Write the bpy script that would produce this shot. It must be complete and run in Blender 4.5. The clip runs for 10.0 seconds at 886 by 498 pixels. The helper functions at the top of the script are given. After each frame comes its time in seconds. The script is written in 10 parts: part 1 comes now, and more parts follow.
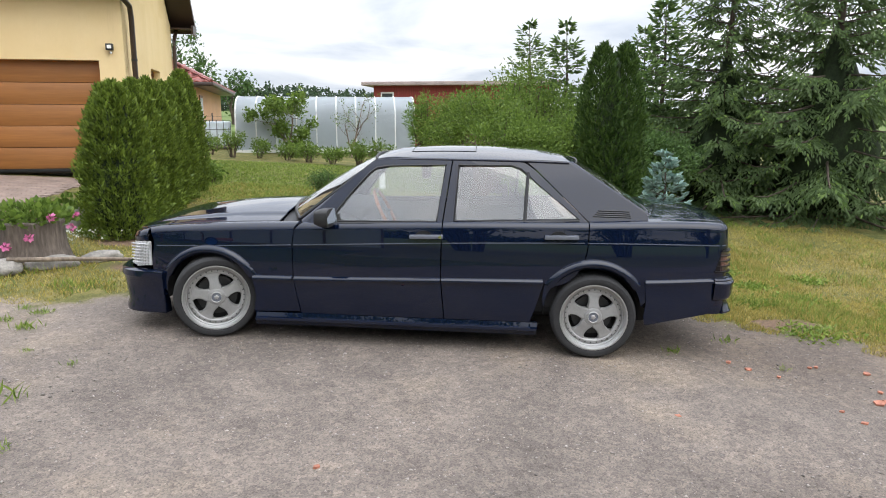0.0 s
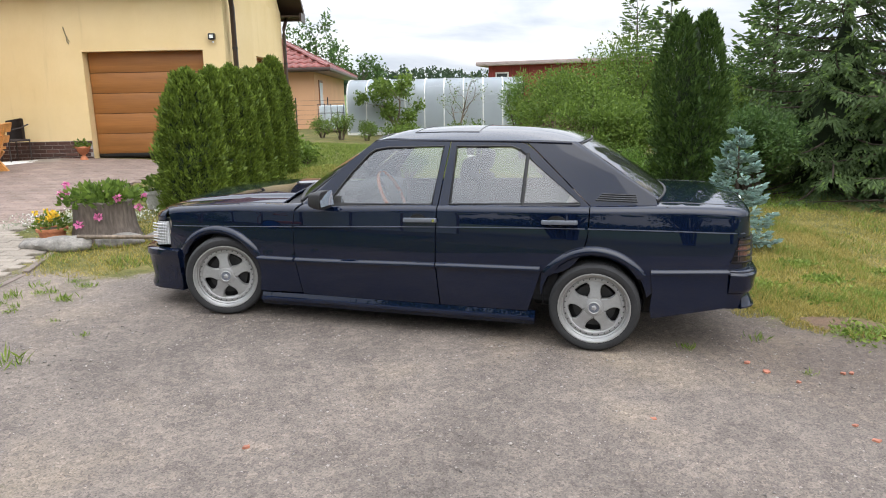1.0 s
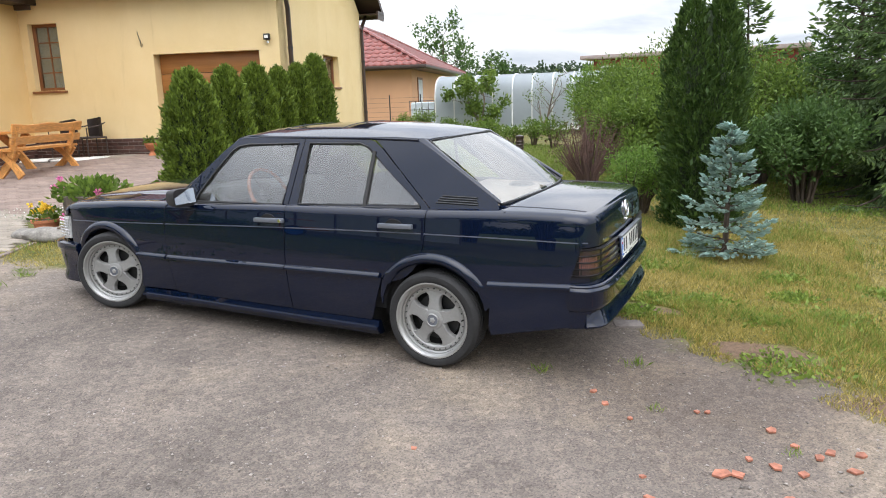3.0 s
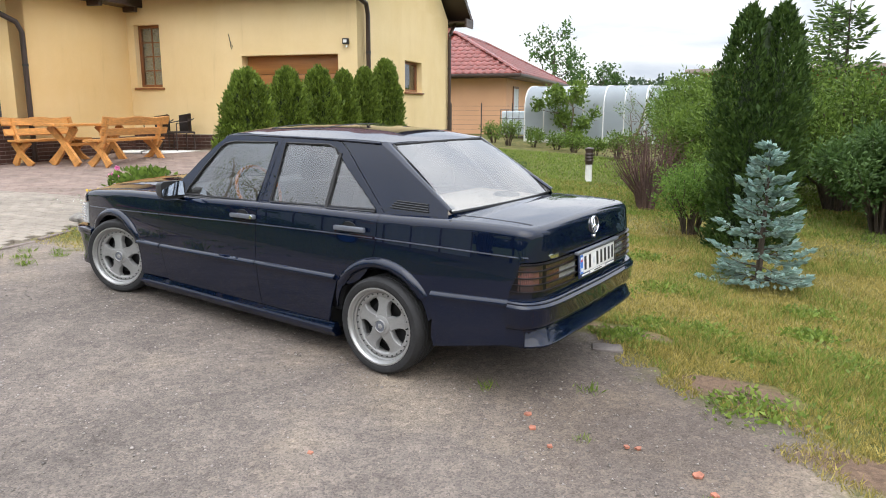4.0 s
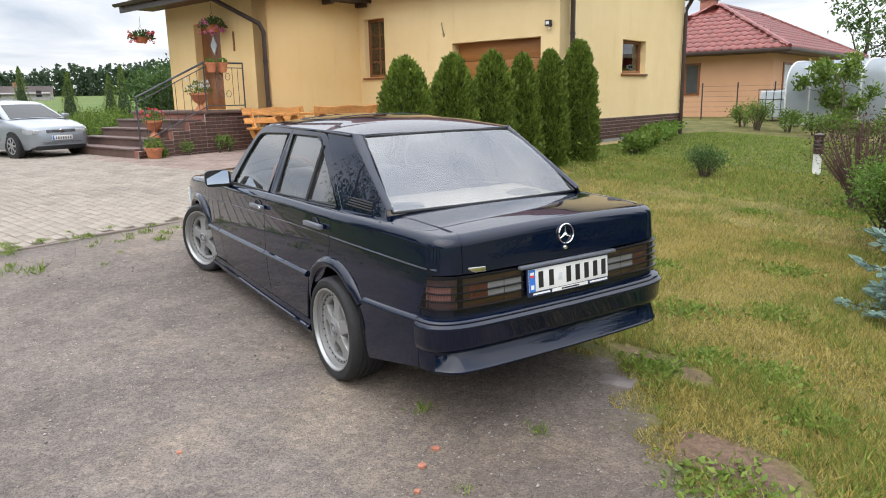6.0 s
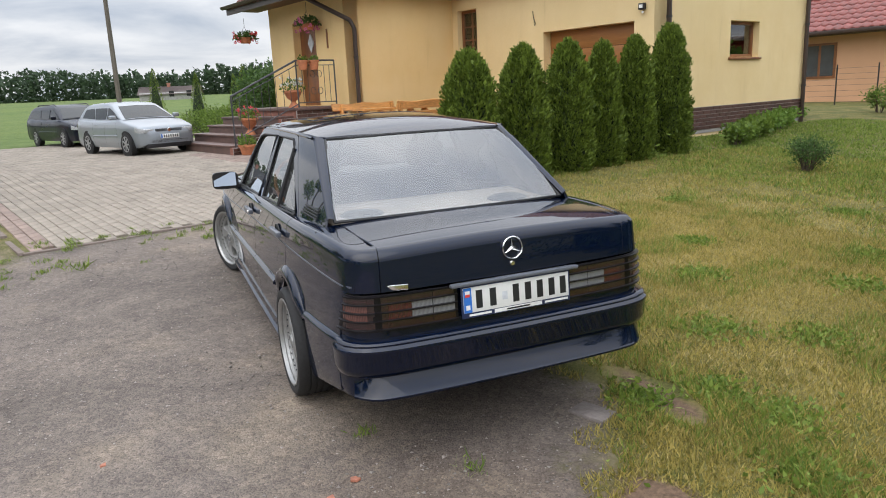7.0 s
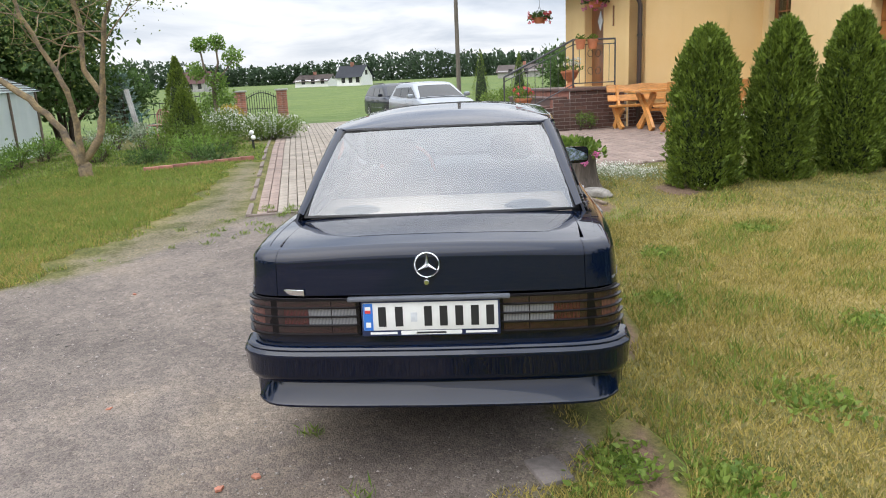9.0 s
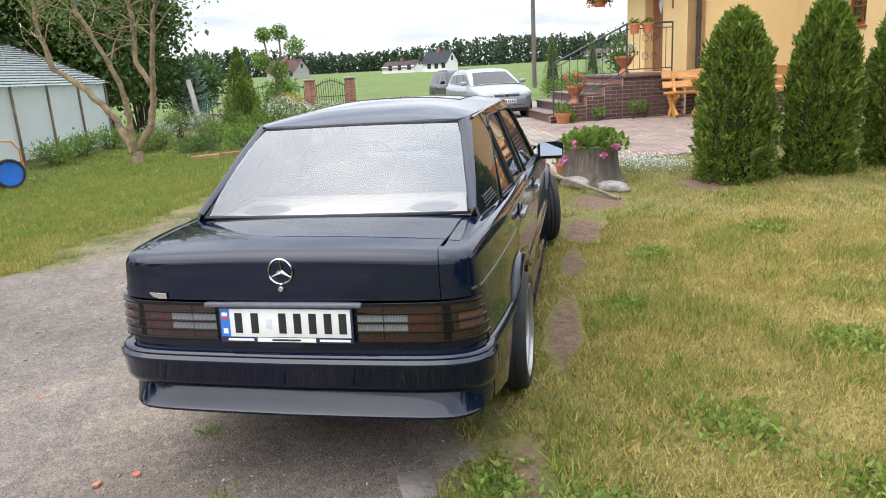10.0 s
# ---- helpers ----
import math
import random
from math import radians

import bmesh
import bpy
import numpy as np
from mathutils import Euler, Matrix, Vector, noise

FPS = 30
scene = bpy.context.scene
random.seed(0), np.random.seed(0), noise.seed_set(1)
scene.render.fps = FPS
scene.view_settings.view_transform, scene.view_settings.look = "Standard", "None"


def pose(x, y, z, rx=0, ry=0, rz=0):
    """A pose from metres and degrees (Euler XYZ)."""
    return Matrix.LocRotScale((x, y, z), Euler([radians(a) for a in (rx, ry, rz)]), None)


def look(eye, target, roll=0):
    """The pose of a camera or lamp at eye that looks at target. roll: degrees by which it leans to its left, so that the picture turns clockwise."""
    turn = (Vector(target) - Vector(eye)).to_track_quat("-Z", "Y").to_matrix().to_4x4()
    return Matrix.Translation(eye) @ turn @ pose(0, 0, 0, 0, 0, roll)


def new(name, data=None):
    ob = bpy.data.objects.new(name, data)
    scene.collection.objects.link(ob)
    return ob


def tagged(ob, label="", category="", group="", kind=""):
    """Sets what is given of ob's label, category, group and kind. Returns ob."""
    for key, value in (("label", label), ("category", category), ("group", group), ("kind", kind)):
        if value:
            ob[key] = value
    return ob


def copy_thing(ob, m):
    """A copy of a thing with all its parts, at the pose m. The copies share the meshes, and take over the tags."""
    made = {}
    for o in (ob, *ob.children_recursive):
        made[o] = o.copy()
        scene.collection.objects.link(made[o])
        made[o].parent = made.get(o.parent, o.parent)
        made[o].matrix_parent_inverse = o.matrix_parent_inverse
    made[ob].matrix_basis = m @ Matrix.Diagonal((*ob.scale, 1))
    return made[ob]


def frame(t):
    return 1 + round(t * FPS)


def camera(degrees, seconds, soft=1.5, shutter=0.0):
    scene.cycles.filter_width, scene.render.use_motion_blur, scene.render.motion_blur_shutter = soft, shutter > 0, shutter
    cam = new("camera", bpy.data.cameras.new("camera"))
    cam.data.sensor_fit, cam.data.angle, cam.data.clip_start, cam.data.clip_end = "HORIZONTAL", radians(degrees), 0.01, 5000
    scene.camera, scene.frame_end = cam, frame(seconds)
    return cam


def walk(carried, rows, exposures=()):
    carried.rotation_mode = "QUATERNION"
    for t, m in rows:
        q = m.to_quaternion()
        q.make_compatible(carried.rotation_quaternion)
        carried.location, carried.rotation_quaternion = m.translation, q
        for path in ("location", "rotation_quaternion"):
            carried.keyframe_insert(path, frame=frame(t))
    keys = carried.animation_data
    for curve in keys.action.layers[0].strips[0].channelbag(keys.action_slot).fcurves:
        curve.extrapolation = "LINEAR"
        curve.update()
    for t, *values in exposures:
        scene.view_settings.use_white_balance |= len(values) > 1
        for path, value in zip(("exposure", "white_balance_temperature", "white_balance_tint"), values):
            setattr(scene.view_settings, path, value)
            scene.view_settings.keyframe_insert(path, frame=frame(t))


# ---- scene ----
cam = camera(64.3, 10.0, soft=1.0)

PATH = [
    (0, (-0.763, -5.543, 1.631), (-0.871, -3.579, 1.266), -0.0),
    (0.5, (-0.311, -5.435, 1.611), (-0.636, -3.492, 1.271), -2.5),
    (1, (0.132, -5.282, 1.615), (-0.342, -3.383, 1.202), -1.2),
    (1.5, (0.541, -5.077, 1.615), (0.095, -3.17, 1.212), -1.5),
    (2, (0.984, -4.892, 1.606), (0.387, -3.024, 1.214), 0.5),
    (2.5, (1.379, -4.675, 1.571), (0.675, -2.854, 1.141), -0.9),
    (2.7, (1.539, -4.556, 1.566), (0.793, -2.749, 1.145), -1.2),
    (3.8, (2.378, -3.994, 1.515), (1.305, -2.356, 1.109), -1.6),
    (4, (2.511, -3.882, 1.517), (1.416, -2.253, 1.132), 0.2),
    (4.5, (2.827, -3.532, 1.513), (1.595, -2.002, 1.136), -0.7),
    (5, (3.11, -3.192, 1.537), (1.742, -1.795, 1.117), -0.8),
    (5.5, (3.292, -2.792, 1.535), (1.845, -1.474, 1.127), 1.9),
    (6, (3.444, -2.347, 1.528), (1.811, -1.271, 1.105), -1.1),
    (6.2, (3.487, -2.152, 1.534), (1.793, -1.182, 1.098), -0.3),
    (7.3, (3.616, -1.163, 1.54), (1.776, -0.501, 1.123), -1.8),
    (7.5, (3.628, -0.973, 1.517), (1.751, -0.413, 1.113), 0.2),
    (8, (3.629, -0.558, 1.493), (1.706, -0.199, 1.076), 0.0),
    (8.5, (3.547, -0.182, 1.51), (1.598, 0.004, 1.105), -2.6),
    (8.9, (3.531, 0.154, 1.555), (1.577, 0.047, 1.141), -2.7),
    (9, (3.56, 0.275, 1.536), (1.62, 0.114, 1.081), -2.6),
    (9.5, (3.489, 0.691, 1.521), (1.57, 0.406, 1.036), -3.0),
    (10, (3.325, 1.115, 1.549), (1.426, 0.714, 1.067), -3.2),
]
walk(cam, [(t, look(eye, target, roll)) for t, eye, target, roll in PATH], exposures=[(0.0, 0.25), (2.5, 0.30), (5.0, 0.25), (6.0, 0.14), (7.5, -0.17), (8.0, -0.10), (9.0, 0.15), (9.5, 0.32), (10.0, 0.40)])

# ---- light ----
SUN_ELEV, SUN_AZ = 48.0, 128.0
world = bpy.data.worlds.new("world")
scene.world = world
world.use_nodes = True
wn, wl = world.node_tree.nodes, world.node_tree.links
bg = wn["Background"]
sky = wn.new("ShaderNodeTexSky")
sky.sky_type = "NISHITA"
sky.sun_disc = False
sky.sun_elevation = radians(SUN_ELEV)
sky.sun_rotation = radians(SUN_AZ)
sky.air_density, sky.dust_density = 1.0, 2.0
wtc = wn.new("ShaderNodeTexCoord")
wsep = wn.new("ShaderNodeSeparateXYZ")
wl.new(wtc.outputs["Generated"], wsep.inputs[0])
# flat cloud layer: direction divided by height gives a ceiling that shrinks to the horizon
wadd = wn.new("ShaderNodeMath")
wadd.operation = "ADD"
wadd.inputs[1].default_value = 0.16
wl.new(wsep.outputs["Z"], wadd.inputs[0])
wmax = wn.new("ShaderNodeMath")
wmax.operation = "MAXIMUM"
wmax.inputs[1].default_value = 0.05
wl.new(wadd.outputs[0], wmax.inputs[0])
wdx = wn.new("ShaderNodeMath")
wdx.operation = "DIVIDE"
wdy = wn.new("ShaderNodeMath")
wdy.operation = "DIVIDE"
wl.new(wsep.outputs["X"], wdx.inputs[0])
wl.new(wsep.outputs["Y"], wdy.inputs[0])
wl.new(wmax.outputs[0], wdx.inputs[1])
wl.new(wmax.outputs[0], wdy.inputs[1])
wcmb = wn.new("ShaderNodeCombineXYZ")
wl.new(wdx.outputs[0], wcmb.inputs[0])
wl.new(wdy.outputs[0], wcmb.inputs[1])
wnoi = wn.new("ShaderNodeTexNoise")
wnoi.inputs["Scale"].default_value = 0.9
wnoi.inputs["Detail"].default_value = 7.0
wnoi.inputs["Roughness"].default_value = 0.52
wnoi.inputs["Distortion"].default_value = 0.4
wl.new(wcmb.outputs[0], wnoi.inputs["Vector"])
wramp = wn.new("ShaderNodeValToRGB")
wramp.color_ramp.elements[0].position = 0.33
wramp.color_ramp.elements[0].color = (6.0, 6.8, 8.2, 1)
wramp.color_ramp.elements[1].position = 0.58
wramp.color_ramp.elements[1].color = (11.8, 12.0, 12.5, 1)
wl.new(wnoi.outputs["Fac"], wramp.inputs[0])
wmix = wn.new("ShaderNodeMix")
wmix.data_type = "RGBA"
wmix.inputs[0].default_value = 0.86
wl.new(sky.outputs[0], wmix.inputs[6])
wl.new(wramp.outputs[0], wmix.inputs[7])
# an overcast sky is about three times as bright overhead as at the horizon
wcl = wn.new("ShaderNodeMath")
wcl.operation = "MAXIMUM"
wcl.inputs[1].default_value = 0.0
wl.new(wsep.outputs["Z"], wcl.inputs[0])
wpw = wn.new("ShaderNodeMath")
wpw.operation = "POWER"
wpw.inputs[1].default_value = 1.7
wl.new(wcl.outputs[0], wpw.inputs[0])
wgr = wn.new("ShaderNodeMapRange")
wgr.inputs[3].default_value, wgr.inputs[4].default_value = 0.86, 3.3
wl.new(wpw.outputs[0], wgr.inputs[0])
wgc = wn.new("ShaderNodeVectorMath")
wgc.operation = "SCALE"
wl.new(wmix.outputs[2], wgc.inputs[0])
wl.new(wgr.outputs[0], wgc.inputs["Scale"])
wl.new(wgc.outputs[0], bg.inputs["Color"])
bg.inputs["Strength"].default_value = 0.10

sun = new("sun", bpy.data.lights.new("sun", "SUN"))
sun.data.energy = 1.05
sun.data.angle = radians(70)
sun.data.color = (1.0, 0.98, 0.95)
sd = Vector((math.sin(radians(SUN_AZ)) * math.cos(radians(SUN_ELEV)), math.cos(radians(SUN_AZ)) * math.cos(radians(SUN_ELEV)), math.sin(radians(SUN_ELEV))))
sun.matrix_world = look(sd * 60, (0, 0, 0))

# ---- helpers of this scene ----
rnd = random.Random(7)
nrng = np.random.default_rng(11)


def thing(name, m=None, label="", category="", group="", kind=""):
    ob = new(name)
    ob.empty_display_size = 0.2
    if m is not None:
        ob.matrix_world = m
    return tagged(ob, label, category, group, kind)


def finish(bm, name, smooth=None):
    me = bpy.data.meshes.new(name)
    bm.normal_update()
    if smooth is not None:
        for f in bm.faces:
            f.smooth = True
        for e in bm.edges:
            if len(e.link_faces) == 2 and e.calc_face_angle(0) > radians(smooth):
                e.smooth = False
    bm.to_mesh(me)
    bm.free()
    return me


def part(name, bm, material, parent=None, label="", smooth=35, m=None, category="", kind="", group=""):
    """One mesh object out of a bmesh, under a thing or a part."""
    me = bm if isinstance(bm, bpy.types.Mesh) else finish(bm, name, smooth)
    if material is not None and not me.materials:
        for mt in (material if isinstance(material, (list, tuple)) else [material]):
            me.materials.append(mt)
    ob = new(name, me)
    if parent is not None:
        ob.parent = parent
    if m is not None:
        ob.matrix_basis = m
    return tagged(ob, label, category, group, kind)


def raw(name, verts, faces, material, parent=None, label="", smooth=False, kind="", category="", group=""):
    """One mesh object from arrays of corners and faces."""
    me = bpy.data.meshes.new(name)
    me.from_pydata([tuple(v) for v in verts], [], [tuple(f) for f in faces])
    if smooth:
        me.shade_smooth()
    return part(name, me, material, parent, label, kind=kind, category=category, group=group)


def box(bm, x0, x1, y0, y1, z0, z1, bevel=0.0, m=None, seg=2):
    vs = [bm.verts.new(p) for p in ((x0, y0, z0), (x1, y0, z0), (x1, y1, z0), (x0, y1, z0), (x0, y0, z1), (x1, y0, z1), (x1, y1, z1), (x0, y1, z1))]
    fs = [bm.faces.new([vs[i] for i in q]) for q in ((0, 3, 2, 1), (4, 5, 6, 7), (0, 1, 5, 4), (1, 2, 6, 5), (2, 3, 7, 6), (3, 0, 4, 7))]
    if bevel:
        es = list({e for f in fs for e in f.edges})
        r = bmesh.ops.bevel(bm, geom=es, offset=bevel, segments=seg, profile=0.5, affect="EDGES")
        vs = list({v for f in r["faces"] for v in f.verts} | {v for v in vs if v.is_valid})
    if m is not None:
        bmesh.ops.transform(bm, matrix=m, verts=[v for v in vs if v.is_valid])
    return bm


def boxm(*a, **k):
    return box(bmesh.new(), *a, **k)


def tube(bm, pts, rad, n=8, caps=True):
    """A round bar along points; rad is one radius or one for each point."""
    pts = [Vector(p) for p in pts]
    rads = rad if isinstance(rad, (list, tuple)) else [rad] * len(pts)
    rings = []
    up = Vector((0.13, 0.21, 0.97))
    for i, p in enumerate(pts):
        d = (pts[min(i + 1, len(pts) - 1)] - pts[max(i - 1, 0)]).normalized()
        a = d.cross(up)
        if a.length < 0.05:
            a = d.cross(Vector((1, 0, 0)))
        a.normalize()
        b = a.cross(d)
        rings.append([bm.verts.new(p + (a * math.cos(2 * math.pi * k / n) + b * math.sin(2 * math.pi * k / n)) * rads[i]) for k in range(n)])
    for r0, r1 in zip(rings, rings[1:]):
        for k in range(n):
            bm.faces.new((r0[k], r0[(k + 1) % n], r1[(k + 1) % n], r1[k]))
    if caps:
        bm.faces.new(rings[0])
        bm.faces.new(rings[-1][::-1])
    return bm


def lathe(bm, prof, n=24, m=None, close=False):
    """A turned form about z from (radius, height) points."""
    rings = []
    for r, z in prof:
        if r < 1e-5:
            rings.append([bm.verts.new((0, 0, z))])
        else:
            rings.append([bm.verts.new((r * math.cos(2 * math.pi * k / n), r * math.sin(2 * math.pi * k / n), z)) for k in range(n)])
    pairs = list(zip(rings, rings[1:])) + ([(rings[-1], rings[0])] if close else [])
    for a, b in pairs:
        for k in range(n):
            f = [a[k % len(a)], a[(k + 1) % len(a)], b[(k + 1) % len(b)], b[k % len(b)]]
            f = list(dict.fromkeys(f))
            if len(f) > 2:
                try:
                    bm.faces.new(f)
                except ValueError:
                    pass
    if m is not None:
        bmesh.ops.transform(bm, matrix=m, verts=[v for r in rings for v in r])
    return bm


def prism(bm, poly, y0, y1, axis="y"):
    """A flat outline pushed through between two depths."""
    def at(p, d):
        return {"y": (p[0], d, p[1]), "x": (d, p[0], p[1]), "z": (p[0], p[1], d)}[axis]
    a = [bm.verts.new(at(p, y0)) for p in poly]
    b = [bm.verts.new(at(p, y1)) for p in poly]
    bm.faces.new(a)
    bm.faces.new(b[::-1])
    for i in range(len(poly)):
        j = (i + 1) % len(poly)
        bm.faces.new((a[j], a[i], b[i], b[j]))
    bmesh.ops.recalc_face_normals(bm, faces=bm.faces[:])
    return bm


def smooth_step(a, b, x):
    t = np.clip((x - a) / (b - a), 0, 1)
    return t * t * (3 - 2 * t)


def spline(pts):
    """A smooth function through (x, value) points."""
    xs = np.array([p[0] for p in pts], float)
    ys = np.array([p[1] for p in pts], float)
    sl = np.gradient(ys, xs)
    def f(x):
        x = min(max(x, xs[0]), xs[-1])
        i = min(max(int(np.searchsorted(xs, x)) - 1, 0), len(xs) - 2)
        h = xs[i + 1] - xs[i]
        t = (x - xs[i]) / h
        return ((1 + 2 * t) * (1 - t) ** 2 * ys[i] + t * (1 - t) ** 2 * h * sl[i] + t * t * (3 - 2 * t) * ys[i + 1] + t * t * (t - 1) * h * sl[i + 1])
    return f


# ---- materials ----
def nodes_of(name):
    m = bpy.data.materials.new(name)
    m.use_nodes = True
    nt = m.node_tree
    return m, nt.nodes, nt.links, nt.nodes["Principled BSDF"]


def noise_tex(n, l, coord, scale, detail=5.0, rough=0.55, dist=0.0):
    t = n.new("ShaderNodeTexNoise")
    t.inputs["Scale"].default_value = scale
    t.inputs["Detail"].default_value = detail
    t.inputs["Roughness"].default_value = rough
    t.inputs["Distortion"].default_value = dist
    l.new(coord, t.inputs["Vector"])
    return t


def ramp(n, l, fac, stops):
    r = n.new("ShaderNodeValToRGB")
    e = r.color_ramp.elements
    while len(e) < len(stops):
        e.new(0.5)
    for k, (p, c) in enumerate(stops):
        e[k].position = p
        e[k].color = (*c, 1) if len(c) == 3 else c
    l.new(fac, r.inputs[0])
    return r


def mixc(n, l, fac, a, b, mode="MIX"):
    x = n.new("ShaderNodeMix")
    x.data_type = "RGBA"
    x.blend_type = mode
    for sock, v in ((x.inputs[0], fac), (x.inputs[6], a), (x.inputs[7], b)):
        if isinstance(v, bpy.types.NodeSocket):
            l.new(v, sock)
        else:
            sock.default_value = v if not isinstance(v, (tuple, list)) else (*v[:3], 1)
    return x.outputs[2]


def mat(name, col, rough=0.6, metal=0.0, var=0.15, scale=3.0, fine=40.0, bump=0.0, bscale=120.0, coat=0.0, col2=None, spec=0.5, rvar=0.1, rand=0.0, stretch=None, island=0.0, sub=0.0, coat_rough=0.03):
    """A surface with variation at two scales, grain in the relief, and its own shade for each piece."""
    m, n, l, p = nodes_of(name)
    tc = n.new("ShaderNodeTexCoord")
    co = tc.outputs["Object"]
    if stretch:
        mp = n.new("ShaderNodeMapping")
        mp.inputs["Scale"].default_value = stretch
        l.new(co, mp.inputs[0])
        co = mp.outputs[0]
    a = noise_tex(n, l, co, scale)
    b = noise_tex(n, l, co, fine, 4)
    c2 = col2 if col2 else tuple(min(1, c * (1 + 1.6 * var)) for c in col)
    c1 = tuple(c * (1 - var) for c in col)
    r1 = ramp(n, l, a.outputs["Fac"], [(0.3, c1), (0.7, c2)])
    hv = n.new("ShaderNodeHueSaturation")
    mr = n.new("ShaderNodeMapRange")
    mr.inputs[1].default_value, mr.inputs[2].default_value = 0.25, 0.75
    mr.inputs[3].default_value, mr.inputs[4].default_value = 1 - var, 1 + var
    l.new(b.outputs["Fac"], mr.inputs[0])
    val = mr.outputs[0]
    for amount, src in ((rand, ("ShaderNodeObjectInfo", "Random")), (island, ("ShaderNodeNewGeometry", "Random Per Island"))):
        if amount:
            oi = n.new(src[0])
            m2 = n.new("ShaderNodeMapRange")
            m2.inputs[3].default_value, m2.inputs[4].default_value = 1 - amount, 1 + amount
            l.new(oi.outputs[src[1]], m2.inputs[0])
            mu = n.new("ShaderNodeMath")
            mu.operation = "MULTIPLY"
            l.new(val, mu.inputs[0])
            l.new(m2.outputs[0], mu.inputs[1])
            val = mu.outputs[0]
    l.new(val, hv.inputs["Value"])
    l.new(r1.outputs[0], hv.inputs["Color"])
    l.new(hv.outputs[0], p.inputs["Base Color"])
    rr = n.new("ShaderNodeMapRange")
    rr.inputs[3].default_value, rr.inputs[4].default_value = max(0.02, rough - rvar), min(1, rough + rvar)
    l.new(a.outputs["Fac"], rr.inputs[0])
    l.new(rr.outputs[0], p.inputs["Roughness"])
    p.inputs["Metallic"].default_value = metal
    p.inputs["Specular IOR Level"].default_value = spec
    if coat:
        p.inputs["Coat Weight"].default_value = coat
        p.inputs["Coat Roughness"].default_value = coat_rough
    if sub:
        p.inputs["Transmission Weight"].default_value = sub
    if bump:
        bt = noise_tex(n, l, co, bscale, 6)
        bn = n.new("ShaderNodeBump")
        bn.inputs["Strength"].default_value = bump
        bn.inputs["Distance"].default_value = 0.01
        l.new(bt.outputs["Fac"], bn.inputs["Height"])
        l.new(bn.outputs[0], p.inputs["Normal"])
    return m


def leaf_mat(name, c1, c2, rough=0.55, back=0.35, clump=1.7, leafy=0.7):
    """Foliage: each leaf its own green, light passing through."""
    m, n, l, p = nodes_of(name)
    ge = n.new("ShaderNodeNewGeometry")
    tc = n.new("ShaderNodeTexCoord")
    a = noise_tex(n, l, tc.outputs["Object"], clump, 4, 0.65)
    ad = n.new("ShaderNodeMath")
    ad.operation = "MULTIPLY_ADD"
    ad.inputs[1].default_value = leafy
    l.new(ge.outputs["Random Per Island"], ad.inputs[0])
    sc = n.new("ShaderNodeMath")
    sc.operation = "MULTIPLY"
    sc.inputs[1].default_value = 1.2 - leafy
    l.new(a.outputs["Fac"], sc.inputs[0])
    l.new(sc.outputs[0], ad.inputs[2])
    r = ramp(n, l, ad.outputs[0], [(0.1, c1), (0.95, c2)])
    l.new(r.outputs[0], p.inputs["Base Color"])
    p.inputs["Roughness"].default_value = rough
    p.inputs["Specular IOR Level"].default_value = 0.3
    tr = n.new("ShaderNodeBsdfTranslucent")
    l.new(r.outputs[0], tr.inputs["Color"])
    ms = n.new("ShaderNodeMixShader")
    ms.inputs[0].default_value = back
    l.new(p.outputs[0], ms.inputs[1])
    l.new(tr.outputs[0], ms.inputs[2])
    l.new(ms.outputs[0], n["Material Output"].inputs["Surface"])
    return m


def glass_mat(name, tint=(0.9, 0.95, 0.95), rough=0.0, clear=0.85, gloss=1.0, dust_haze=0.0, least=0.05):
    """A thin pane: clear, with a mirror coat that grows at grazing angles."""
    m, n, l, p = nodes_of(name)
    n.remove(p)
    tr = n.new("ShaderNodeBsdfTransparent")
    tr.inputs["Color"].default_value = (*[c * clear for c in tint], 1)
    gl = n.new("ShaderNodeBsdfGlossy")
    gl.inputs["Roughness"].default_value = rough
    gl.inputs["Color"].default_value = (gloss, gloss, gloss, 1)
    fr = n.new("ShaderNodeFresnel")
    fr.inputs["IOR"].default_value = 1.52
    mr = n.new("ShaderNodeMapRange")
    mr.inputs[3].default_value, mr.inputs[4].default_value = least, 1.0
    mr.inputs[2].default_value = 0.75
    l.new(fr.outputs[0], mr.inputs[0])
    ms = n.new("ShaderNodeMixShader")
    l.new(mr.outputs[0], ms.inputs[0])
    body = tr.outputs[0]
    # pale diffuse film: dust, plus haze of reflected sky put into the colour
    if dust_haze:
        df = n.new("ShaderNodeBsdfDiffuse")
        df.inputs["Color"].default_value = (0.62, 0.61, 0.60, 1)
        tc = n.new("ShaderNodeTexCoord")
        dn = noise_tex(n, l, tc.outputs["Object"], 3.0, 6, 0.6)
        dm = n.new("ShaderNodeMapRange")
        dm.inputs[3].default_value, dm.inputs[4].default_value = dust_haze * 0.6, dust_haze * 1.4
        l.new(dn.outputs["Fac"], dm.inputs[0])
        md = n.new("ShaderNodeMixShader")
        l.new(dm.outputs[0], md.inputs[0])
        l.new(tr.outputs[0], md.inputs[1])
        l.new(df.outputs[0], md.inputs[2])
        body = md.outputs[0]
    l.new(body, ms.inputs[1])
    l.new(gl.outputs[0], ms.inputs[2])
    l.new(ms.outputs[0], n["Material Output"].inputs["Surface"])
    return m


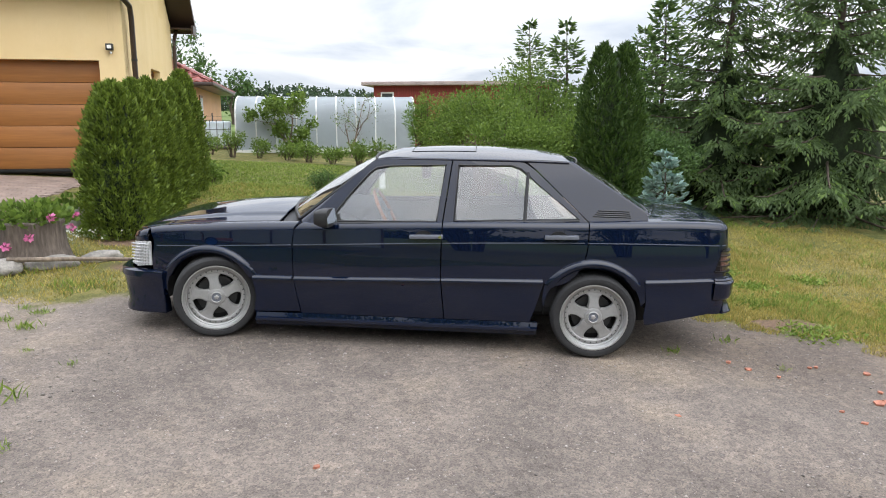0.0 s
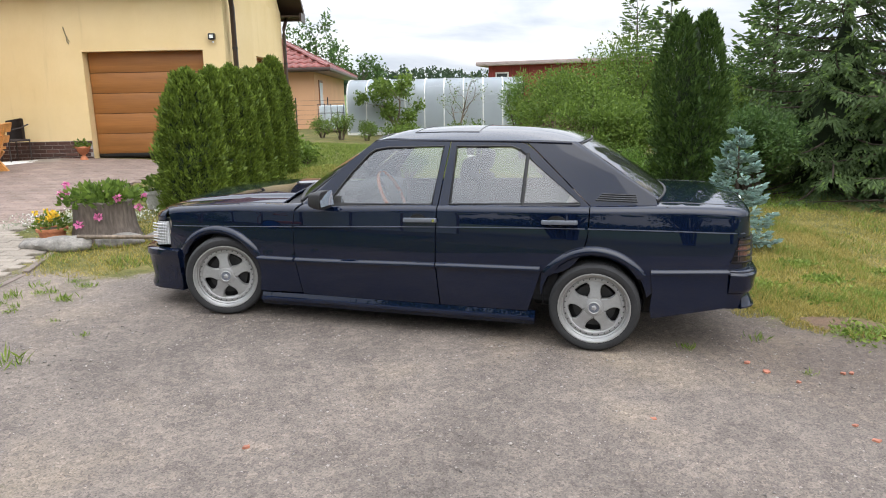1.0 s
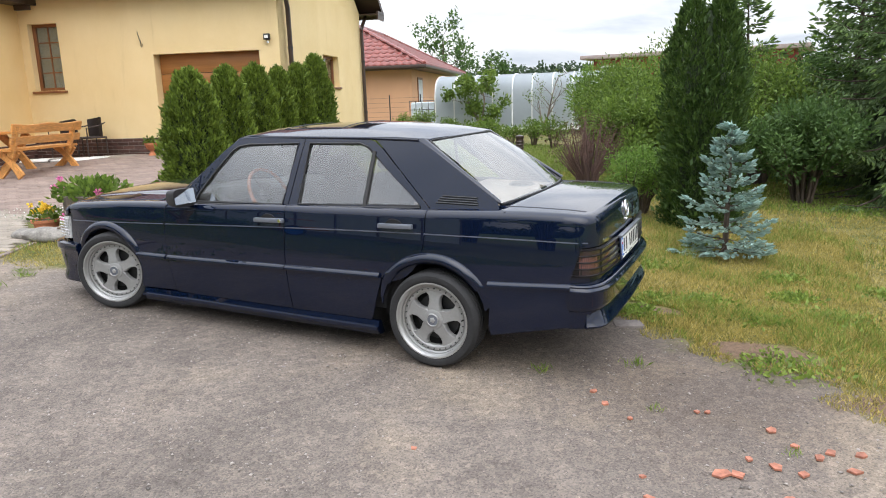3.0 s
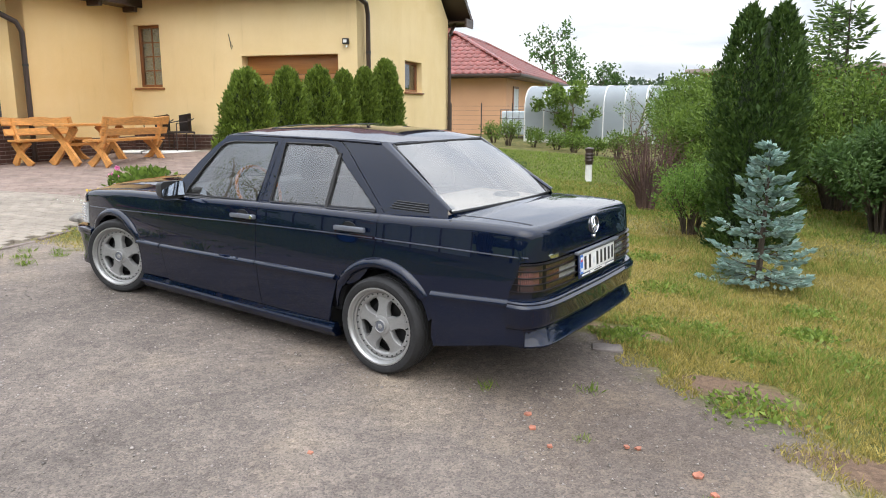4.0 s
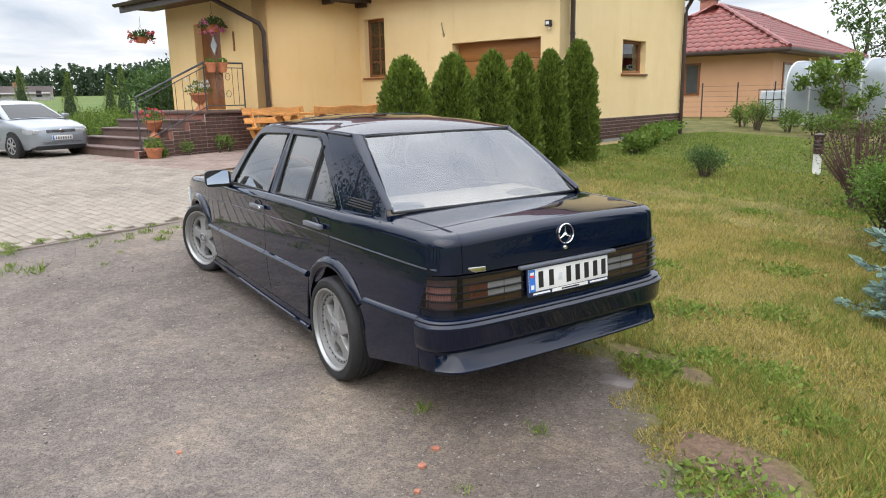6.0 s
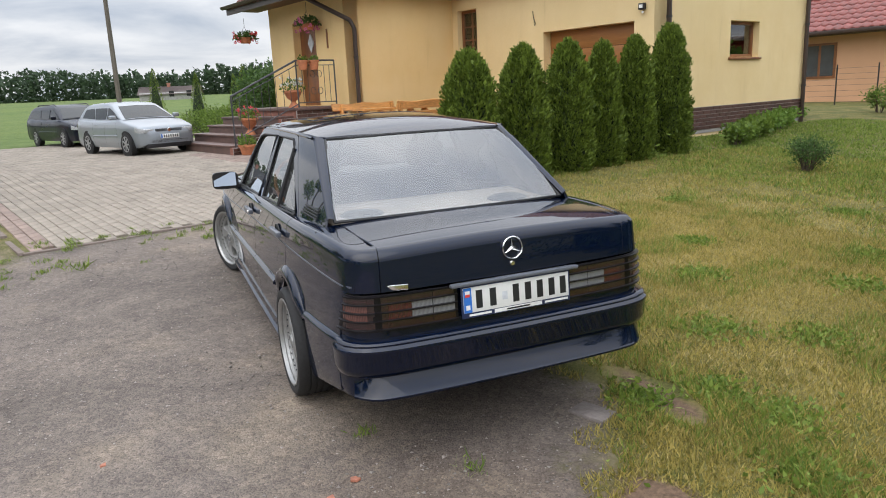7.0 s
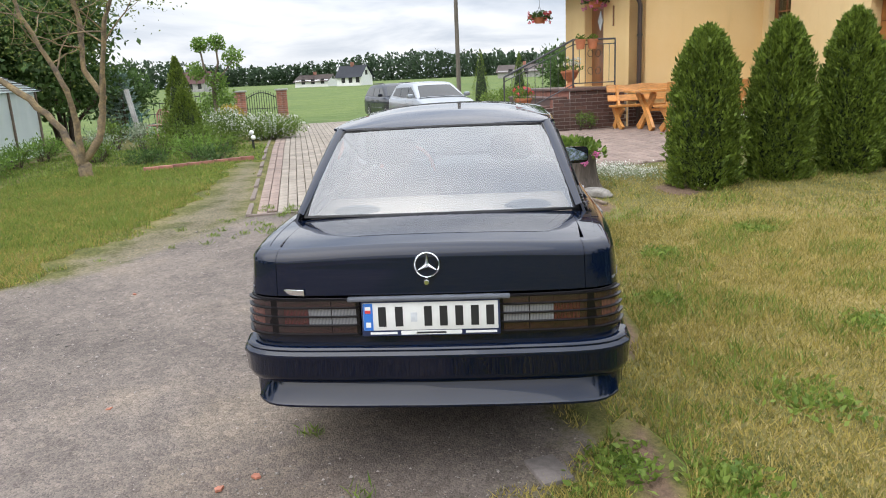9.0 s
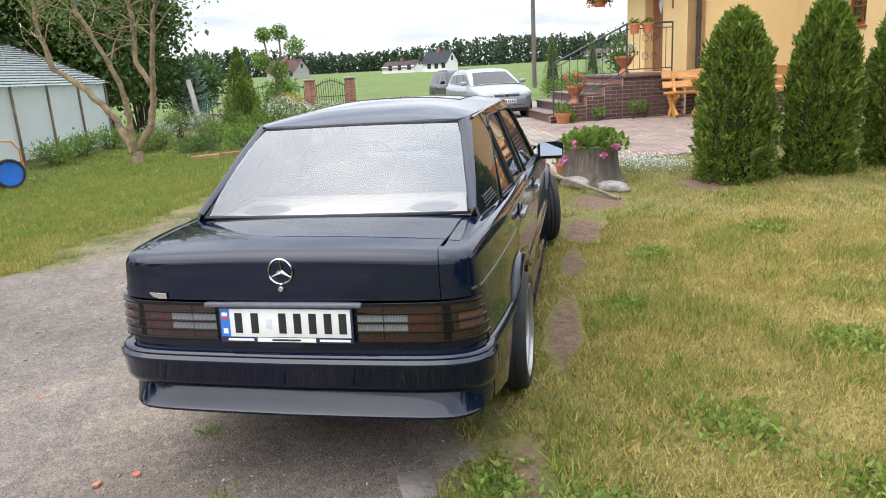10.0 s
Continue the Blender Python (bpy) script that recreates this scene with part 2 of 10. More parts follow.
M_PAINT = mat("navy_paint", (0.0022, 0.0058, 0.0190), rough=0.12, var=0.05, scale=0.8, fine=6, coat=1.0, rvar=0.02, spec=0.02, coat_rough=0.008)
M_TRIM = mat("grey_trim", (0.12, 0.13, 0.155), rough=0.35, var=0.08, coat=0.3)
M_PIN = mat("pale_pin_stripe", (0.075, 0.082, 0.105), rough=0.35, var=0.08, coat=0.3)
M_BLACK = mat("black_plastic", (0.012, 0.012, 0.013), rough=0.5, var=0.15)
M_UNDER = mat("underbody", (0.01, 0.01, 0.01), rough=0.85, var=0.2)
M_RUBBER = mat("tyre_rubber", (0.016, 0.016, 0.017), rough=0.78, var=0.25, scale=9, fine=60, bump=0.15, bscale=90)
M_SILVER = mat("silver_alloy", (0.31, 0.31, 0.305), rough=0.45, metal=0.4, var=0.08, scale=6)
M_RIM = mat("polished_lip", (0.37, 0.37, 0.365), rough=0.34, metal=0.6, var=0.06)
M_CHROME = mat("chrome", (0.8, 0.8, 0.8), rough=0.12, metal=1.0, var=0.04)
M_DARKMETAL = mat("dark_metal", (0.05, 0.05, 0.052), rough=0.45, metal=0.7, var=0.15)
M_GLASS = glass_mat("car_glass", (0.92, 0.96, 0.95), clear=0.95, dust_haze=0.05, least=0.10)
M_RGLASS = glass_mat("dusty_hazy_glass", (0.86, 0.92, 0.92), clear=0.92, dust_haze=0.05, least=0.09)
M_WGLASS = glass_mat("window_glass", (0.85, 0.92, 0.93), clear=0.8)


def render_mat(name, col, col2):
    """Painted render: blotches, sand grain and faint rain streaks down the wall."""
    m, n, l, p = nodes_of(name)
    co = n.new("ShaderNodeTexCoord").outputs["Object"]
    mp = n.new("ShaderNodeMapping")
    mp.inputs["Scale"].default_value = (3.1, 3.1, 0.22)
    l.new(co, mp.inputs[0])
    blot = ramp(n, l, noise_tex(n, l, co, 0.8, 6, 0.6).outputs["Fac"], [(0.3, col), (0.7, col2)])
    streak = ramp(n, l, noise_tex(n, l, mp.outputs[0], 1.0, 5, 0.7).outputs["Fac"], [(0.27, (0.86, 0.85, 0.83)), (0.40, (0.985, 0.98, 0.98)), (0.60, (1, 1, 1))])
    grain = ramp(n, l, noise_tex(n, l, co, 160, 3, 0.6).outputs["Fac"], [(0.3, (0.9, 0.9, 0.9)), (0.7, (1.07, 1.07, 1.07))])
    c = mixc(n, l, 1.0, mixc(n, l, 1.0, blot.outputs[0], streak.outputs[0], "MULTIPLY"), grain.outputs[0], "MULTIPLY")
    l.new(c, p.inputs["Base Color"])
    p.inputs["Roughness"].default_value = 0.92
    p.inputs["Specular IOR Level"].default_value = 0.25
    bn = n.new("ShaderNodeBump")
    bn.inputs["Strength"].default_value = 0.4
    bn.inputs["Distance"].default_value = 0.006
    l.new(noise_tex(n, l, co, 210, 4).outputs["Fac"], bn.inputs["Height"])
    l.new(bn.outputs[0], p.inputs["Normal"])
    return m


M_RENDER = render_mat("yellow_render", (0.76, 0.57, 0.29), (0.83, 0.65, 0.37))
M_ORANGE = render_mat("orange_render", (0.78, 0.545, 0.25), (0.83, 0.61, 0.31))
M_BROWN = mat("brown_metal", (0.045, 0.028, 0.022), rough=0.4, var=0.12)
M_WOOD = mat("brown_wood_frame", (0.20, 0.075, 0.025), rough=0.45, var=0.25, scale=4, fine=50, stretch=(1, 1, 0.15), bump=0.1)
M_DOOR = mat("garage_panel_wood", (0.30, 0.125, 0.035), rough=0.42, var=0.14, scale=3, fine=30, stretch=(0.12, 1, 3), bump=0.06, bscale=60, rand=0.04)
M_PINE = mat("varnished_pine", (0.56, 0.26, 0.075), rough=0.38, var=0.22, scale=5, fine=40, stretch=(0.25, 1, 1), bump=0.08, rand=0.1, coat=0.3)
M_CLINK = mat("clinker_brick", (0.085, 0.04, 0.03), rough=0.55, var=0.3, scale=7, fine=60, bump=0.2, rand=0.3)
M_RBRICK = mat("red_brick", (0.29, 0.122, 0.086), rough=0.7, var=0.25, scale=7, fine=60, bump=0.25, rand=0.25)
M_MORTAR = mat("mortar", (0.33, 0.31, 0.29), rough=0.95, var=0.15, bump=0.3)
M_CONC = mat("concrete", (0.36, 0.35, 0.33), rough=0.9, var=0.2, scale=2, bump=0.3)
M_ROOF = mat("red_roof_tile", (0.20, 0.052, 0.042), rough=0.32, var=0.2, scale=3, rand=0.12, island=0.12)
M_BROOF = mat("brown_roof_tile", (0.13, 0.05, 0.04), rough=0.5, var=0.2, island=0.12)
M_TERRA = mat("terracotta", (0.48, 0.18, 0.085), rough=0.75, var=0.15, scale=10, bump=0.1)
M_IRON = mat("grey_iron", (0.07, 0.07, 0.075), rough=0.5, metal=0.4, var=0.15)
M_WHITE = mat("white_paint", (0.75, 0.75, 0.73), rough=0.6, var=0.06)
M_STONE = mat("pale_stone", (0.20, 0.185, 0.165), rough=0.9, var=0.3, scale=8, bump=0.5, bscale=40)
M_SOIL = mat("soil", (0.06, 0.045, 0.032), rough=0.95, var=0.35, scale=6, bump=0.6, bscale=50)
M_BARK = mat("grey_bark", (0.16, 0.125, 0.095), rough=0.9, var=0.4, scale=6, fine=30, stretch=(1, 1, 0.25), bump=0.8, bscale=35)
M_DBARK = mat("dark_bark", (0.075, 0.055, 0.042), rough=0.9, var=0.4, scale=8, fine=40, stretch=(1, 1, 0.3), bump=0.8, bscale=40)
M_GREEN_THUJA = leaf_mat("thuja_sprays", (0.014, 0.036, 0.006), (0.22, 0.30, 0.045), back=0.25, clump=6.0, leafy=0.55)
# near-black green: the shade inside dense crowns, put into the colour
M_CORE = mat("crown_shade", (0.018, 0.03, 0.010), rough=0.95, var=0.4, scale=9)
M_SPRUCE = leaf_mat("spruce_needles", (0.034, 0.066, 0.024), (0.16, 0.235, 0.085), back=0.25, clump=2.5, leafy=0.6)
M_SPRUCE_TIP = leaf_mat("young_spruce_tips", (0.085, 0.16, 0.035), (0.21, 0.31, 0.08), back=0.3)
M_BLUE = leaf_mat("blue_spruce_needles", (0.15, 0.235, 0.19), (0.36, 0.47, 0.40), back=0.1)
M_LEAF = leaf_mat("shrub_leaves", (0.034, 0.072, 0.012), (0.195, 0.285, 0.05), back=0.4, clump=2.6, leafy=0.6)
M_LEAF2 = leaf_mat("bright_leaves", (0.07, 0.15, 0.02), (0.22, 0.34, 0.07), back=0.4)
M_LEAF3 = leaf_mat("dark_leaves", (0.028, 0.065, 0.016), (0.105, 0.18, 0.048), back=0.35)
M_GREY_LEAF = leaf_mat("silver_leaves", (0.07, 0.13, 0.045), (0.42, 0.46, 0.34), back=0.25)
M_GRASS = leaf_mat("grass_blades", (0.090, 0.110, 0.018), (0.52, 0.41, 0.125), back=0.35, clump=4.0, leafy=0.65)
M_GRASS_G = leaf_mat("green_blades", (0.055, 0.115, 0.015), (0.26, 0.34, 0.065), back=0.35, clump=4.0, leafy=0.65)
M_PINK = leaf_mat("pink_petals", (0.55, 0.10, 0.30), (0.80, 0.28, 0.50), back=0.3)
M_RED = leaf_mat("red_petals", (0.55, 0.03, 0.04), (0.78, 0.12, 0.15), back=0.3)
M_YELLOW = leaf_mat("yellow_petals", (0.75, 0.45, 0.02), (0.85, 0.62, 0.08), back=0.3)
M_WHITEP = leaf_mat("white_petals", (0.55, 0.55, 0.50), (0.80, 0.80, 0.75), back=0.3)

# ---- ground ----
PH = radians(15.71)
HC = Vector((-7.467, 7.732, 0.0))          # south-east corner of the house
HM = Matrix.Translation(HC) @ Matrix.Rotation(PH, 4, "Z")


def ground_z(x, y):
    """The height of the ground: a ramp that climbs to the yard, a rise at the garage, and open fields beyond."""
    x = np.asarray(x, float)
    y = np.asarray(y, float)
    a = np.where(x < 0, np.minimum(-0.0384 * x, 0.42 + 0.0 * x), np.maximum(-0.0384 * x, -0.15))
    b = 0.005 * np.clip(y, -40, 60)
    c = 0.2 * np.exp(-(((x + 9.5) / 3.5) ** 2 + ((y - 6.3) / 2.5) ** 2))
    r = np.sqrt((x + 5) ** 2 + (y + 2) ** 2)
    far = 0.013 * np.maximum(0, r - 45) * smooth_step(45, 160, r)
    far = np.minimum(far, 9.0)
    return a + b + c + far


def hw(x, y):
    """House coordinates (along the garage wall, into the house) of a place."""
    dx, dy = np.asarray(x) - HC.x, np.asarray(y) - HC.y
    return dx * math.cos(PH) + dy * math.sin(PH), -dx * math.sin(PH) + dy * math.cos(PH)


def poly_dist(px, py, poly):
    """Signed distance to an outline, positive inside."""
    px, py = np.asarray(px, float), np.asarray(py, float)
    d = np.full(px.shape, 1e9)
    ins = np.zeros(px.shape, bool)
    for (x0, y0), (x1, y1) in zip(poly, poly[1:] + poly[:1]):
        ex, ey = x1 - x0, y1 - y0
        t = np.clip(((px - x0) * ex + (py - y0) * ey) / (ex * ex + ey * ey), 0, 1)
        d = np.minimum(d, np.hypot(px - x0 - t * ex, py - y0 - t * ey))
        cr = ((y0 > py) != (y1 > py)) & (px < (x1 - x0) * (py - y0) / (y1 - y0 + 1e-12) + x0)
        ins ^= cr
    return np.where(ins, d, -d)


DRIVE = [(-4.3, -2.6), (-4.9, -0.9), (-5.0, -0.2), (-4.2, -0.35), (-3.7, 0.2), (-3.2, 0.75), (0.4, 0.62), (0.95, 0.5), (1.35, 0.1), (2.15, -0.15), (2.4, -0.6), (4.0, -1.0), (9.0, -1.8), (14.0, -2.5),
         (14.0, -9.0), (4.0, -8.0), (1.0, -6.6), (-0.8, -5.0), (-1.55, -3.95), (-2.1, -3.3), (-2.9, -3.1)]
BARE = [(-4.3, -2.5), (-2.7, -3.0), (-1.8, -3.5), (-2.5, -3.75), (-4.0, -3.5), (-6.0, -3.7), (-9.0, -4.3), (-9.0, -4.05), (-4.3, -2.6)]
PAVE = [(0.25, -10.75), (0.2, -8.4), (0.02, -7.5), (-0.75, -6.7), (-0.95, -4.0), (-0.6, -1.5), (-0.3, 0.0), (-5.85, 0.0), (-5.85, -3.0), (-9.5, -3.0), (-17.0, -4.0), (-17.0, -10.85), (-8.2, -10.85)]


def dirt_at(x, y):
    """Worn brown soil: beside the saloon's right-hand wheels, at the edge of the drive and by the stump."""
    d = np.zeros(np.shape(x))
    for cx, cy, rx, ry in ((-2.95, 1.08, 0.55, 0.22), (-2.0, 1.0, 0.5, 0.14), (-0.7, 0.98, 0.7, 0.12), (1.75, 0.25, 0.4, 0.25), (-4.1, 1.2, 0.5, 0.35), (0.9, 0.85, 0.4, 0.12), (-4.9, 2.4, 0.5, 0.35), (2.6, -0.35, 0.5, 0.2)):
        d = np.maximum(d, np.exp(-(((np.asarray(x) - cx) / rx) ** 2 + ((np.asarray(y) - cy) / ry) ** 2)))
    return d


def dry_at(x, y):
    """The driest part of the lawn, between the saloon and the thuja row."""
    return np.exp(-(((np.asarray(x) + 1.6) / 2.6) ** 2 + ((np.asarray(y) - 3.0) / 1.9) ** 2))


def ground_mesh():
    def axis(lo, hi, c0, c1, fine, grow):
        out = list(np.arange(c0, c1 + 1e-6, fine))
        s, v = fine, c1
        while v < hi:
            s *= grow
            v += s
            out.append(v)
        s, v = fine, c0
        while v > lo:
            s *= grow
            v -= s
            out.insert(0, v)
        return np.array(out)
    xs = axis(-3000, 900, -14, 7, 0.12, 1.16)
    ys = axis(-1500, 1500, -11, 12, 0.12, 1.16)
    gx, gy = np.meshgrid(xs, ys, indexing="ij")
    gz = ground_z(gx, gy)
    near = np.exp(-((gx / 30) ** 2 + (gy / 30) ** 2))
    wob = np.array([noise.noise((x * 0.9, y * 0.9, 3.0)) for x, y in zip(gx.ravel(), gy.ravel())]).reshape(gx.shape)
    gz = gz + wob * 0.012 * near
    s, w = hw(gx, gy)
    inpave = poly_dist(s, w, PAVE)
    gz = gz - 0.05 * smooth_step(0.05, 0.12, inpave)
    nx, ny = gx.shape
    verts = np.stack([gx.ravel(), gy.ravel(), gz.ravel()], 1)
    idx = np.arange(nx * ny).reshape(nx, ny)
    faces = np.stack([idx[:-1, :-1].ravel(), idx[1:, :-1].ravel(), idx[1:, 1:].ravel(), idx[:-1, 1:].ravel()], 1)
    me = bpy.data.meshes.new("ground")
    me.from_pydata(verts.tolist(), [], faces.tolist())
    me.shade_smooth()
    dd = poly_dist(gx, gy, DRIVE)
    at = me.attributes.new("gravel", "FLOAT", "POINT")
    at.data.foreach_set("value", np.clip(dd / 1.2 + 0.5, 0, 1).ravel().astype(np.float32))
    bd = poly_dist(gx, gy, BARE)
    at = me.attributes.new("bare", "FLOAT", "POINT")
    at.data.foreach_set("value", np.clip(bd / 1.4 + 0.5, 0, 1).ravel().astype(np.float32))
    fd = np.maximum(np.clip((np.hypot(gx + 5, gy + 2) - 28) / 6, 0, 1), np.clip((-17.5 - gx) / 3, 0, 1))
    at = me.attributes.new("stain", "FLOAT", "POINT")
    at.data.foreach_set("value", (np.exp(-(((gx - 1.5) / 0.9) ** 2 + ((gy + 0.4) / 1.0) ** 2)) + 0.6 * np.exp(-(((gx - 0.9) / 0.9) ** 2 + ((gy + 2.9) / 0.7) ** 2))).ravel().astype(np.float32))
    at = me.attributes.new("dirt", "FLOAT", "POINT")
    at.data.foreach_set("value", dirt_at(gx, gy).ravel().astype(np.float32))
    at = me.attributes.new("dry", "FLOAT", "POINT")
    at.data.foreach_set("value", dry_at(gx, gy).ravel().astype(np.float32))
    at = me.attributes.new("field", "FLOAT", "POINT")
    at.data.foreach_set("value", fd.ravel().astype(np.float32))
    return me


def ground_material():
    m, n, l, p = nodes_of("lawn_and_gravel")
    tc = n.new("ShaderNodeTexCoord")
    co = tc.outputs["Object"]
    def attr(nm):
        a = n.new("ShaderNodeAttribute")
        a.attribute_name = nm
        return a.outputs["Fac"]
    def mth(op, a, b):
        x = n.new("ShaderNodeMath")
        x.operation = op
        for i, v in enumerate((a, b)):
            if isinstance(v, bpy.types.NodeSocket):
                l.new(v, x.inputs[i])
            else:
                x.inputs[i].default_value = v
        return x.outputs[0]
    big = noise_tex(n, l, co, 0.55, 4, 0.6)
    mid = noise_tex(n, l, co, 2.6, 6, 0.65)
    fine = noise_tex(n, l, co, 38, 5, 0.7)
    grit = n.new("ShaderNodeTexVoronoi")
    grit.inputs["Scale"].default_value = 125
    l.new(co, grit.inputs["Vector"])
    grit2 = n.new("ShaderNodeTexVoronoi")
    grit2.inputs["Scale"].default_value = 28
    l.new(co, grit2.inputs["Vector"])
    # gravel: worn tar and grit, sandy patches, dark damp stains
    g0 = ramp(n, l, big.outputs["Fac"], [(0.30, (0.140, 0.121, 0.107)), (0.52, (0.194, 0.166, 0.145)), (0.70, (0.285, 0.236, 0.183))])
    gm = ramp(n, l, mid.outputs["Fac"], [(0.28, (0.74, 0.73, 0.73)), (0.5, (0.98, 0.97, 0.96)), (0.8, (1.14, 1.12, 1.09))])
    g1 = mixc(n, l, 1.0, g0.outputs[0], gm.outputs[0], "MULTIPLY")
    gg = ramp(n, l, grit.outputs["Color"], [(0.0, (0.42, 0.42, 0.43)), (0.5, (0.96, 0.96, 0.96)), (0.92, (1.3, 1.27, 1.24)), (1.0, (2.3, 2.2, 2.1))])
    g2 = mixc(n, l, 0.8, g1, gg.outputs[0], "MULTIPLY")
    gk = ramp(n, l, grit2.outputs["Color"], [(0.0, (0.72, 0.71, 0.71)), (0.6, (1, 1, 1)), (1.0, (1.35, 1.32, 1.27))])
    gravel = mixc(n, l, 0.7, g2, gk.outputs[0], "MULTIPLY")
    # an old oil and tar stain where cars stop
    st = ramp(n, l, mth("ADD", attr("stain"), mth("MULTIPLY", mth("SUBTRACT", mid.outputs["Fac"], 0.5), 0.9)), [(0.2, (1, 1, 1)), (0.8, (0.70, 0.67, 0.65))])
    gravel = mixc(n, l, 1.0, gravel, st.outputs[0], "MULTIPLY")
    # lawn floor: straw, moss and soil between the blades
    l0 = ramp(n, l, mid.outputs["Fac"], [(0.28, (0.048, 0.062, 0.014)), (0.46, (0.108, 0.108, 0.034)), (0.72, (0.23, 0.185, 0.075))])
    lf = ramp(n, l, fine.outputs["Fac"], [(0.28, (0.40, 0.45, 0.36)), (0.72, (1.45, 1.4, 1.25))])
    lawn = mixc(n, l, 1.0, l0.outputs[0], lf.outputs[0], "MULTIPLY")
    straw = mixc(n, l, 1.0, ramp(n, l, mid.outputs["Fac"], [(0.3, (0.20, 0.165, 0.06)), (0.7, (0.38, 0.29, 0.13))]).outputs[0], lf.outputs[0], "MULTIPLY")
    lawn = mixc(n, l, mth("MULTIPLY", attr("dry"), 0.85), lawn, straw)
    # open field, fresh green
    f0 = ramp(n, l, big.outputs["Fac"], [(0.3, (0.078, 0.122, 0.032)), (0.7, (0.125, 0.168, 0.055))])
    ff = noise_tex(n, l, co, 0.06, 4)
    f1 = ramp(n, l, ff.outputs["Fac"], [(0.3, (0.85, 0.9, 0.85)), (0.7, (1.2, 1.12, 1.0))])
    fq = ramp(n, l, noise_tex(n, l, co, 3.5, 6, 0.75).outputs["Fac"], [(0.3, (0.55, 0.6, 0.55)), (0.7, (1.4, 1.35, 1.25))])
    field = mixc(n, l, 1.0, mixc(n, l, 1.0, f0.outputs[0], f1.outputs[0], "MULTIPLY"), fq.outputs[0], "MULTIPLY")
    base = mixc(n, l, attr("field"), lawn, field)
    jig = mth("ADD", mth("MULTIPLY", mid.outputs["Fac"], 0.9), mth("MULTIPLY", fine.outputs["Fac"], 0.35))
    edge = mth("SUBTRACT", mth("ADD", attr("gravel"), jig), 0.62)
    es = n.new("ShaderNodeMapRange")
    es.interpolation_type = "SMOOTHSTEP"
    es.inputs[1].default_value, es.inputs[2].default_value = 0.36, 0.62
    l.new(edge, es.inputs[0])
    c1 = mixc(n, l, es.outputs[0], base, gravel)
    bedge = mth("SUBTRACT", mth("ADD", attr("bare"), jig), 0.62)
    bs = n.new("ShaderNodeMapRange")
    bs.interpolation_type = "SMOOTHSTEP"
    bs.inputs[1].default_value, bs.inputs[2].default_value = 0.42, 0.75
    l.new(bedge, bs.inputs[0])
    bare = mixc(n, l, 1.0, ramp(n, l, mid.outputs["Fac"], [(0.3, (0.115, 0.098, 0.07)), (0.7, (0.205, 0.175, 0.13))]).outputs[0], lf.outputs[0], "MULTIPLY")
    ds = n.new("ShaderNodeMapRange")
    ds.interpolation_type = "SMOOTHSTEP"
    ds.inputs[1].default_value, ds.inputs[2].default_value = 0.35, 0.75
    l.new(mth("ADD", attr("dirt"), mth("MULTIPLY", mth("SUBTRACT", mid.outputs["Fac"], 0.5), 1.1)), ds.inputs[0])
    soil = mixc(n, l, 1.0, ramp(n, l, fine.outputs["Fac"], [(0.3, (0.095, 0.062, 0.042)), (0.7, (0.19, 0.125, 0.082))]).outputs[0], gk.outputs[0], "MULTIPLY")
    c1 = mixc(n, l, ds.outputs[0], c1, soil)
    c2 = mixc(n, l, bs.outputs[0], c1, bare)
    l.new(c2, p.inputs["Base Color"])
    p.inputs["Roughness"].default_value = 0.9
    p.inputs["Specular IOR Level"].default_value = 0.25
    bn = n.new("ShaderNodeBump")
    bn.inputs["Strength"].default_value = 0.55
    bn.inputs["Distance"].default_value = 0.012
    hh = mth("ADD", mth("MULTIPLY", grit.outputs["Distance"], -0.6), mth("ADD", fine.outputs["Fac"], mth("MULTIPLY", mid.outputs["Fac"], 1.2)))
    l.new(hh, bn.inputs["Height"])
    l.new(bn.outputs[0], p.inputs["Normal"])
    return m


part("ground", ground_mesh(), ground_material(), None, "worn grey gravel drive between patchy dry lawn and green fields", kind="structure", category="ground")

# ---- the navy saloon ----
# own coordinates: rear axle at x = 0, front axle at x = -2.665, left side at -y, ground at z = 0
UPV = Vector((-0.0384, 0.005, 1.0)).normalized()
CAR_M = UPV.rotation_difference(Vector((0, 0, 1))).to_matrix().to_4x4()

zl = spline([(-3.42, 0.655), (-3.3, 0.70), (-3.16, 0.735), (-2.84, 0.775), (-2.56, 0.80), (-2.17, 0.825), (-1.83, 0.847), (-1.0, 0.893), (-0.07, 0.930), (0.3, 0.948), (0.62, 0.957), (0.8, 0.954), (0.9, 0.945), (0.98, 0.93)])
crown = spline([(-3.42, 0.02), (-3.2, 0.05), (-2.9, 0.07), (-2.3, 0.085), (-1.8, 0.06), (-0.4, 0.04), (0.4, 0.038), (0.98, 0.032)])
PLAN = [(-3.425, 0.0), (-3.41, -0.35), (-3.365, -0.60), (-3.28, -0.71), (-3.1, -0.752), (-2.8, -0.782), (-2.4, -0.796), (-1.8, -0.801), (-1.2, -0.803), (-0.4, -0.802), (0.1, -0.797), (0.45, -0.783), (0.7, -0.764), (0.84, -0.743),
        (0.906, -0.694), (0.940, -0.59), (0.953, -0.38), (0.96, 0.0)]
_fx, _fy = spline([(i, p[0]) for i, p in enumerate(PLAN)]), spline([(i, p[1]) for i, p in enumerate(PLAN)])
_tt = np.linspace(0, len(PLAN) - 1, 1200)
_px = np.array([_fx(t) for t in _tt])
_py = np.array([_fy(t) for t in _tt])
_uu = np.concatenate([[0], np.cumsum(np.hypot(np.diff(_px), np.diff(_py)))])
_tx, _ty = np.gradient(_px, _uu), np.gradient(_py, _uu)
ULEN = _uu[-1]
SHR = 0.055


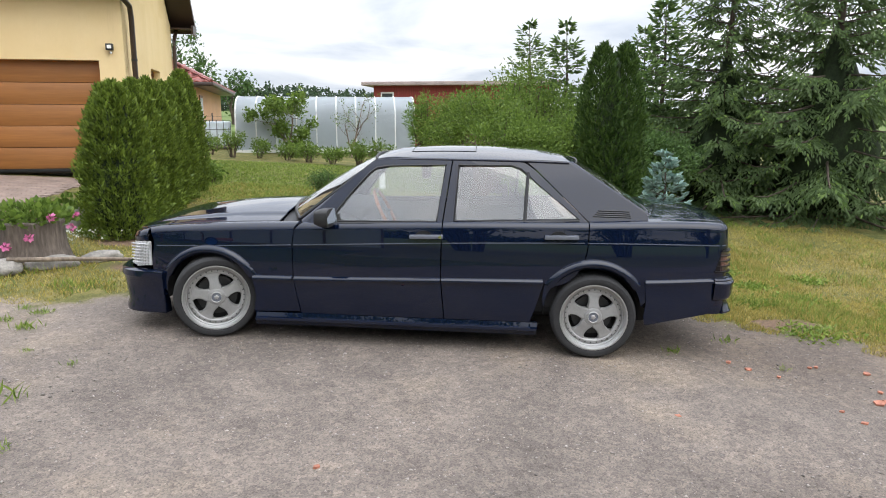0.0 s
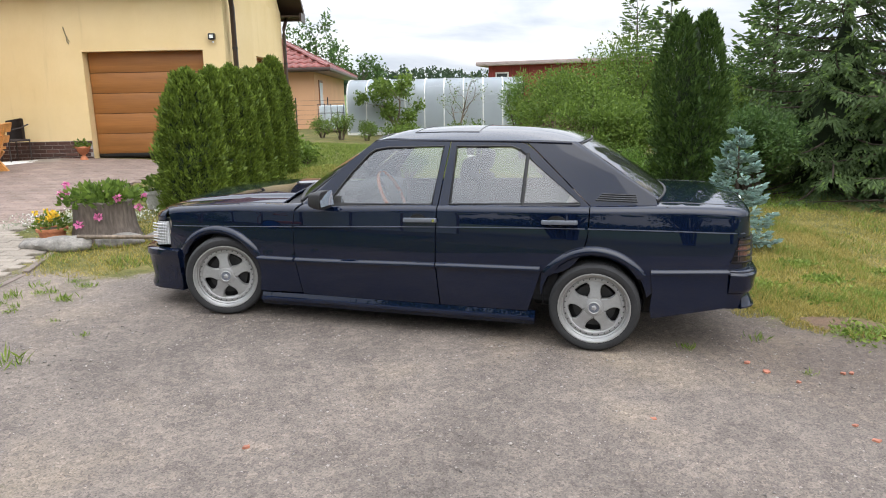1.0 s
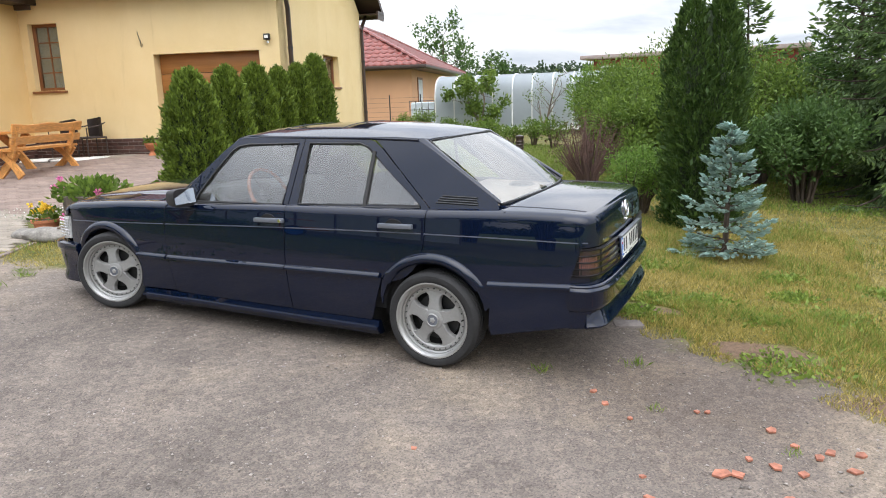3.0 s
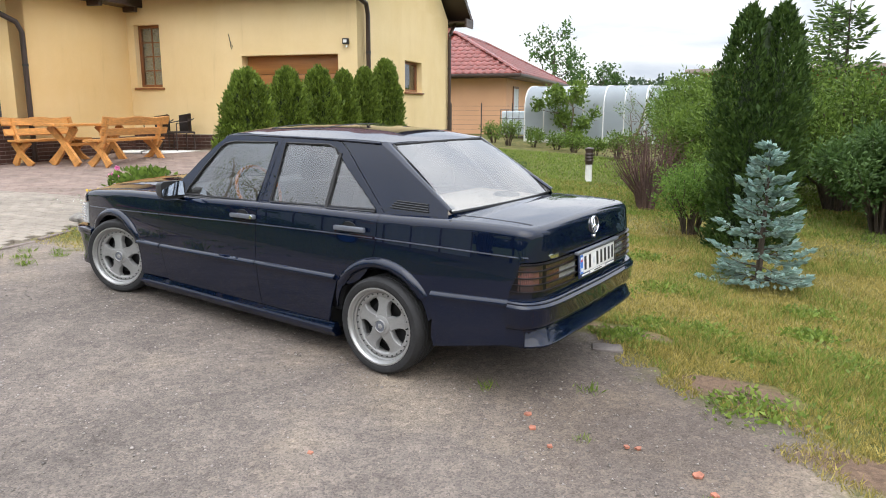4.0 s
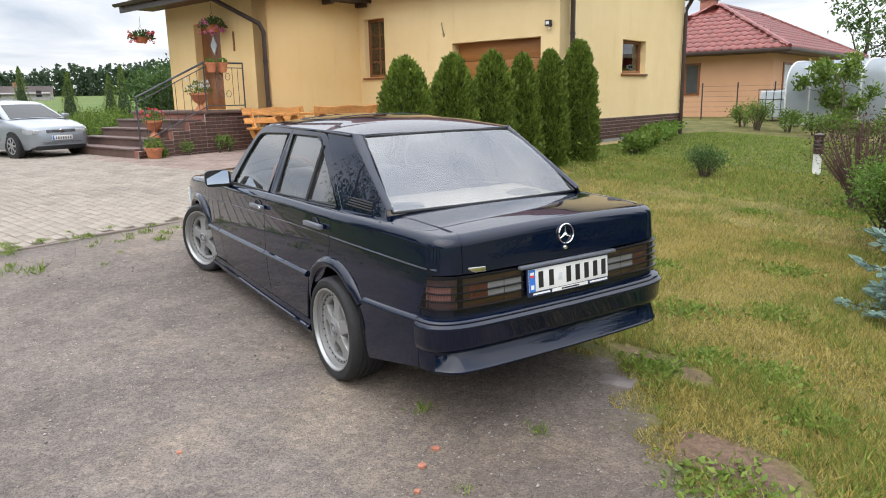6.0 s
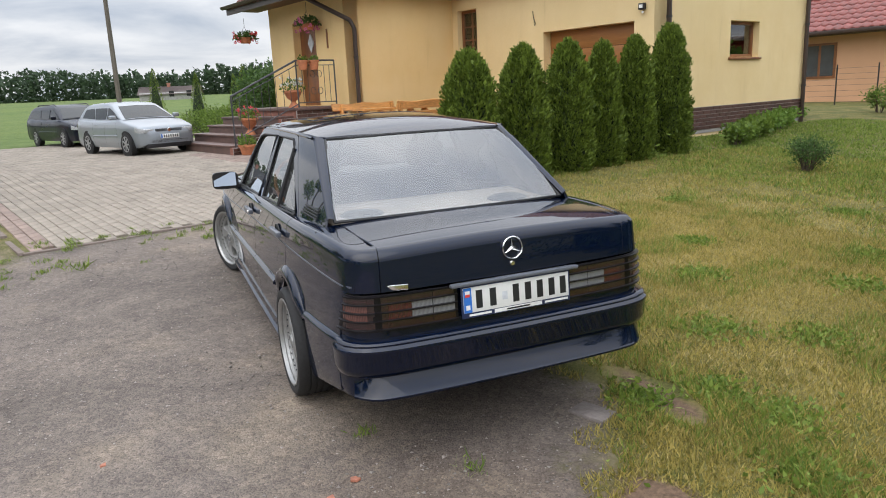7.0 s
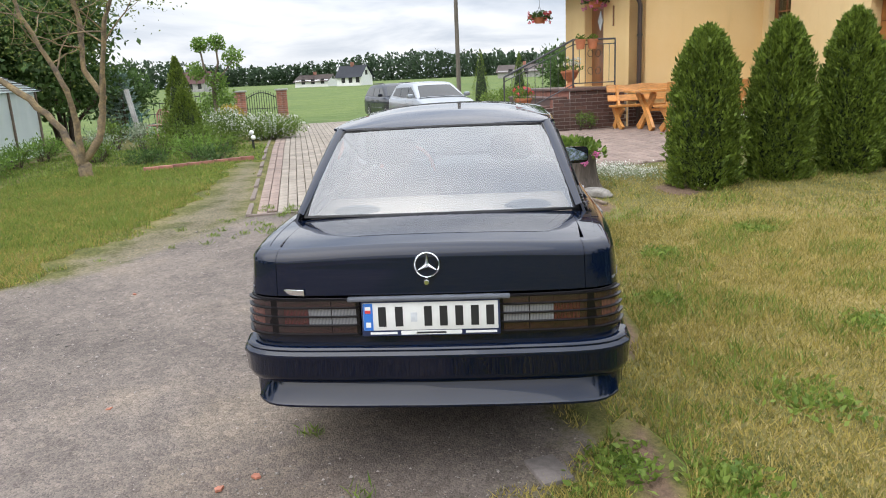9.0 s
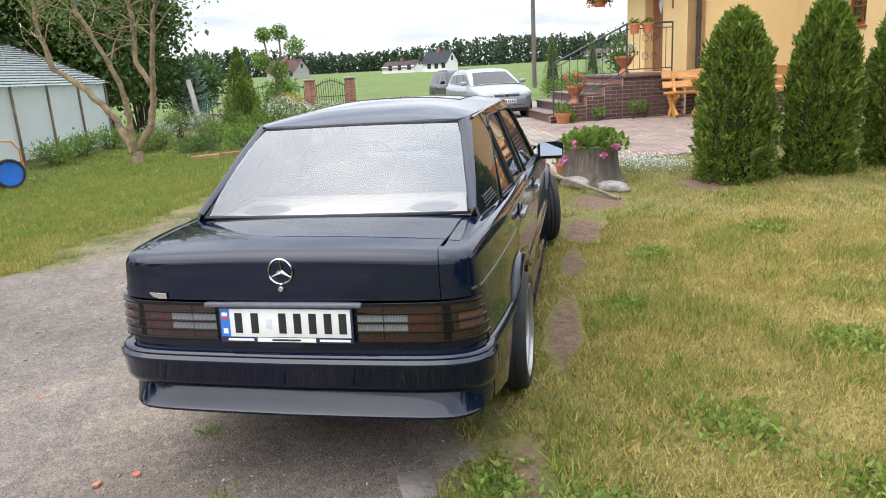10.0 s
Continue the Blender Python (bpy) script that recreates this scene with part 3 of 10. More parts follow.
def top_h(x, y):
    return zl(x) + crown(x) * (1 - min(1.0, (y / 0.8) ** 2))


def off(z):
    return 0.20 * max(0, 0.42 - z) ** 1.6 + 0.16 * max(0, z - 0.55) ** 1.7


def u_of_x(x):
    return float(np.interp(x, _px, _uu))


def u_of_y(y, rear=True):
    """Place on the plan line for a distance from the middle, on the tail or on the nose."""
    if rear:
        sel = _uu > ULEN - 1.0
        return float(np.interp(-abs(y), _py[sel], _uu[sel]))
    sel = _uu < 1.0
    return float(np.interp(abs(y), -_py[sel], _uu[sel]))


def plan(u):
    px, py = np.interp(u, _uu, _px), np.interp(u, _uu, _py)
    tx, ty = np.interp(u, _uu, _tx), np.interp(u, _uu, _ty)
    k = math.hypot(tx, ty)
    return px, py, ty / k, -tx / k


def shell(u, v, out=0.0):
    """The body's skin: u along the plan line, v up the side, over the shoulder and inwards."""
    px, py, nx, ny = plan(u)
    zs = top_h(px - nx * 0.08, py - ny * 0.08)
    zc = zs - SHR
    if v <= zc:
        i, z = off(v), v
    else:
        a = min((v - zc) / SHR, math.pi / 2)
        ex = (v - zc) - SHR * a
        i = off(zc) + SHR * (1 - math.cos(a)) + ex
        z = zc + SHR * math.sin(a)
        if ex > 1e-7:
            z = top_h(px - nx * i, py - ny * i)
    i -= out
    back = 0.055 * smooth_step(0.44, 0.50, z) * smooth_step(-3.08, -3.34, px)
    return Vector((px - nx * i + back, py - ny * i, z))


def v_top(u, extra=0.0):
    px, py, nx, ny = plan(u)
    return top_h(px - nx * 0.08, py - ny * 0.08) - SHR + SHR * math.pi / 2 + extra


def patch(name, outline, surf, parent, material, step=(0.08, 0.05), holes=(), thick=0.012, mirror=False, label="", centre=Vector((-1.2, 0, 0.5)), grow=0.0):
    """A curved sheet cut to an outline, with its own thickness round the edge."""
    from mathutils.geometry import tessellate_polygon
    loops = [[Vector((a, b, 0)) for a, b in pl] for pl in (outline, *holes)]
    flat = [p for lp in loops for p in lp]
    bm = bmesh.new()
    vs = [bm.verts.new(p) for p in flat]
    for tri in tessellate_polygon(loops):
        try:
            bm.faces.new([vs[i] for i in tri])
        except ValueError:
            pass
    for ax in (0, 1):
        lo, hi = min(p[ax] for p in flat), max(p[ax] for p in flat)
        n = max(1, int((hi - lo) / step[ax]))
        for k in range(1, n):
            c = lo + (hi - lo) * k / n
            co = (c, 0, 0) if ax == 0 else (0, c, 0)
            bmesh.ops.bisect_plane(bm, geom=bm.verts[:] + bm.edges[:] + bm.faces[:], plane_co=co, plane_no=(1 - ax, ax, 0))
    bmesh.ops.remove_doubles(bm, verts=bm.verts, dist=0.0005)
    bmesh.ops.dissolve_degenerate(bm, edges=bm.edges, dist=0.0003)
    bm.verts.ensure_lookup_table()
    pos, nor = [], []
    h = 0.004
    for v in bm.verts:
        a, b = v.co.x, v.co.y
        p = surf(a, b)
        n = (surf(a + h, b) - surf(a - h, b)).cross(surf(a, b + h) - surf(a, b - h))
        if n.length < 1e-12:
            n = p - centre
        n.normalize()
        if n.dot(p - centre) < 0:
            n = -n
        pos.append(p + n * grow)
        nor.append(n)
    faces = [[v.index for v in f.verts] for f in bm.faces]
    bm.verts.index_update()
    faces = [[v.index for v in f.verts] for f in bm.faces]
    rim = [(e.verts[0].index, e.verts[1].index, e.link_faces[0]) for e in bm.edges if len(e.link_faces) == 1]
    rim = [(a, b) for a, b, f in rim]
    bm.free()
    out = []
    for f in faces:
        n = Vector()
        for k in range(len(f)):
            n += (pos[f[k]] - pos[f[0]]).cross(pos[f[(k + 1) % len(f)]] - pos[f[0]])
        m = sum((nor[i] for i in f), Vector())
        out.append(f if n.dot(m) >= 0 else f[::-1])
    mid = sum(pos, Vector()) / len(pos)
    if thick:
        for a, b in rim:
            i = len(pos)
            e = pos[b] - pos[a]
            side = e.cross(nor[a])
            if side.length < 1e-9:
                continue
            side.normalize()
            pos += [pos[a], pos[b], pos[b] - nor[b] * thick, pos[a] - nor[a] * thick]
            if side.dot((pos[a] + pos[b]) / 2 - mid) < 0:
                side = -side
            nor += [(nor[a] + side * 0.6).normalized(), (nor[b] + side * 0.6).normalized(), side, side]
            q = [i, i + 1, i + 2, i + 3]
            n = (pos[q[1]] - pos[q[0]]).cross(pos[q[2]] - pos[q[0]])
            out.append(q if n.dot(side) >= 0 else q[::-1])
    if mirror:
        pos = [Vector((p.x, -p.y, p.z)) for p in pos]
        nor = [Vector((p.x, -p.y, p.z)) for p in nor]
        out = [f[::-1] for f in out]
    me = bpy.data.meshes.new(name)
    me.from_pydata([tuple(p) for p in pos], [], out)
    me.shade_smooth()
    me.normals_split_custom_set_from_vertices([tuple(n) for n in nor])
    return part(name, me, material, parent, label)


def sweep(name, us, prof, parent, material, mirror=False, cap=True, label="", across=False):
    """A moulding pushed along the plan line; prof(u) gives (outwards, height) corners of its closed section.
    across: it runs on round the other side of the car, in one piece."""
    bm = bmesh.new()
    rings = []
    for u, flip in [(u, mirror) for u in us] + ([(u, True) for u in us[-2::-1]] if across else []):
        px, py, nx, ny = plan(u)
        if across and u == us[-1]:
            py = 0.0
        rings.append([bm.verts.new((px + nx * (o - off(z)), (py + ny * (o - off(z))) * (-1 if flip else 1), z)) for o, z in prof(u)])
    n = len(rings[0])
    for a, b in zip(rings, rings[1:]):
        for k in range(n):
            bm.faces.new((a[k], a[(k + 1) % n], b[(k + 1) % n], b[k]))
    if cap:
        bm.faces.new(rings[0])
        bm.faces.new(rings[-1])
    bmesh.ops.recalc_face_normals(bm, faces=bm.faces[:])
    return part(name, bm, material, parent, label, smooth=40)


def both(fn):
    fn(False)
    fn(True)


def arc(cx, cz, rx, rz, a0, a1, n=20):
    return [(cx + rx * math.cos(radians(a0 + (a1 - a0) * k / n)), cz + rz * math.sin(radians(a0 + (a1 - a0) * k / n))) for k in range(n + 1)]


car = thing("car", CAR_M, "navy blue four-door saloon with silver five-spoke wheels on the gravel drive", "car")
XS = lambda x, v: shell(u_of_x(x), v)
rubz = spline([(-3.2, 0.425), (-2.4, 0.448), (-2.09, 0.455), (-1.06, 0.494), (-0.32, 0.520), (0.31, 0.543), (0.8, 0.572), (0.98, 0.58)])
trimz = spline([(-3.1, 0.632), (-2.09, 0.692), (-1.07, 0.752), (-0.08, 0.797), (0.5, 0.812), (0.92, 0.815)])
silz = spline([(-2.4, 0.195), (-2.03, 0.205), (-1.37, 0.213), (-0.42, 0.225)])
XF, XR, WR = -2.665, 0.0, 0.29
FA = lambda a0, a1: arc(XF - 0.02, 0.315, 0.325, 0.300, a0, a1)
RA = lambda a0, a1: arc(XR - 0.01, 0.325, 0.335, 0.318, a0, a1)


def tops(x0, x1, n=14, extra=0.0):
    return [(x0 + (x1 - x0) * k / n, v_top(u_of_x(x0 + (x1 - x0) * k / n), extra)) for k in range(n + 1)]


def line(p, q, n=6):
    return [(p[0] + (q[0] - p[0]) * k / n, p[1] + (q[1] - p[1]) * k / n) for k in range(n + 1)]


def side(mir):
    g = 0.0025
    # front wing
    o = tops(-3.17, -2.06, 30, 0.02) + [(-2.092, 0.81), (-2.104, 0.70), (-2.094, 0.46), (-2.045, 0.215), (-2.375, 0.20)] + FA(-23, 182)[1:] + [(-3.10, 0.40), (-3.12, 0.50), (-3.10, 0.66)]
    part_f = patch("front_wing", o, XS, car, M_PAINT, mirror=mir, step=(0.08, 0.015))
    # doors
    d1 = [(-2.087, 0.80), (-2.098, 0.70), (-2.088, 0.46), (-2.035, silz(-2.03)), (-1.5, silz(-1.5)), (-1.032, silz(-1.03)), (-1.066, 0.50), (-1.070, 0.70)] + tops(-1.068, -2.03, 26, -0.012)
    door_f = patch("front_door", d1, XS, car, M_PAINT, mirror=mir, step=(0.08, 0.015))
    d2 = [(-1.061, 0.70), (-1.057, 0.50), (-1.023, silz(-1.02)), (-0.7, silz(-0.7)), (-0.43, silz(-0.43)), (-0.383, 0.395), (-0.352, 0.51)] + arc(-0.30, 0.80, 0.23, 0.30, -100, -2, 10) + tops(-0.07, -1.06, 26, -0.012)
    door_r = patch("rear_door", d2, XS, car, M_PAINT, mirror=mir, step=(0.08, 0.015))
    # rear quarter
    q = tops(-0.062, 0.90, 28, 0.02) + [(0.895, 0.79), (0.850, 0.787), (0.803, 0.634), (0.80, 0.56), (0.36, 0.54), (0.36, 0.42)] + RA(10, 178) + [(-0.355, 0.40), (-0.346, 0.50)] + arc(-0.30, 0.80, 0.238, 0.308, -98, 2, 10)
    patch("rear_quarter_panel", q, XS, car, M_PAINT, mirror=mir, step=(0.08, 0.015))
    # corner beside the boot lid
    ca, cb = u_of_x(0.8965), u_of_y(0.6035)
    patch("tail_corner", [(ca, 0.792)] + [(cb, 0.792)] + [(cb - (cb - ca) * k / 5, v_top(cb - (cb - ca) * k / 5, 0.02)) for k in range(6)], shell, car, M_PAINT, mirror=mir, step=(0.02, 0.012))
    # panel behind the rear wheel and below the strip
    patch("rear_side_skirt", [(0.335, 0.53), (0.80, 0.56), (0.80, 0.345), (0.55, 0.29), (0.36, 0.245), (0.345, 0.30), (0.352, 0.42)], XS, car, M_PAINT, mirror=mir, grow=0.012)
    # sill skirt
    us = [u_of_x(x) for x in np.linspace(-2.36, -0.38, 22)]
    def sp(u):
        x = plan(u)[0]
        z1, z0 = silz(x) - 0.004, silz(x) - 0.095 + 0.02 * smooth_step(-2.0, -2.4, -x)
        return [(-0.03, z1), (0.0, z1), (0.012, z1 - 0.028), (0.03, z1 - 0.036), (0.034, z1 - 0.052), (0.014, z1 - 0.062), (0.005, z0), (-0.06, z0)]
    sweep("side_skirt", us, sp, car, M_PAINT, mir)
    # rub strip pieces, one to each panel
    for nm, host, xa, xb in (("rub_strip", part_f, -2.38, -2.10), ("rub_strip", door_f, -2.085, -1.066), ("rub_strip", door_r, -1.058, -0.36), ("rub_strip", car, 0.335, 0.80)):
        uu = [u_of_x(x) for x in np.linspace(xa, xb, 12)]
        sweep(nm, uu, lambda u: [(-0.005, rubz(plan(u)[0]) + 0.020), (0.004, rubz(plan(u)[0]) + 0.019), (0.020, rubz(plan(u)[0]) + 0.004), (0.022, rubz(plan(u)[0]) - 0.002), (0.021, rubz(plan(u)[0]) - 0.012), (-0.005, rubz(plan(u)[0]) - 0.020)], host, M_PAINT, mir)
    for host, xa, xb in ((part_f, -3.08, -2.11), (door_f, -2.09, -1.072), (door_r, -1.058, -0.09), (car, -0.07, 0.885)):
        uu = [u_of_x(x) for x in np.linspace(xa, xb, 14)]
        sweep("pin_stripe", uu, lambda u: [(-0.003, trimz(plan(u)[0]) + 0.004), (0.0025, trimz(plan(u)[0]) + 0.003), (0.0025, trimz(plan(u)[0]) - 0.003), (-0.003, trimz(plan(u)[0]) - 0.004)], host, M_PIN, mir)
    # flared arch lips
    for cx, rr, host, a0, a1 in ((XF - 0.02, (0.315, 0.325, 0.300), part_f, 26, 158), (XR - 0.01, (0.325, 0.335, 0.318), car, 33, 150)):
        cz, rx, rz = rr
        bm = bmesh.new()
        rings = []
        for k in range(25):
            a = radians(a0 + (a1 - a0) * k / 24)
            ring = []
            fade = 0.35 + 0.65 * min(1, k / 4, (24 - k) / 4)
            for dr, dy in ((-0.012, -0.05), (-0.012, 0.014 * fade), (0.006, 0.030 * fade), (0.026, 0.028 * fade), (0.048, 0.006 * fade), (0.05, -0.01)):
                x, z = cx + (rx + dr) * math.cos(a), cz + (rz + dr) * math.sin(a)
                p = shell(u_of_x(x), z)
                ring.append(bm.verts.new((p.x, (p.y - dy) * (-1 if mir else 1), z)))
            rings.append(ring)
        for ra, rb in zip(rings, rings[1:]):
            for k in range(len(ra) - 1):
                bm.faces.new((ra[k], ra[k + 1], rb[k + 1], rb[k]))
        bmesh.ops.recalc_face_normals(bm, faces=bm.faces[:])
        part("arch_flare", bm, M_PAINT, host, smooth=50)
    # door handles: a dished cup, a flap bar and the lock
    sy = 1 if mir else -1
    for host, x0, z0, lock in ((door_f, -1.18, 0.795, True), (door_r, -0.26, 0.832, False)):
        base = shell(u_of_x(x0), z0)
        hm = Matrix.Translation((x0, abs(base.y) * sy, z0)) @ Matrix.Rotation(-0.045, 4, "Y")
        bm = bmesh.new()
        lathe(bm, [(0.0, 0.002), (0.052, 0.002), (0.056, 0.006), (0.058, 0.001)], 20, Matrix.Translation((-0.01, 0.0, 0.002)) @ Matrix.Rotation(radians(90), 4, "X") @ Matrix.Diagonal((1, 0.66, -sy, 1)))
        cup = part("handle_recess", bm, M_BLACK, host, m=hm)
        bm = boxm(-0.115, 0.115, -0.014, 0.014, -0.014, 0.014, 0.006)
        part("door_handle", bm, M_TRIM, host, "grey pull handle", m=hm @ Matrix.Translation((0.01, 0.022 * sy, 0.0)))
        if lock:
            bm = lathe(bmesh.new(), [(0, 0.004), (0.011, 0.004), (0.012, 0.0)], 14, Matrix.Rotation(radians(90) * -sy, 4, "X"))
            part("door_lock", bm, M_CHROME, host, m=hm @ Matrix.Translation((0.105, 0.037 * sy, 0.0)))
    # greenhouse side
    gs = lambda x, z: Vector((x, -(0.752 - 0.37 * (z - 0.86) - 0.16 * max(0, z - 1.18) ** 1.6 - 0.055 * max(0, x + 0.5) ** 1.3 - 0.05 * max(0, -1.6 - x) ** 1.3), z))
    bz = lambda x: zl(x) - 0.006
    wf = [(-1.842, 0.862), (-1.818, 0.915), (-1.70, 1.075), (-1.588, 1.205), (-1.545, 1.235), (-1.46, 1.252), (-1.062, 1.274), (-1.108, 0.893)]
    fo = [(-2.03, bz(-2.03)), (-1.93, 0.945), (-1.79, 1.088), (-1.66, 1.205), (-1.56, 1.282), (-1.40, 1.300), (-1.022, 1.312), (-1.070, bz(-1.07)), (-1.45, bz(-1.45))]
    patch("window_frame", fo, gs, door_f, M_PAINT, holes=(wf,), mirror=mir, step=(0.1, 0.08))
    gl = patch("window_glass", wf, gs, door_f, M_GLASS, mirror=mir, step=(0.1, 0.08), thick=0, grow=-0.008)
    gl.visible_shadow = False
    wr = [(-0.985, 0.902), (-0.972, 1.276), (-0.60, 1.288), (-0.545, 1.27), (-0.13, 0.948)]
    ro = [(-1.061, bz(-1.06)), (-1.013, 1.312), (-0.60, 1.325), (-0.505, 1.305), (-0.44, 1.262), (-0.06, bz(-0.06)), (-0.5, bz(-0.5))]
    patch("window_frame", ro, gs, door_r, M_PAINT, holes=(wr,), mirror=mir, step=(0.1, 0.08))
    gl = patch("window_glass", wr, gs, door_r, M_GLASS, mirror=mir, step=(0.1, 0.08), thick=0, grow=-0.008)
    gl.visible_shadow = False
    # rubber seals of both windows, and the quarter-light bar
    for host, lp in ((door_f, wf), (door_r, wr)):
        bm = bmesh.new()
        pts = [gs(*p) + Vector((0, -0.001, 0)) for p in lp]
        pts = [Vector((p.x, p.y * (-1 if mir else 1), p.z)) for p in pts]
        tube(bm, pts + [pts[0]], 0.0075, 6, False)
        part("window_seal", bm, M_BLACK, host)
        lo = [p for p in lp if p[1] < 0.96]
        bm = bmesh.new()
        a, b = min(lo), max(lo)
        pts = [gs(a[0] + (b[0] - a[0]) * k / 6, a[1] + (b[1] - a[1]) * k / 6 - 0.012) + Vector((0, -0.004, 0)) for k in range(7)]
        tube(bm, [Vector((p.x, p.y * (-1 if mir else 1), p.z)) for p in pts], 0.008, 6)
        part("sill_moulding", bm, M_BLACK, host)
    bm = bmesh.new()
    pts = [gs(-0.49, 1.245), gs(-0.497, 1.08), gs(-0.503, 0.922)]
    tube(bm, [Vector((p.x, p.y * (-1 if mir else 1), p.z)) for p in pts], 0.013, 6)
    part("quarter_light_bar", bm, M_BLACK, door_r)
    # rear pillar with its air slots
    co = [(-0.597, 1.328), (-0.40, 1.330), (-0.225, 1.325), (-0.10, 1.262), (0.10, 1.142), (0.335, 0.998), (0.352, bz(0.35)), (0.15, bz(0.15)), (-0.052, bz(-0.05)), (-0.432, 1.266), (-0.495, 1.312)]
    pil = patch("rear_pillar", co, gs, car, M_PAINT, mirror=mir, step=(0.08, 0.06))
    for k in range(4):
        z = 0.972 + 0.013 * k
        bm = bmesh.new()
        pts = [gs(-0.035 + 0.012 * k + 0.26 * j / 5 * (1 - 0.06 * k), z) + Vector((0, -0.003, 0)) for j in range(6)]
        tube(bm, [Vector((p.x, p.y * (-1 if mir else 1), p.z)) for p in pts], 0.0048, 6)
        part("air_slot", bm, M_BLACK, pil)
    # rounded strips from the pillars to the two big screens
    def strip(name, ca, cb, bulge):
        bm = bmesh.new()
        rows = []
        for k in range(9):
            t = k / 8
            a, b = ca(t), cb(t)
            row = []
            for j in range(6):
                s = j / 5
                p = a.lerp(b, s) + bulge * math.sin(math.pi * s)
                row.append(bm.verts.new((p.x, p.y * (-1 if mir else 1), p.z)))
            rows.append(row)
        for r0, r1 in zip(rows, rows[1:]):
            for j in range(5):
                bm.faces.new((r0[j], r0[j + 1], r1[j + 1], r1[j]))
        bmesh.ops.recalc_face_normals(bm, faces=bm.faces[:])
        if bm.faces[:][0].normal.z < 0 and name != "x":
            bmesh.ops.reverse_faces(bm, faces=bm.faces[:])
        part(name, bm, M_PAINT, car, smooth=60)
    strip("rear_pillar_edge", lambda t: gs(-0.225 + 0.575 * t, 1.325 - 0.335 * t), lambda t: Vector((-0.165 + 0.52 * t, -(0.515 + 0.11 * t), 1.316 - 0.326 * t)), Vector((0.004, -0.006, 0.010)))
    strip("windscreen_pillar", lambda t: gs(-2.03 + 0.47 * t, bz(-2.03) + (1.282 - bz(-2.03)) * t), lambda t: Vector((-2.06 + 0.52 * t, -(0.69 - 0.135 * t), 0.862 + 0.432 * t)), Vector((-0.004, -0.006, 0.008)))
    # gutter rail beside the roof
    bm = bmesh.new()
    xs = np.linspace(-1.56, -0.21, 16)
    gpt = [(x, -0.578 + 0.030 * max(0, x + 0.5), float(np.interp(x, [-1.56, -1.4, -1.02, -0.6, -0.21], [1.285, 1.300, 1.312, 1.322, 1.322]))) for x in xs]
    tube(bm, [(x, y * (-1 if mir else 1), z - 0.001) for x, y, z in gpt], 0.008, 6)
    part("roof_gutter", bm, M_PAINT, car)
    # panel above the headlight and grille
    un, ua0 = u_of_x(-3.175), u_of_y(0.42, False)
    patch("nose_panel", [(0.0, 0.640), (ua0, 0.632), (un, 0.664)] + [(un * (1 - k / 8), v_top(un * (1 - k / 8), 0.05)) for k in range(9)], shell, car, M_PAINT, mirror=mir, step=(0.05, 0.02))
    # headlight and its indicator, wrapped round the corner
    ua, ub = u_of_y(0.42, False), u_of_x(-3.125)
    hl = patch("headlight", [(ua, 0.47), (ub, 0.487), (ub - 0.01, 0.66), (ua, 0.625)], lambda u, v: shell(u, v, 0.004), car, M_LENS, mirror=mir, step=(0.05, 0.05))
    um = u_of_x(-3.27)
    ind = patch("indicator_lens", [(um, 0.475), (ub - 0.004, 0.49), (ub - 0.014, 0.655), (um, 0.648)], lambda u, v: shell(u, v, 0.010), hl, M_LENS_W, mirror=mir, step=(0.05, 0.02), label="white ribbed indicator lens")
    for k in range(7):
        z = 0.50 + 0.022 * k
        sweep("lens_rib", [um + (ub - um - 0.012) * j / 6 for j in range(7)], lambda u, z=z: [(0.006, z), (0.015, z + 0.003), (0.015, z + 0.006), (0.006, z + 0.009)], ind, M_LENS_W, mir)
    # tail light: dark ribbed housing with coloured fields behind
    ta, tb = u_of_x(0.802), u_of_y(0.272)
    tl = patch("tail_light", [(ta, 0.630), (tb, 0.630), (tb, 0.780), (u_of_x(0.850), 0.785)], lambda u, v: shell(u, v, 0.004), car, M_SMOKE, mirror=mir, step=(0.05, 0.05), label="smoked tail light with horizontal ribs")
    L = tb - ta
    for f0, f1, mt, nm in ((0.075, 0.288, M_AMBER, "indicator_lens"), (0.29, 0.448, M_REDD, "brake_lens"), (0.45, 0.628, M_REDL, "fog_lens"), (0.63, 0.793, M_CLEAR, "reversing_lens"), (0.80, 0.975, M_CLEAR, "reversing_lens")):
        for z0, z1, mt in ((0.641, 0.674, M_REDD), (0.676, 0.709, mt), (0.711, 0.744, mt), (0.746, 0.775, M_REDD)):
            patch(nm, [(ta + L * f0, z0), (ta + L * f1, z0), (ta + L * f1, z1), (ta + L * f0, z1)], lambda u, v: shell(u, v, 0.0055), tl, mt, mirror=mir, step=(0.05, 0.05), thick=0.004)
    for z, hh in ((0.637, 0.005), (0.675, 0.0035), (0.710, 0.0035), (0.745, 0.0035), (0.777, 0.004)):
        sweep("lens_rib", [ta + (z - 0.63) / 0.155 * 0.05 + (L - (z - 0.63) / 0.155 * 0.05) * 0.995 * j / 16 for j in range(17)], lambda u, z=z, hh=hh: [(0.004, z - hh), (0.015, z - hh * 0.6), (0.015, z + hh * 0.6), (0.004, z + hh)], tl, M_SMOKE, mir)
    # mirror
    mm = Matrix.Translation((-1.865, 0.86 * sy, 0.905)) @ Matrix.Rotation(radians(6 * sy), 4, "Z")
    bm = bmesh.new()
    rings = []
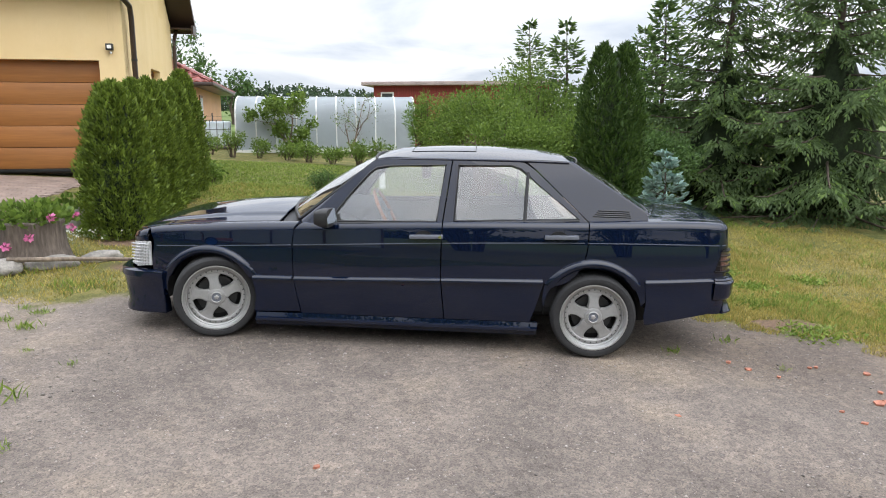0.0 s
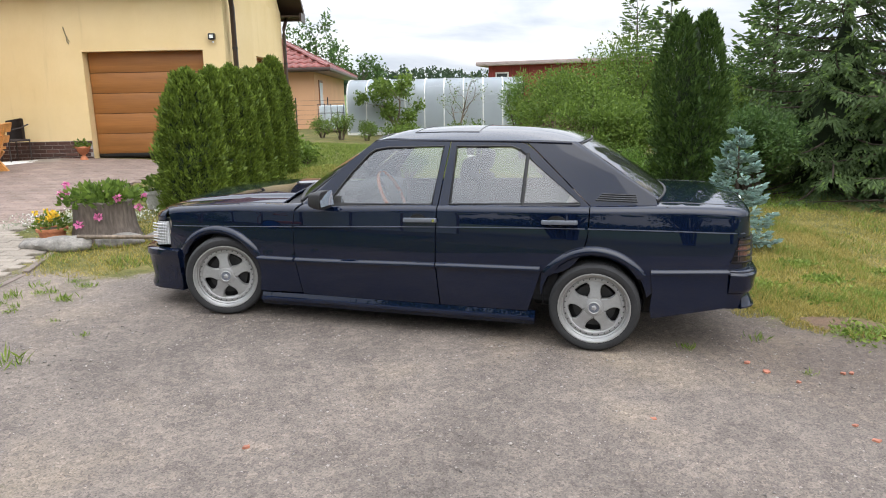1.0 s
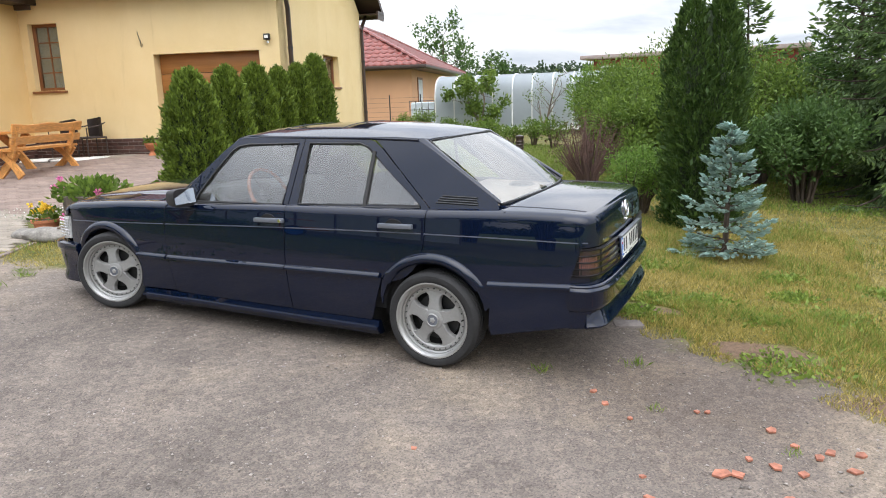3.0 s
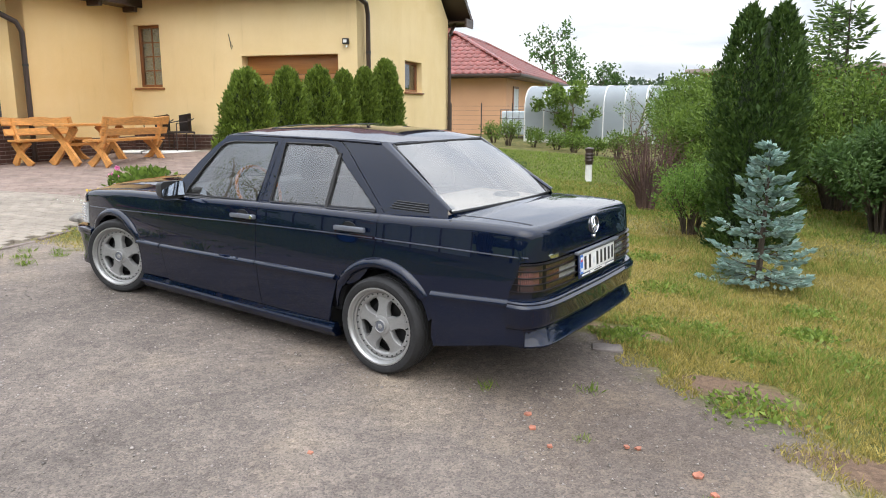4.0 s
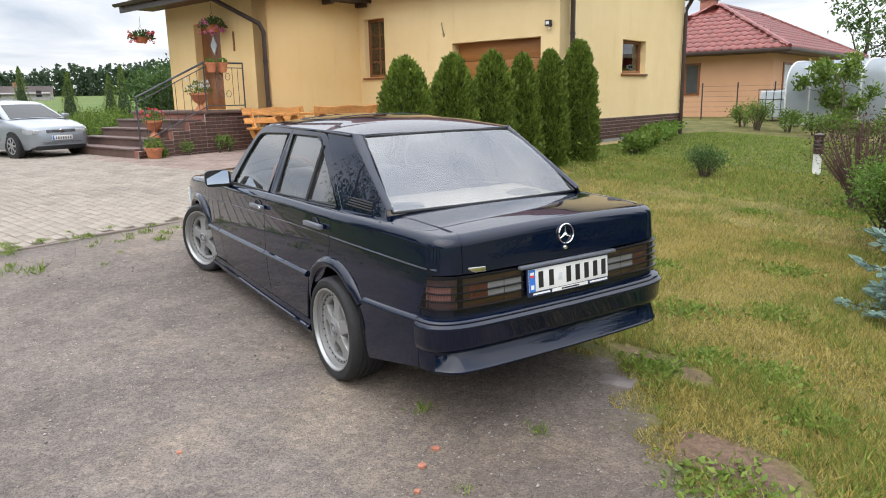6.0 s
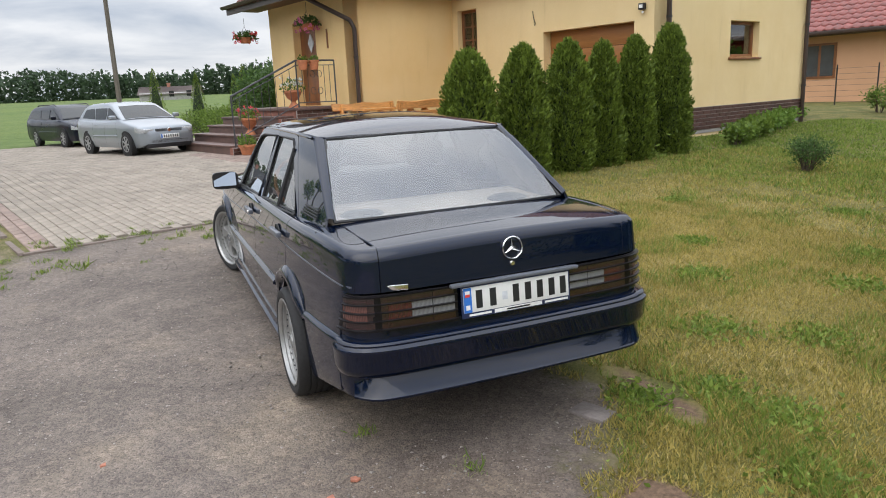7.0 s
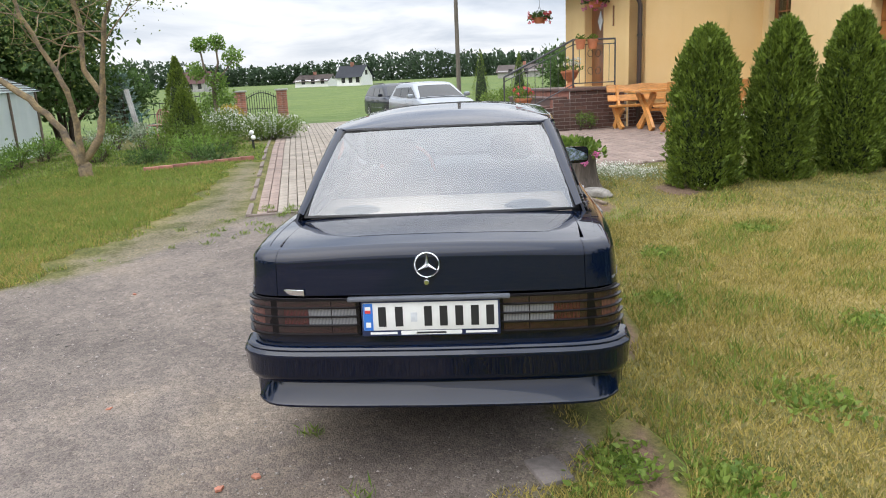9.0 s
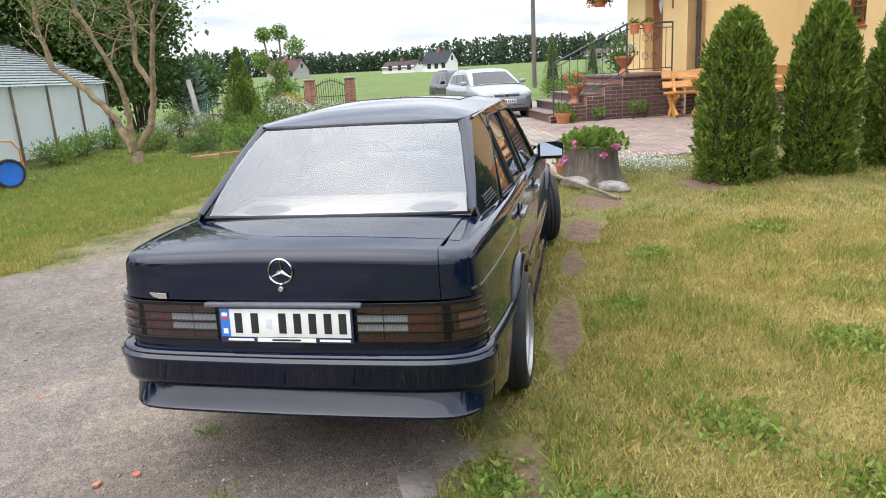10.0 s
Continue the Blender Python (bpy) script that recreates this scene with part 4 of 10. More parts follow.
    for k, (x, w_, h_) in enumerate(((-0.055, 0.05, 0.03), (-0.045, 0.075, 0.047), (-0.01, 0.088, 0.058), (0.035, 0.092, 0.062), (0.05, 0.092, 0.062))):
        rings.append([bm.verts.new((x, w_ * (abs(math.cos(a)) ** 0.45) * math.copysign(1, math.cos(a)), h_ * (abs(math.sin(a)) ** 0.45) * math.copysign(1, math.sin(a)))) for a in [2 * math.pi * j / 24 + 0.01 for j in range(24)]])
    for ra, rb in zip(rings, rings[1:]):
        for j in range(24):
            bm.faces.new((ra[j], ra[(j + 1) % 24], rb[(j + 1) % 24], rb[j]))
    bm.faces.new(rings[0][::-1])
    bm.faces.new(rings[-1])
    bmesh.ops.recalc_face_normals(bm, faces=bm.faces[:])
    mo = part("wing_mirror", bm, M_BLACK if not mir else M_PAINT, car, "dark wing mirror shell", m=mm)
    bm = boxm(0.0505, 0.053, -0.078, 0.078, -0.048, 0.048)
    part("mirror_glass", bm, M_MIRROR, mo, m=Matrix.Translation((0.004, 0, 0)) @ Matrix.Rotation(radians(-11), 4, "Y") @ Matrix.Rotation(radians(5 * sy), 4, "Z"))
    bm = bmesh.new()
    tube(bm, [(-0.01, -0.05 * sy, -0.045), (-0.03, -0.10 * sy, -0.06), (-0.05, -0.15 * sy, -0.055)], [0.022, 0.026, 0.03], 8)
    part("mirror_arm", bm, M_BLACK, mo)


def lens(name, col, rough=0.12, tr=0.0):
    m, n, l, p = nodes_of(name)
    tc = n.new("ShaderNodeTexCoord")
    w = n.new("ShaderNodeTexWave")
    w.inputs["Scale"].default_value = 55
    w.bands_direction = "Y"
    l.new(tc.outputs["Object"], w.inputs["Vector"])
    r = ramp(n, l, w.outputs["Fac"], [(0.0, tuple(c * 0.6 for c in col)), (1.0, tuple(min(1, c * 1.15) for c in col))])
    l.new(r.outputs[0], p.inputs["Base Color"])
    p.inputs["Roughness"].default_value = rough
    p.inputs["Coat Weight"].default_value = 1.0
    p.inputs["Coat Roughness"].default_value = 0.03
    bn = n.new("ShaderNodeBump")
    bn.inputs["Strength"].default_value = 0.25
    bn.inputs["Distance"].default_value = 0.004
    l.new(w.outputs["Fac"], bn.inputs["Height"])
    l.new(bn.outputs[0], p.inputs["Normal"])
    return m


M_LENS = lens("headlight_lens", (0.42, 0.43, 0.44))
M_LENS_W = lens("white_lens", (0.46, 0.47, 0.48))
M_SMOKE = mat("smoked_lens", (0.006, 0.005, 0.0065), rough=0.3, var=0.1, coat=0.25, spec=0.2)
M_AMBER = lens("amber_lens", (0.13, 0.05, 0.042))
M_REDL = lens("red_lens", (0.07, 0.014, 0.016))
M_REDD = lens("dark_red_lens", (0.030, 0.010, 0.012))
M_CLEAR = lens("clear_lens", (0.20, 0.205, 0.22))
M_MIRROR = mat("mirror_silver", (0.42, 0.48, 0.56), rough=0.03, metal=1.0, var=0.01, rvar=0.01)
M_SEAT = mat("dark_cloth", (0.02, 0.02, 0.022), rough=0.9, var=0.3, fine=90)
M_SHELF = mat("parcel_shelf", (0.42, 0.34, 0.28), rough=0.85, var=0.2)
M_RIMWOOD = mat("wood_rim", (0.28, 0.09, 0.025), rough=0.25, var=0.2, coat=0.8)
M_DASH = mat("dash_leather", (0.02, 0.02, 0.02), rough=0.6, var=0.2, bump=0.1)
both(side)

# bonnet, boot lid, roof
TOP = lambda x, y: Vector((x, y, top_h(x, y)))


def edge_y(x, inset):
    px, py, nx, ny = plan(u_of_x(x))
    return -(abs(py) - inset)


bo = [(x, edge_y(x, 0.105)) for x in np.linspace(-3.20, -2.22, 10)] + [(-2.20, -0.3), (-2.24, 0.0), (-2.20, 0.3)] + [(x, -edge_y(x, 0.105)) for x in np.linspace(-2.22, -3.20, 10)] + [(-3.28, 0.55), (-3.305, 0.3), (-3.315, 0.0), (-3.305, -0.3), (-3.28, -0.55)]


def bonnet_z(x, y):
    """The bonnet's skin with its two raised creases."""
    c = 0.012 * smooth_step(0.56, 0.50, abs(y)) * smooth_step(-3.35, -3.0, x)
    return Vector((x, y, top_h(x, y) + c))


bonnet = patch("bonnet", bo, bonnet_z, car, M_PAINT, step=(0.07, 0.05))
cowl = patch("cowl", [(-2.20, -0.68), (-2.02, -0.70), (-1.98, 0.0), (-2.02, 0.70), (-2.20, 0.68), (-2.235, 0.0)], lambda x, y: Vector((x, y, top_h(x, y) - 0.02)), car, M_BLACK)
# wiper lying in the cowl
bm = bmesh.new()
tube(bm, [(-2.17, -0.05, 0.93), (-2.10, -0.25, 0.93), (-2.06, -0.52, 0.90)], 0.008, 6)
part("wiper", bm, M_BLACK, car)
YB = 0.600


def lid(y, v):
    return shell(u_of_y(y), v) if y <= 0 else (lambda p: Vector((p.x, -p.y, p.z)))(shell(u_of_y(-y), v))


VT = 0.55


def lid_all(y, v):
    """The lid's skin: up the tail, round the edge and forward to the rear screen."""
    vt = v_top(u_of_y(y))
    if v <= vt:
        return lid(y, v)
    p = lid(y, vt)
    reach = p.x - (0.430 - 0.075 * (y / 0.6) ** 2)
    e = (v - vt) / VT * reach
    yy = p.y + (y - p.y) * min(1.0, e / 0.2)
    return Vector((p.x - e, yy, top_h(p.x - e, yy)))


ys_ = [-YB + 2 * YB * k / 24 for k in range(25)]
bl = [(y, 0.792 - v_top(u_of_y(y))) for y in ys_] + [(y, VT) for y in ys_[::-1]]
boot = patch("boot_lid", bl, lambda y, w: lid_all(y, w + v_top(u_of_y(y))), car, M_PAINT, step=(0.05, 0.0112), thick=0.012)
# deck strips beside the lid
for s_ in (-1, 1):
    o = [(x, s_ * 0.606) for x in np.linspace(0.34, 0.80, 6)] + [(0.86, s_ * 0.596), (0.87, s_ * 0.625)] + [(x, s_ * abs(edge_y(x, 0.07))) for x in np.linspace(0.83, 0.34, 6)]
    patch("deck_side", o, lambda x, y: TOP(x, y) - Vector((0, 0, 0.003)), car, M_PAINT, step=(0.06, 0.05))
patch("scuttle_panel", [(0.30, -0.62), (0.42, -0.62), (0.47, -0.3), (0.48, 0.0), (0.47, 0.3), (0.42, 0.62), (0.30, 0.62), (0.36, 0.0)], lambda x, y: Vector((x, y, top_h(x, y) - 0.012)), car, M_PAINT)
rz = spline([(-1.60, 1.292), (-1.5, 1.335), (-1.25, 1.370), (-0.9, 1.390), (-0.6, 1.391), (-0.35, 1.378), (-0.18, 1.348), (-0.08, 1.318)])
rdrop = spline([(-1.62, 0.012), (-1.5, 0.032), (-1.2, 0.063), (-0.9, 0.074), (-0.5, 0.064), (-0.3, 0.046), (-0.2, 0.032), (-0.08, 0.018)])
ROOF = lambda x, y: Vector((x, y, rz(x) - rdrop(x) * (abs(y) / 0.59) ** 2.6))
rf = [(-1.545, -0.556), (-1.40, -0.574), (-0.9, -0.578), (-0.4, -0.566), (-0.22, -0.545), (-0.165, -0.505), (-0.125, -0.25), (-0.11, 0.0), (-0.125, 0.25), (-0.165, 0.505), (-0.22, 0.545), (-0.4, 0.566), (-0.9, 0.578), (-1.40, 0.574), (-1.545, 0.556), (-1.585, 0.3), (-1.60, 0.0), (-1.585, -0.3)]
roof = patch("roof", rf, ROOF, car, M_PAINT, step=(0.06, 0.06))
# sliding roof seam
bm = bmesh.new()
sp_ = [(-1.32, -0.40), (-1.32, 0.40), (-0.86, 0.40), (-0.86, -0.40), (-1.32, -0.40)]
pts = []
for a, b in zip(sp_, sp_[1:]):
    pts += [ROOF(a[0] + (b[0] - a[0]) * k / 6, a[1] + (b[1] - a[1]) * k / 6) + Vector((0, 0, 0.001)) for k in range(6)]
tube(bm, pts + [pts[0]], 0.003, 4, False)
part("sliding_roof_seam", bm, M_BLACK, roof)


def screen(bot_c, bot_e, top_c, top_e, bulge):
    def f(a, b):
        k = a * a
        p = Vector(bot_c).lerp(Vector(bot_e), k).lerp(Vector(top_c).lerp(Vector(top_e), k), b)
        y = (bot_e[1] + (top_e[1] - bot_e[1]) * b) * a
        return Vector((p.x, y, p.z)) + Vector(bulge) * math.sin(math.pi * b)
    return f


sq = [(-1 + 0.125 * k, 0.0) for k in range(17)] + [(1 - 0.125 * k, 1.0) for k in range(17)]
ws = screen((-2.22, 0, 0.905), (-2.07, 0.69, 0.862), (-1.605, 0, 1.300), (-1.55, 0.55, 1.288), (-0.012, 0, 0.012))
g = patch("windscreen", sq, ws, car, M_GLASS, step=(0.12, 0.12), thick=0)
g.visible_shadow = False
rs = screen((0.425, 0, 0.990), (0.345, 0.622, 0.976), (-0.105, 0, 1.325), (-0.160, 0.512, 1.312), (0.010, 0, 0.012))
g = patch("rear_screen", sq, rs, car, M_RGLASS, step=(0.12, 0.12), thick=0)
g.visible_shadow = False
for nm, f in (("windscreen_seal", ws), ("rear_screen_seal", rs)):
    bm = bmesh.new()
    pts = [f(a, b) for a, b in sq]
    tube(bm, pts + [pts[0]], 0.012 if nm == "windscreen_seal" else 0.008, 6, False)
    part(nm, bm, M_BLACK, car)

# bumpers
ru = [u_of_x(0.80) + (ULEN - u_of_x(0.80)) * k / 22 for k in range(23)]


def rear_prof(u):
    d = smooth_step(u_of_x(0.80), u_of_x(0.86), u)
    return [(-0.03, 0.594), (0.010, 0.593), (0.022 + 0.006 * d, 0.590), (0.027 + 0.008 * d, 0.582), (0.025 + 0.008 * d, 0.574), (0.034 + 0.014 * d, 0.563), (0.036 + 0.014 * d, 0.554), (0.033 + 0.013 * d, 0.546), (0.029 + 0.013 * d, 0.475), (0.022 + 0.010 * d, 0.448), (0.012 + 0.004 * d, 0.438), (-0.05, 0.436)]


def lip_prof(u):
    d = smooth_step(u_of_x(0.86), u_of_x(0.935), u)
    return [(-0.03, 0.440), (0.006 + 0.004 * d, 0.432), (0.014 + 0.030 * d, 0.358), (0.018 + 0.034 * d, 0.352), (0.018 + 0.034 * d, 0.343), (0.012 + 0.026 * d, 0.336), (-0.05, 0.338)]


def rear_apron(u):
    return [(-0.02, 0.44), (0.010, 0.44), (0.010, 0.37), (0.004, 0.338), (-0.03, 0.338)]


rb = sweep("rear_bumper", ru, rear_prof, car, M_PAINT, cap=False, across=True)
sweep("rear_lip", [u_of_x(0.885) + (ULEN - u_of_x(0.885)) * k / 20 for k in range(21)], lip_prof, rb, M_PAINT, across=True)
sweep("rear_apron", ru, rear_apron, rb, M_PAINT, cap=False, across=True)
fu = [u_of_x(-3.03) * (1 - k / 24) for k in range(25)]


def front_prof(u):
    d = smooth_step(0, 0.25, u_of_x(-3.03) - u)
    return [(-0.03, 0.452), (0.012, 0.456), (0.030 + 0.012 * d, 0.445), (0.034 + 0.012 * d, 0.405), (0.026 + 0.008 * d, 0.39), (0.024 + 0.002 * d, 0.33), (0.010 + 0.008 * d, 0.22), (0.022 + 0.02 * d, 0.165), (0.02 + 0.02 * d, 0.140), (-0.06, 0.138)]


sweep("front_bumper", fu, front_prof, car, M_PAINT, across=True)
# nose: grille shell
bm = boxm(-3.375, -3.30, -0.40, 0.40, 0.46, 0.69, 0.02)
gr_ = part("grille", bm, M_CHROME, car)
for k in range(9):
    part("grille_bar", boxm(-3.38, -3.37, -0.37, 0.37, 0.49 + 0.021 * k, 0.50 + 0.021 * k), M_BLACK, gr_)
# tail panel between the lights, plate, emblem, lock, badge
patch("tail_panel", [(-0.275 + 0.55 * k / 10, 0.585) for k in range(11)] + [(0.275 - 0.55 * k / 10, 0.79) for k in range(11)], lambda y, v: lid(y, v) + Vector((-0.022, 0, 0)), car, M_PAINT, step=(0.1, 0.08))
for s_ in (False, True):
    patch("tail_valance", [(u_of_x(0.802), 0.57), (ULEN, 0.57), (ULEN, 0.64), (u_of_x(0.802), 0.632)], lambda u, v: shell(u, v, -0.004), car, M_PAINT, mirror=s_, step=(0.06, 0.05))
part("plate_garnish", boxm(0.955, 0.982, -0.312, 0.312, 0.776, 0.792, 0.005), M_TRIM, boot)
pl_m = Matrix.Translation((0.968, 0.005, 0.702)) @ Matrix.Rotation(radians(-6), 4, "Y")
npl = part("number_plate", boxm(-0.006, 0.004, -0.268, 0.268, -0.069, 0.069, 0.004), mat("plate_frame", (0.02, 0.03, 0.08), rough=0.4), car, m=pl_m)
part("plate_face", boxm(0.004, 0.0065, -0.260, 0.260, -0.045, 0.064, 0.001), mat("plate_white", (0.72, 0.72, 0.70), rough=0.35, var=0.03), npl)
part("blue_band", boxm(0.0065, 0.008, -0.259, -0.222, -0.044, 0.063), mat("plate_blue", (0.03, 0.16, 0.55), rough=0.4, var=0.05), npl)
part("flag_red", boxm(0.008, 0.009, -0.252, -0.230, 0.024, 0.036), mat("flag_red", (0.6, 0.05, 0.04)), npl)
part("flag_white", boxm(0.008, 0.009, -0.252, -0.230, 0.036, 0.050), M_WHITE, npl)
part("code_bar", boxm(0.008, 0.009, -0.250, -0.231, -0.032, -0.012), M_WHITE, npl)
for k, y in enumerate((-0.186, -0.120, -0.008, 0.052, 0.112, 0.172, 0.230)):
    part("character_bar", boxm(0.0065, 0.0075, y - 0.015, y + 0.015, -0.030, 0.048), M_BLACK, npl)
part("seal_sticker", boxm(0.0065, 0.0075, -0.075, -0.050, -0.012, 0.024), mat("silver_sticker", (0.5, 0.52, 0.55), rough=0.3), npl)
for y0, y1 in ((-0.235, -0.13), (0.135, 0.255)):
    part("caption_bar", boxm(0.004, 0.0055, y0, y1, -0.061, -0.052), M_WHITE, npl)
part("caption_strip", boxm(0.004, 0.005, -0.115, 0.12, -0.064, -0.048), M_WHITE, npl)
part("caption_bar", boxm(0.005, 0.006, -0.055, 0.06, -0.060, -0.053), M_BLACK, npl)
em_m = Matrix.Translation((0.934, 0.0, 0.905)) @ Matrix.Rotation(radians(-7), 4, "Y") @ Matrix.Rotation(radians(90), 4, "Y")
bm = bmesh.new()
lathe(bm, [(0.0445, 0.0), (0.0445, 0.008), (0.047, 0.011), (0.050, 0.008), (0.050, 0.0)], 36)
em = part("boot_emblem", bm, M_CHROME, boot, "chrome ring with three arms", m=em_m)
for k in range(3):
    a = 2 * math.pi * k / 3 + math.pi
    bm = bmesh.new()
    c, s_ = math.cos(a), math.sin(a)
    vs = [bm.verts.new(p) for p in ((0.046 * c, 0.046 * s_, 0.004), (-0.008 * s_ , 0.008 * c, 0.003), (0.008 * s_, -0.008 * c, 0.003), (0.004 * c, 0.004 * s_, 0.010))]
    for q in ((0, 1, 3), (0, 3, 2), (1, 2, 3)):
        bm.faces.new([vs[i] for i in q])
    bmesh.ops.recalc_face_normals(bm, faces=bm.faces[:])
    part("emblem_arm", bm, M_CHROME, em, smooth=None)
lathe_lock = lathe(bmesh.new(), [(0, 0.012), (0.009, 0.012), (0.012, 0.008), (0.013, 0.0)], 16)
part("boot_lock", lathe_lock, M_CHROME, boot, m=Matrix.Translation((0.938, -0.004, 0.838)) @ Matrix.Rotation(radians(90), 4, "Y"))
part("model_badge", boxm(0.0, 0.004, -0.05, 0.05, -0.012, 0.012, 0.003), M_CHROME, boot, m=Matrix.Translation((0.929, -0.535, 0.806)) @ Matrix.Rotation(radians(-12), 4, "Z"))
bm = lathe(bmesh.new(), [(0, 0.022), (0.010, 0.020), (0.015, 0.008), (0.017, 0.0)], 14)
part("aerial_base", bm, M_BLACK, car, m=Matrix.Translation((0.405, -0.722, 0.935)))

# wheels
def tyre_mesh():
    bm = bmesh.new()
    hw_, r0 = 0.106, 0.226
    prof = [(r0, -hw_ + 0.012), (r0 + 0.014, -hw_ + 0.002), (r0 + 0.03, -hw_), (WR - 0.018, -hw_ + 0.002), (WR - 0.004, -hw_ + 0.016), (WR, -hw_ + 0.030)]
    tread = []
    for gcent in (-0.05, -0.017, 0.017, 0.05):
        tread += [(WR + 0.001, gcent - 0.006), (WR - 0.007, gcent - 0.004), (WR - 0.007, gcent + 0.004), (WR + 0.001, gcent + 0.006)]
    prof = prof + tread + [(r, -z) for r, z in prof[::-1]]
    lathe(bm, prof, 64)
    return bm


def make_wheel(m):
    hub = part("wheel", lathe(bmesh.new(), [(0.208, 0.075), (0.200, 0.02), (0.196, -0.085), (0.226, -0.10), (0.226, -0.094), (0.205, -0.08), (0.209, 0.02), (0.214, 0.078), (0.226, 0.092), (0.232, 0.100), (0.232, 0.104), (0.224, 0.104), (0.215, 0.090)], 48), M_RIM, car, "silver five-spoke wheel with polished lip", m=m)
    part("tyre", tyre_mesh(), M_RUBBER, hub, smooth=30)
    part("brake_disc", lathe(bmesh.new(), [(0, 0.0), (0.14, 0.0), (0.14, -0.02), (0, -0.02)], 32), M_DARKMETAL, hub)
    part("inner_drum", lathe(bmesh.new(), [(0.196, -0.03), (0.0, -0.035), (0.0, -0.04), (0.196, -0.04)], 24), M_UNDER, hub)
    # star: five broad arms out of a centre
    for k in range(5):
        a0 = 2 * math.pi * k / 5 + math.pi / 2
        out = [(0.04, -0.034), (0.075, -0.040), (0.105, -0.032), (0.135, -0.031), (0.165, -0.038), (0.183, -0.056), (0.191, -0.088), (0.202, -0.052), (0.208, 0.0), (0.202, 0.052), (0.191, 0.088), (0.183, 0.056), (0.165, 0.038), (0.135, 0.031), (0.105, 0.032), (0.075, 0.040), (0.04, 0.034)]
        bm = bmesh.new()
        zt = lambda r: 0.066 - 0.016 * smooth_step(0.05, 0.2, r)
        ta = [bm.verts.new((x, y, zt(x))) for x, y in out]
        ia = [bm.verts.new((x * 0.97 + 0.003, y * 0.86, zt(x) + 0.006)) for x, y in out]
        ba = [bm.verts.new((x, y, zt(x) - 0.032)) for x, y in out]
        bm.faces.new(ia)
        for i in range(len(out)):
            j = (i + 1) % len(out)
            bm.faces.new((ta[i], ta[j], ia[j], ia[i]))
            bm.faces.new((ba[i], ba[j], ta[j], ta[i]))
        bmesh.ops.triangulate(bm, faces=[f for f in bm.faces if len(f.verts) > 4])
        bmesh.ops.recalc_face_normals(bm, faces=bm.faces[:])
        part("spoke", bm, M_SILVER, hub, smooth=40, m=Matrix.Rotation(a0, 4, "Z") @ Matrix.Diagonal((0.87, 1.08, 1, 1)))
    part("centre_boss", lathe(bmesh.new(), [(0.0, 0.080), (0.046, 0.080), (0.059, 0.075), (0.063, 0.066), (0.065, 0.03)], 32), M_SILVER, hub)
    part("cap_ring", lathe(bmesh.new(), [(0.033, 0.080), (0.033, 0.087), (0.036, 0.089), (0.039, 0.087), (0.040, 0.080)], 28), M_RIM, hub)
    part("centre_cap", lathe(bmesh.new(), [(0, 0.0845), (0.026, 0.0845), (0.0335, 0.083)], 28), M_TRIM, hub, "round grey centre cap")
    part("cap_boss", lathe(bmesh.new(), [(0, 0.0885), (0.012, 0.088), (0.018, 0.0845)], 5), M_RIM, hub)
    bm = bmesh.new()
    for k in range(30):
        a = 2 * math.pi * (k + 0.5) / 30
        lathe(bm, [(0, 0.007), (0.004, 0.006), (0.005, 0.0)], 6, Matrix.Translation((0.1875 * math.cos(a), 0.1875 * math.sin(a), 0.060)))
    part("rim_bolts", bm, M_DARKMETAL, hub, kind="stuff")
    part("rim_ring", lathe(bmesh.new(), [(0.164, 0.030), (0.166, 0.052), (0.176, 0.060), (0.194, 0.060), (0.197, 0.050), (0.205, 0.040)], 48), M_SILVER, hub)
    part("lip_step", lathe(bmesh.new(), [(0.196, 0.046), (0.199, 0.064), (0.208, 0.068), (0.210, 0.082), (0.218, 0.086), (0.221, 0.098)], 48), M_RIM, hub)
    part("valve", tube(bmesh.new(), [(0.19, 0.02, 0.06), (0.185, 0.02, 0.082)], 0.004, 6), M_BLACK, hub)
    return hub


WH = lambda x, y, steer=0.0, spin=0.0: Matrix.Translation((x, y, WR)) @ Matrix.Rotation(radians(steer), 4, "Z") @ Matrix.Rotation(radians(90 if y < 0 else -90), 4, "X") @ Matrix.Rotation(radians(spin), 4, "Z")
wheel = make_wheel(WH(XR, -0.732, 0, 0))
for x, y, st, spn in ((XF, -0.722, 18, 9), (XR, 0.732, 0, 30), (XF, 0.722, 18, 50)):
    c = copy_thing(wheel, WH(x, y, st, spn))
    c.parent = car

# dark floor, wheel wells and cabin
bm = bmesh.new()
box(bm, -2.25, -0.45, -0.73, 0.73, 0.13, 0.30, 0.03)
part("underbody", bm, M_UNDER, car)
part("boot_tub", boxm(0.37, 0.88, -0.62, 0.62, 0.30, 0.60, 0.04), M_UNDER, car)
part("engine_bay", boxm(-3.25, -2.3, -0.45, 0.45, 0.22, 0.62, 0.04), M_UNDER, car)
part("rear_axle", boxm(-0.42, 0.42, -0.55, 0.55, 0.20, 0.72, 0.03), M_UNDER, car)
for cx, s_ in ((XF, 1), (XF, -1), (XR, 1), (XR, -1)):
    bm = bmesh.new()
    rings = []
    for k in range(17):
        a = radians(-10 + 200 * k / 16)
        rings.append([bm.verts.new((cx - 0.015 + 0.325 * math.cos(a), s_ * y, 0.315 + 0.30 * math.sin(a))) for y in (0.50, 0.765)])
    for ra, rb_ in zip(rings, rings[1:]):
        bm.faces.new((ra[0], ra[1], rb_[1], rb_[0]))
    part("wheel_well", bm, M_UNDER, car, smooth=60)
part("exhaust", tube(bmesh.new(), [(0.4, -0.42, 0.30), (0.84, -0.42, 0.34)], 0.03, 12), M_DARKMETAL, car)
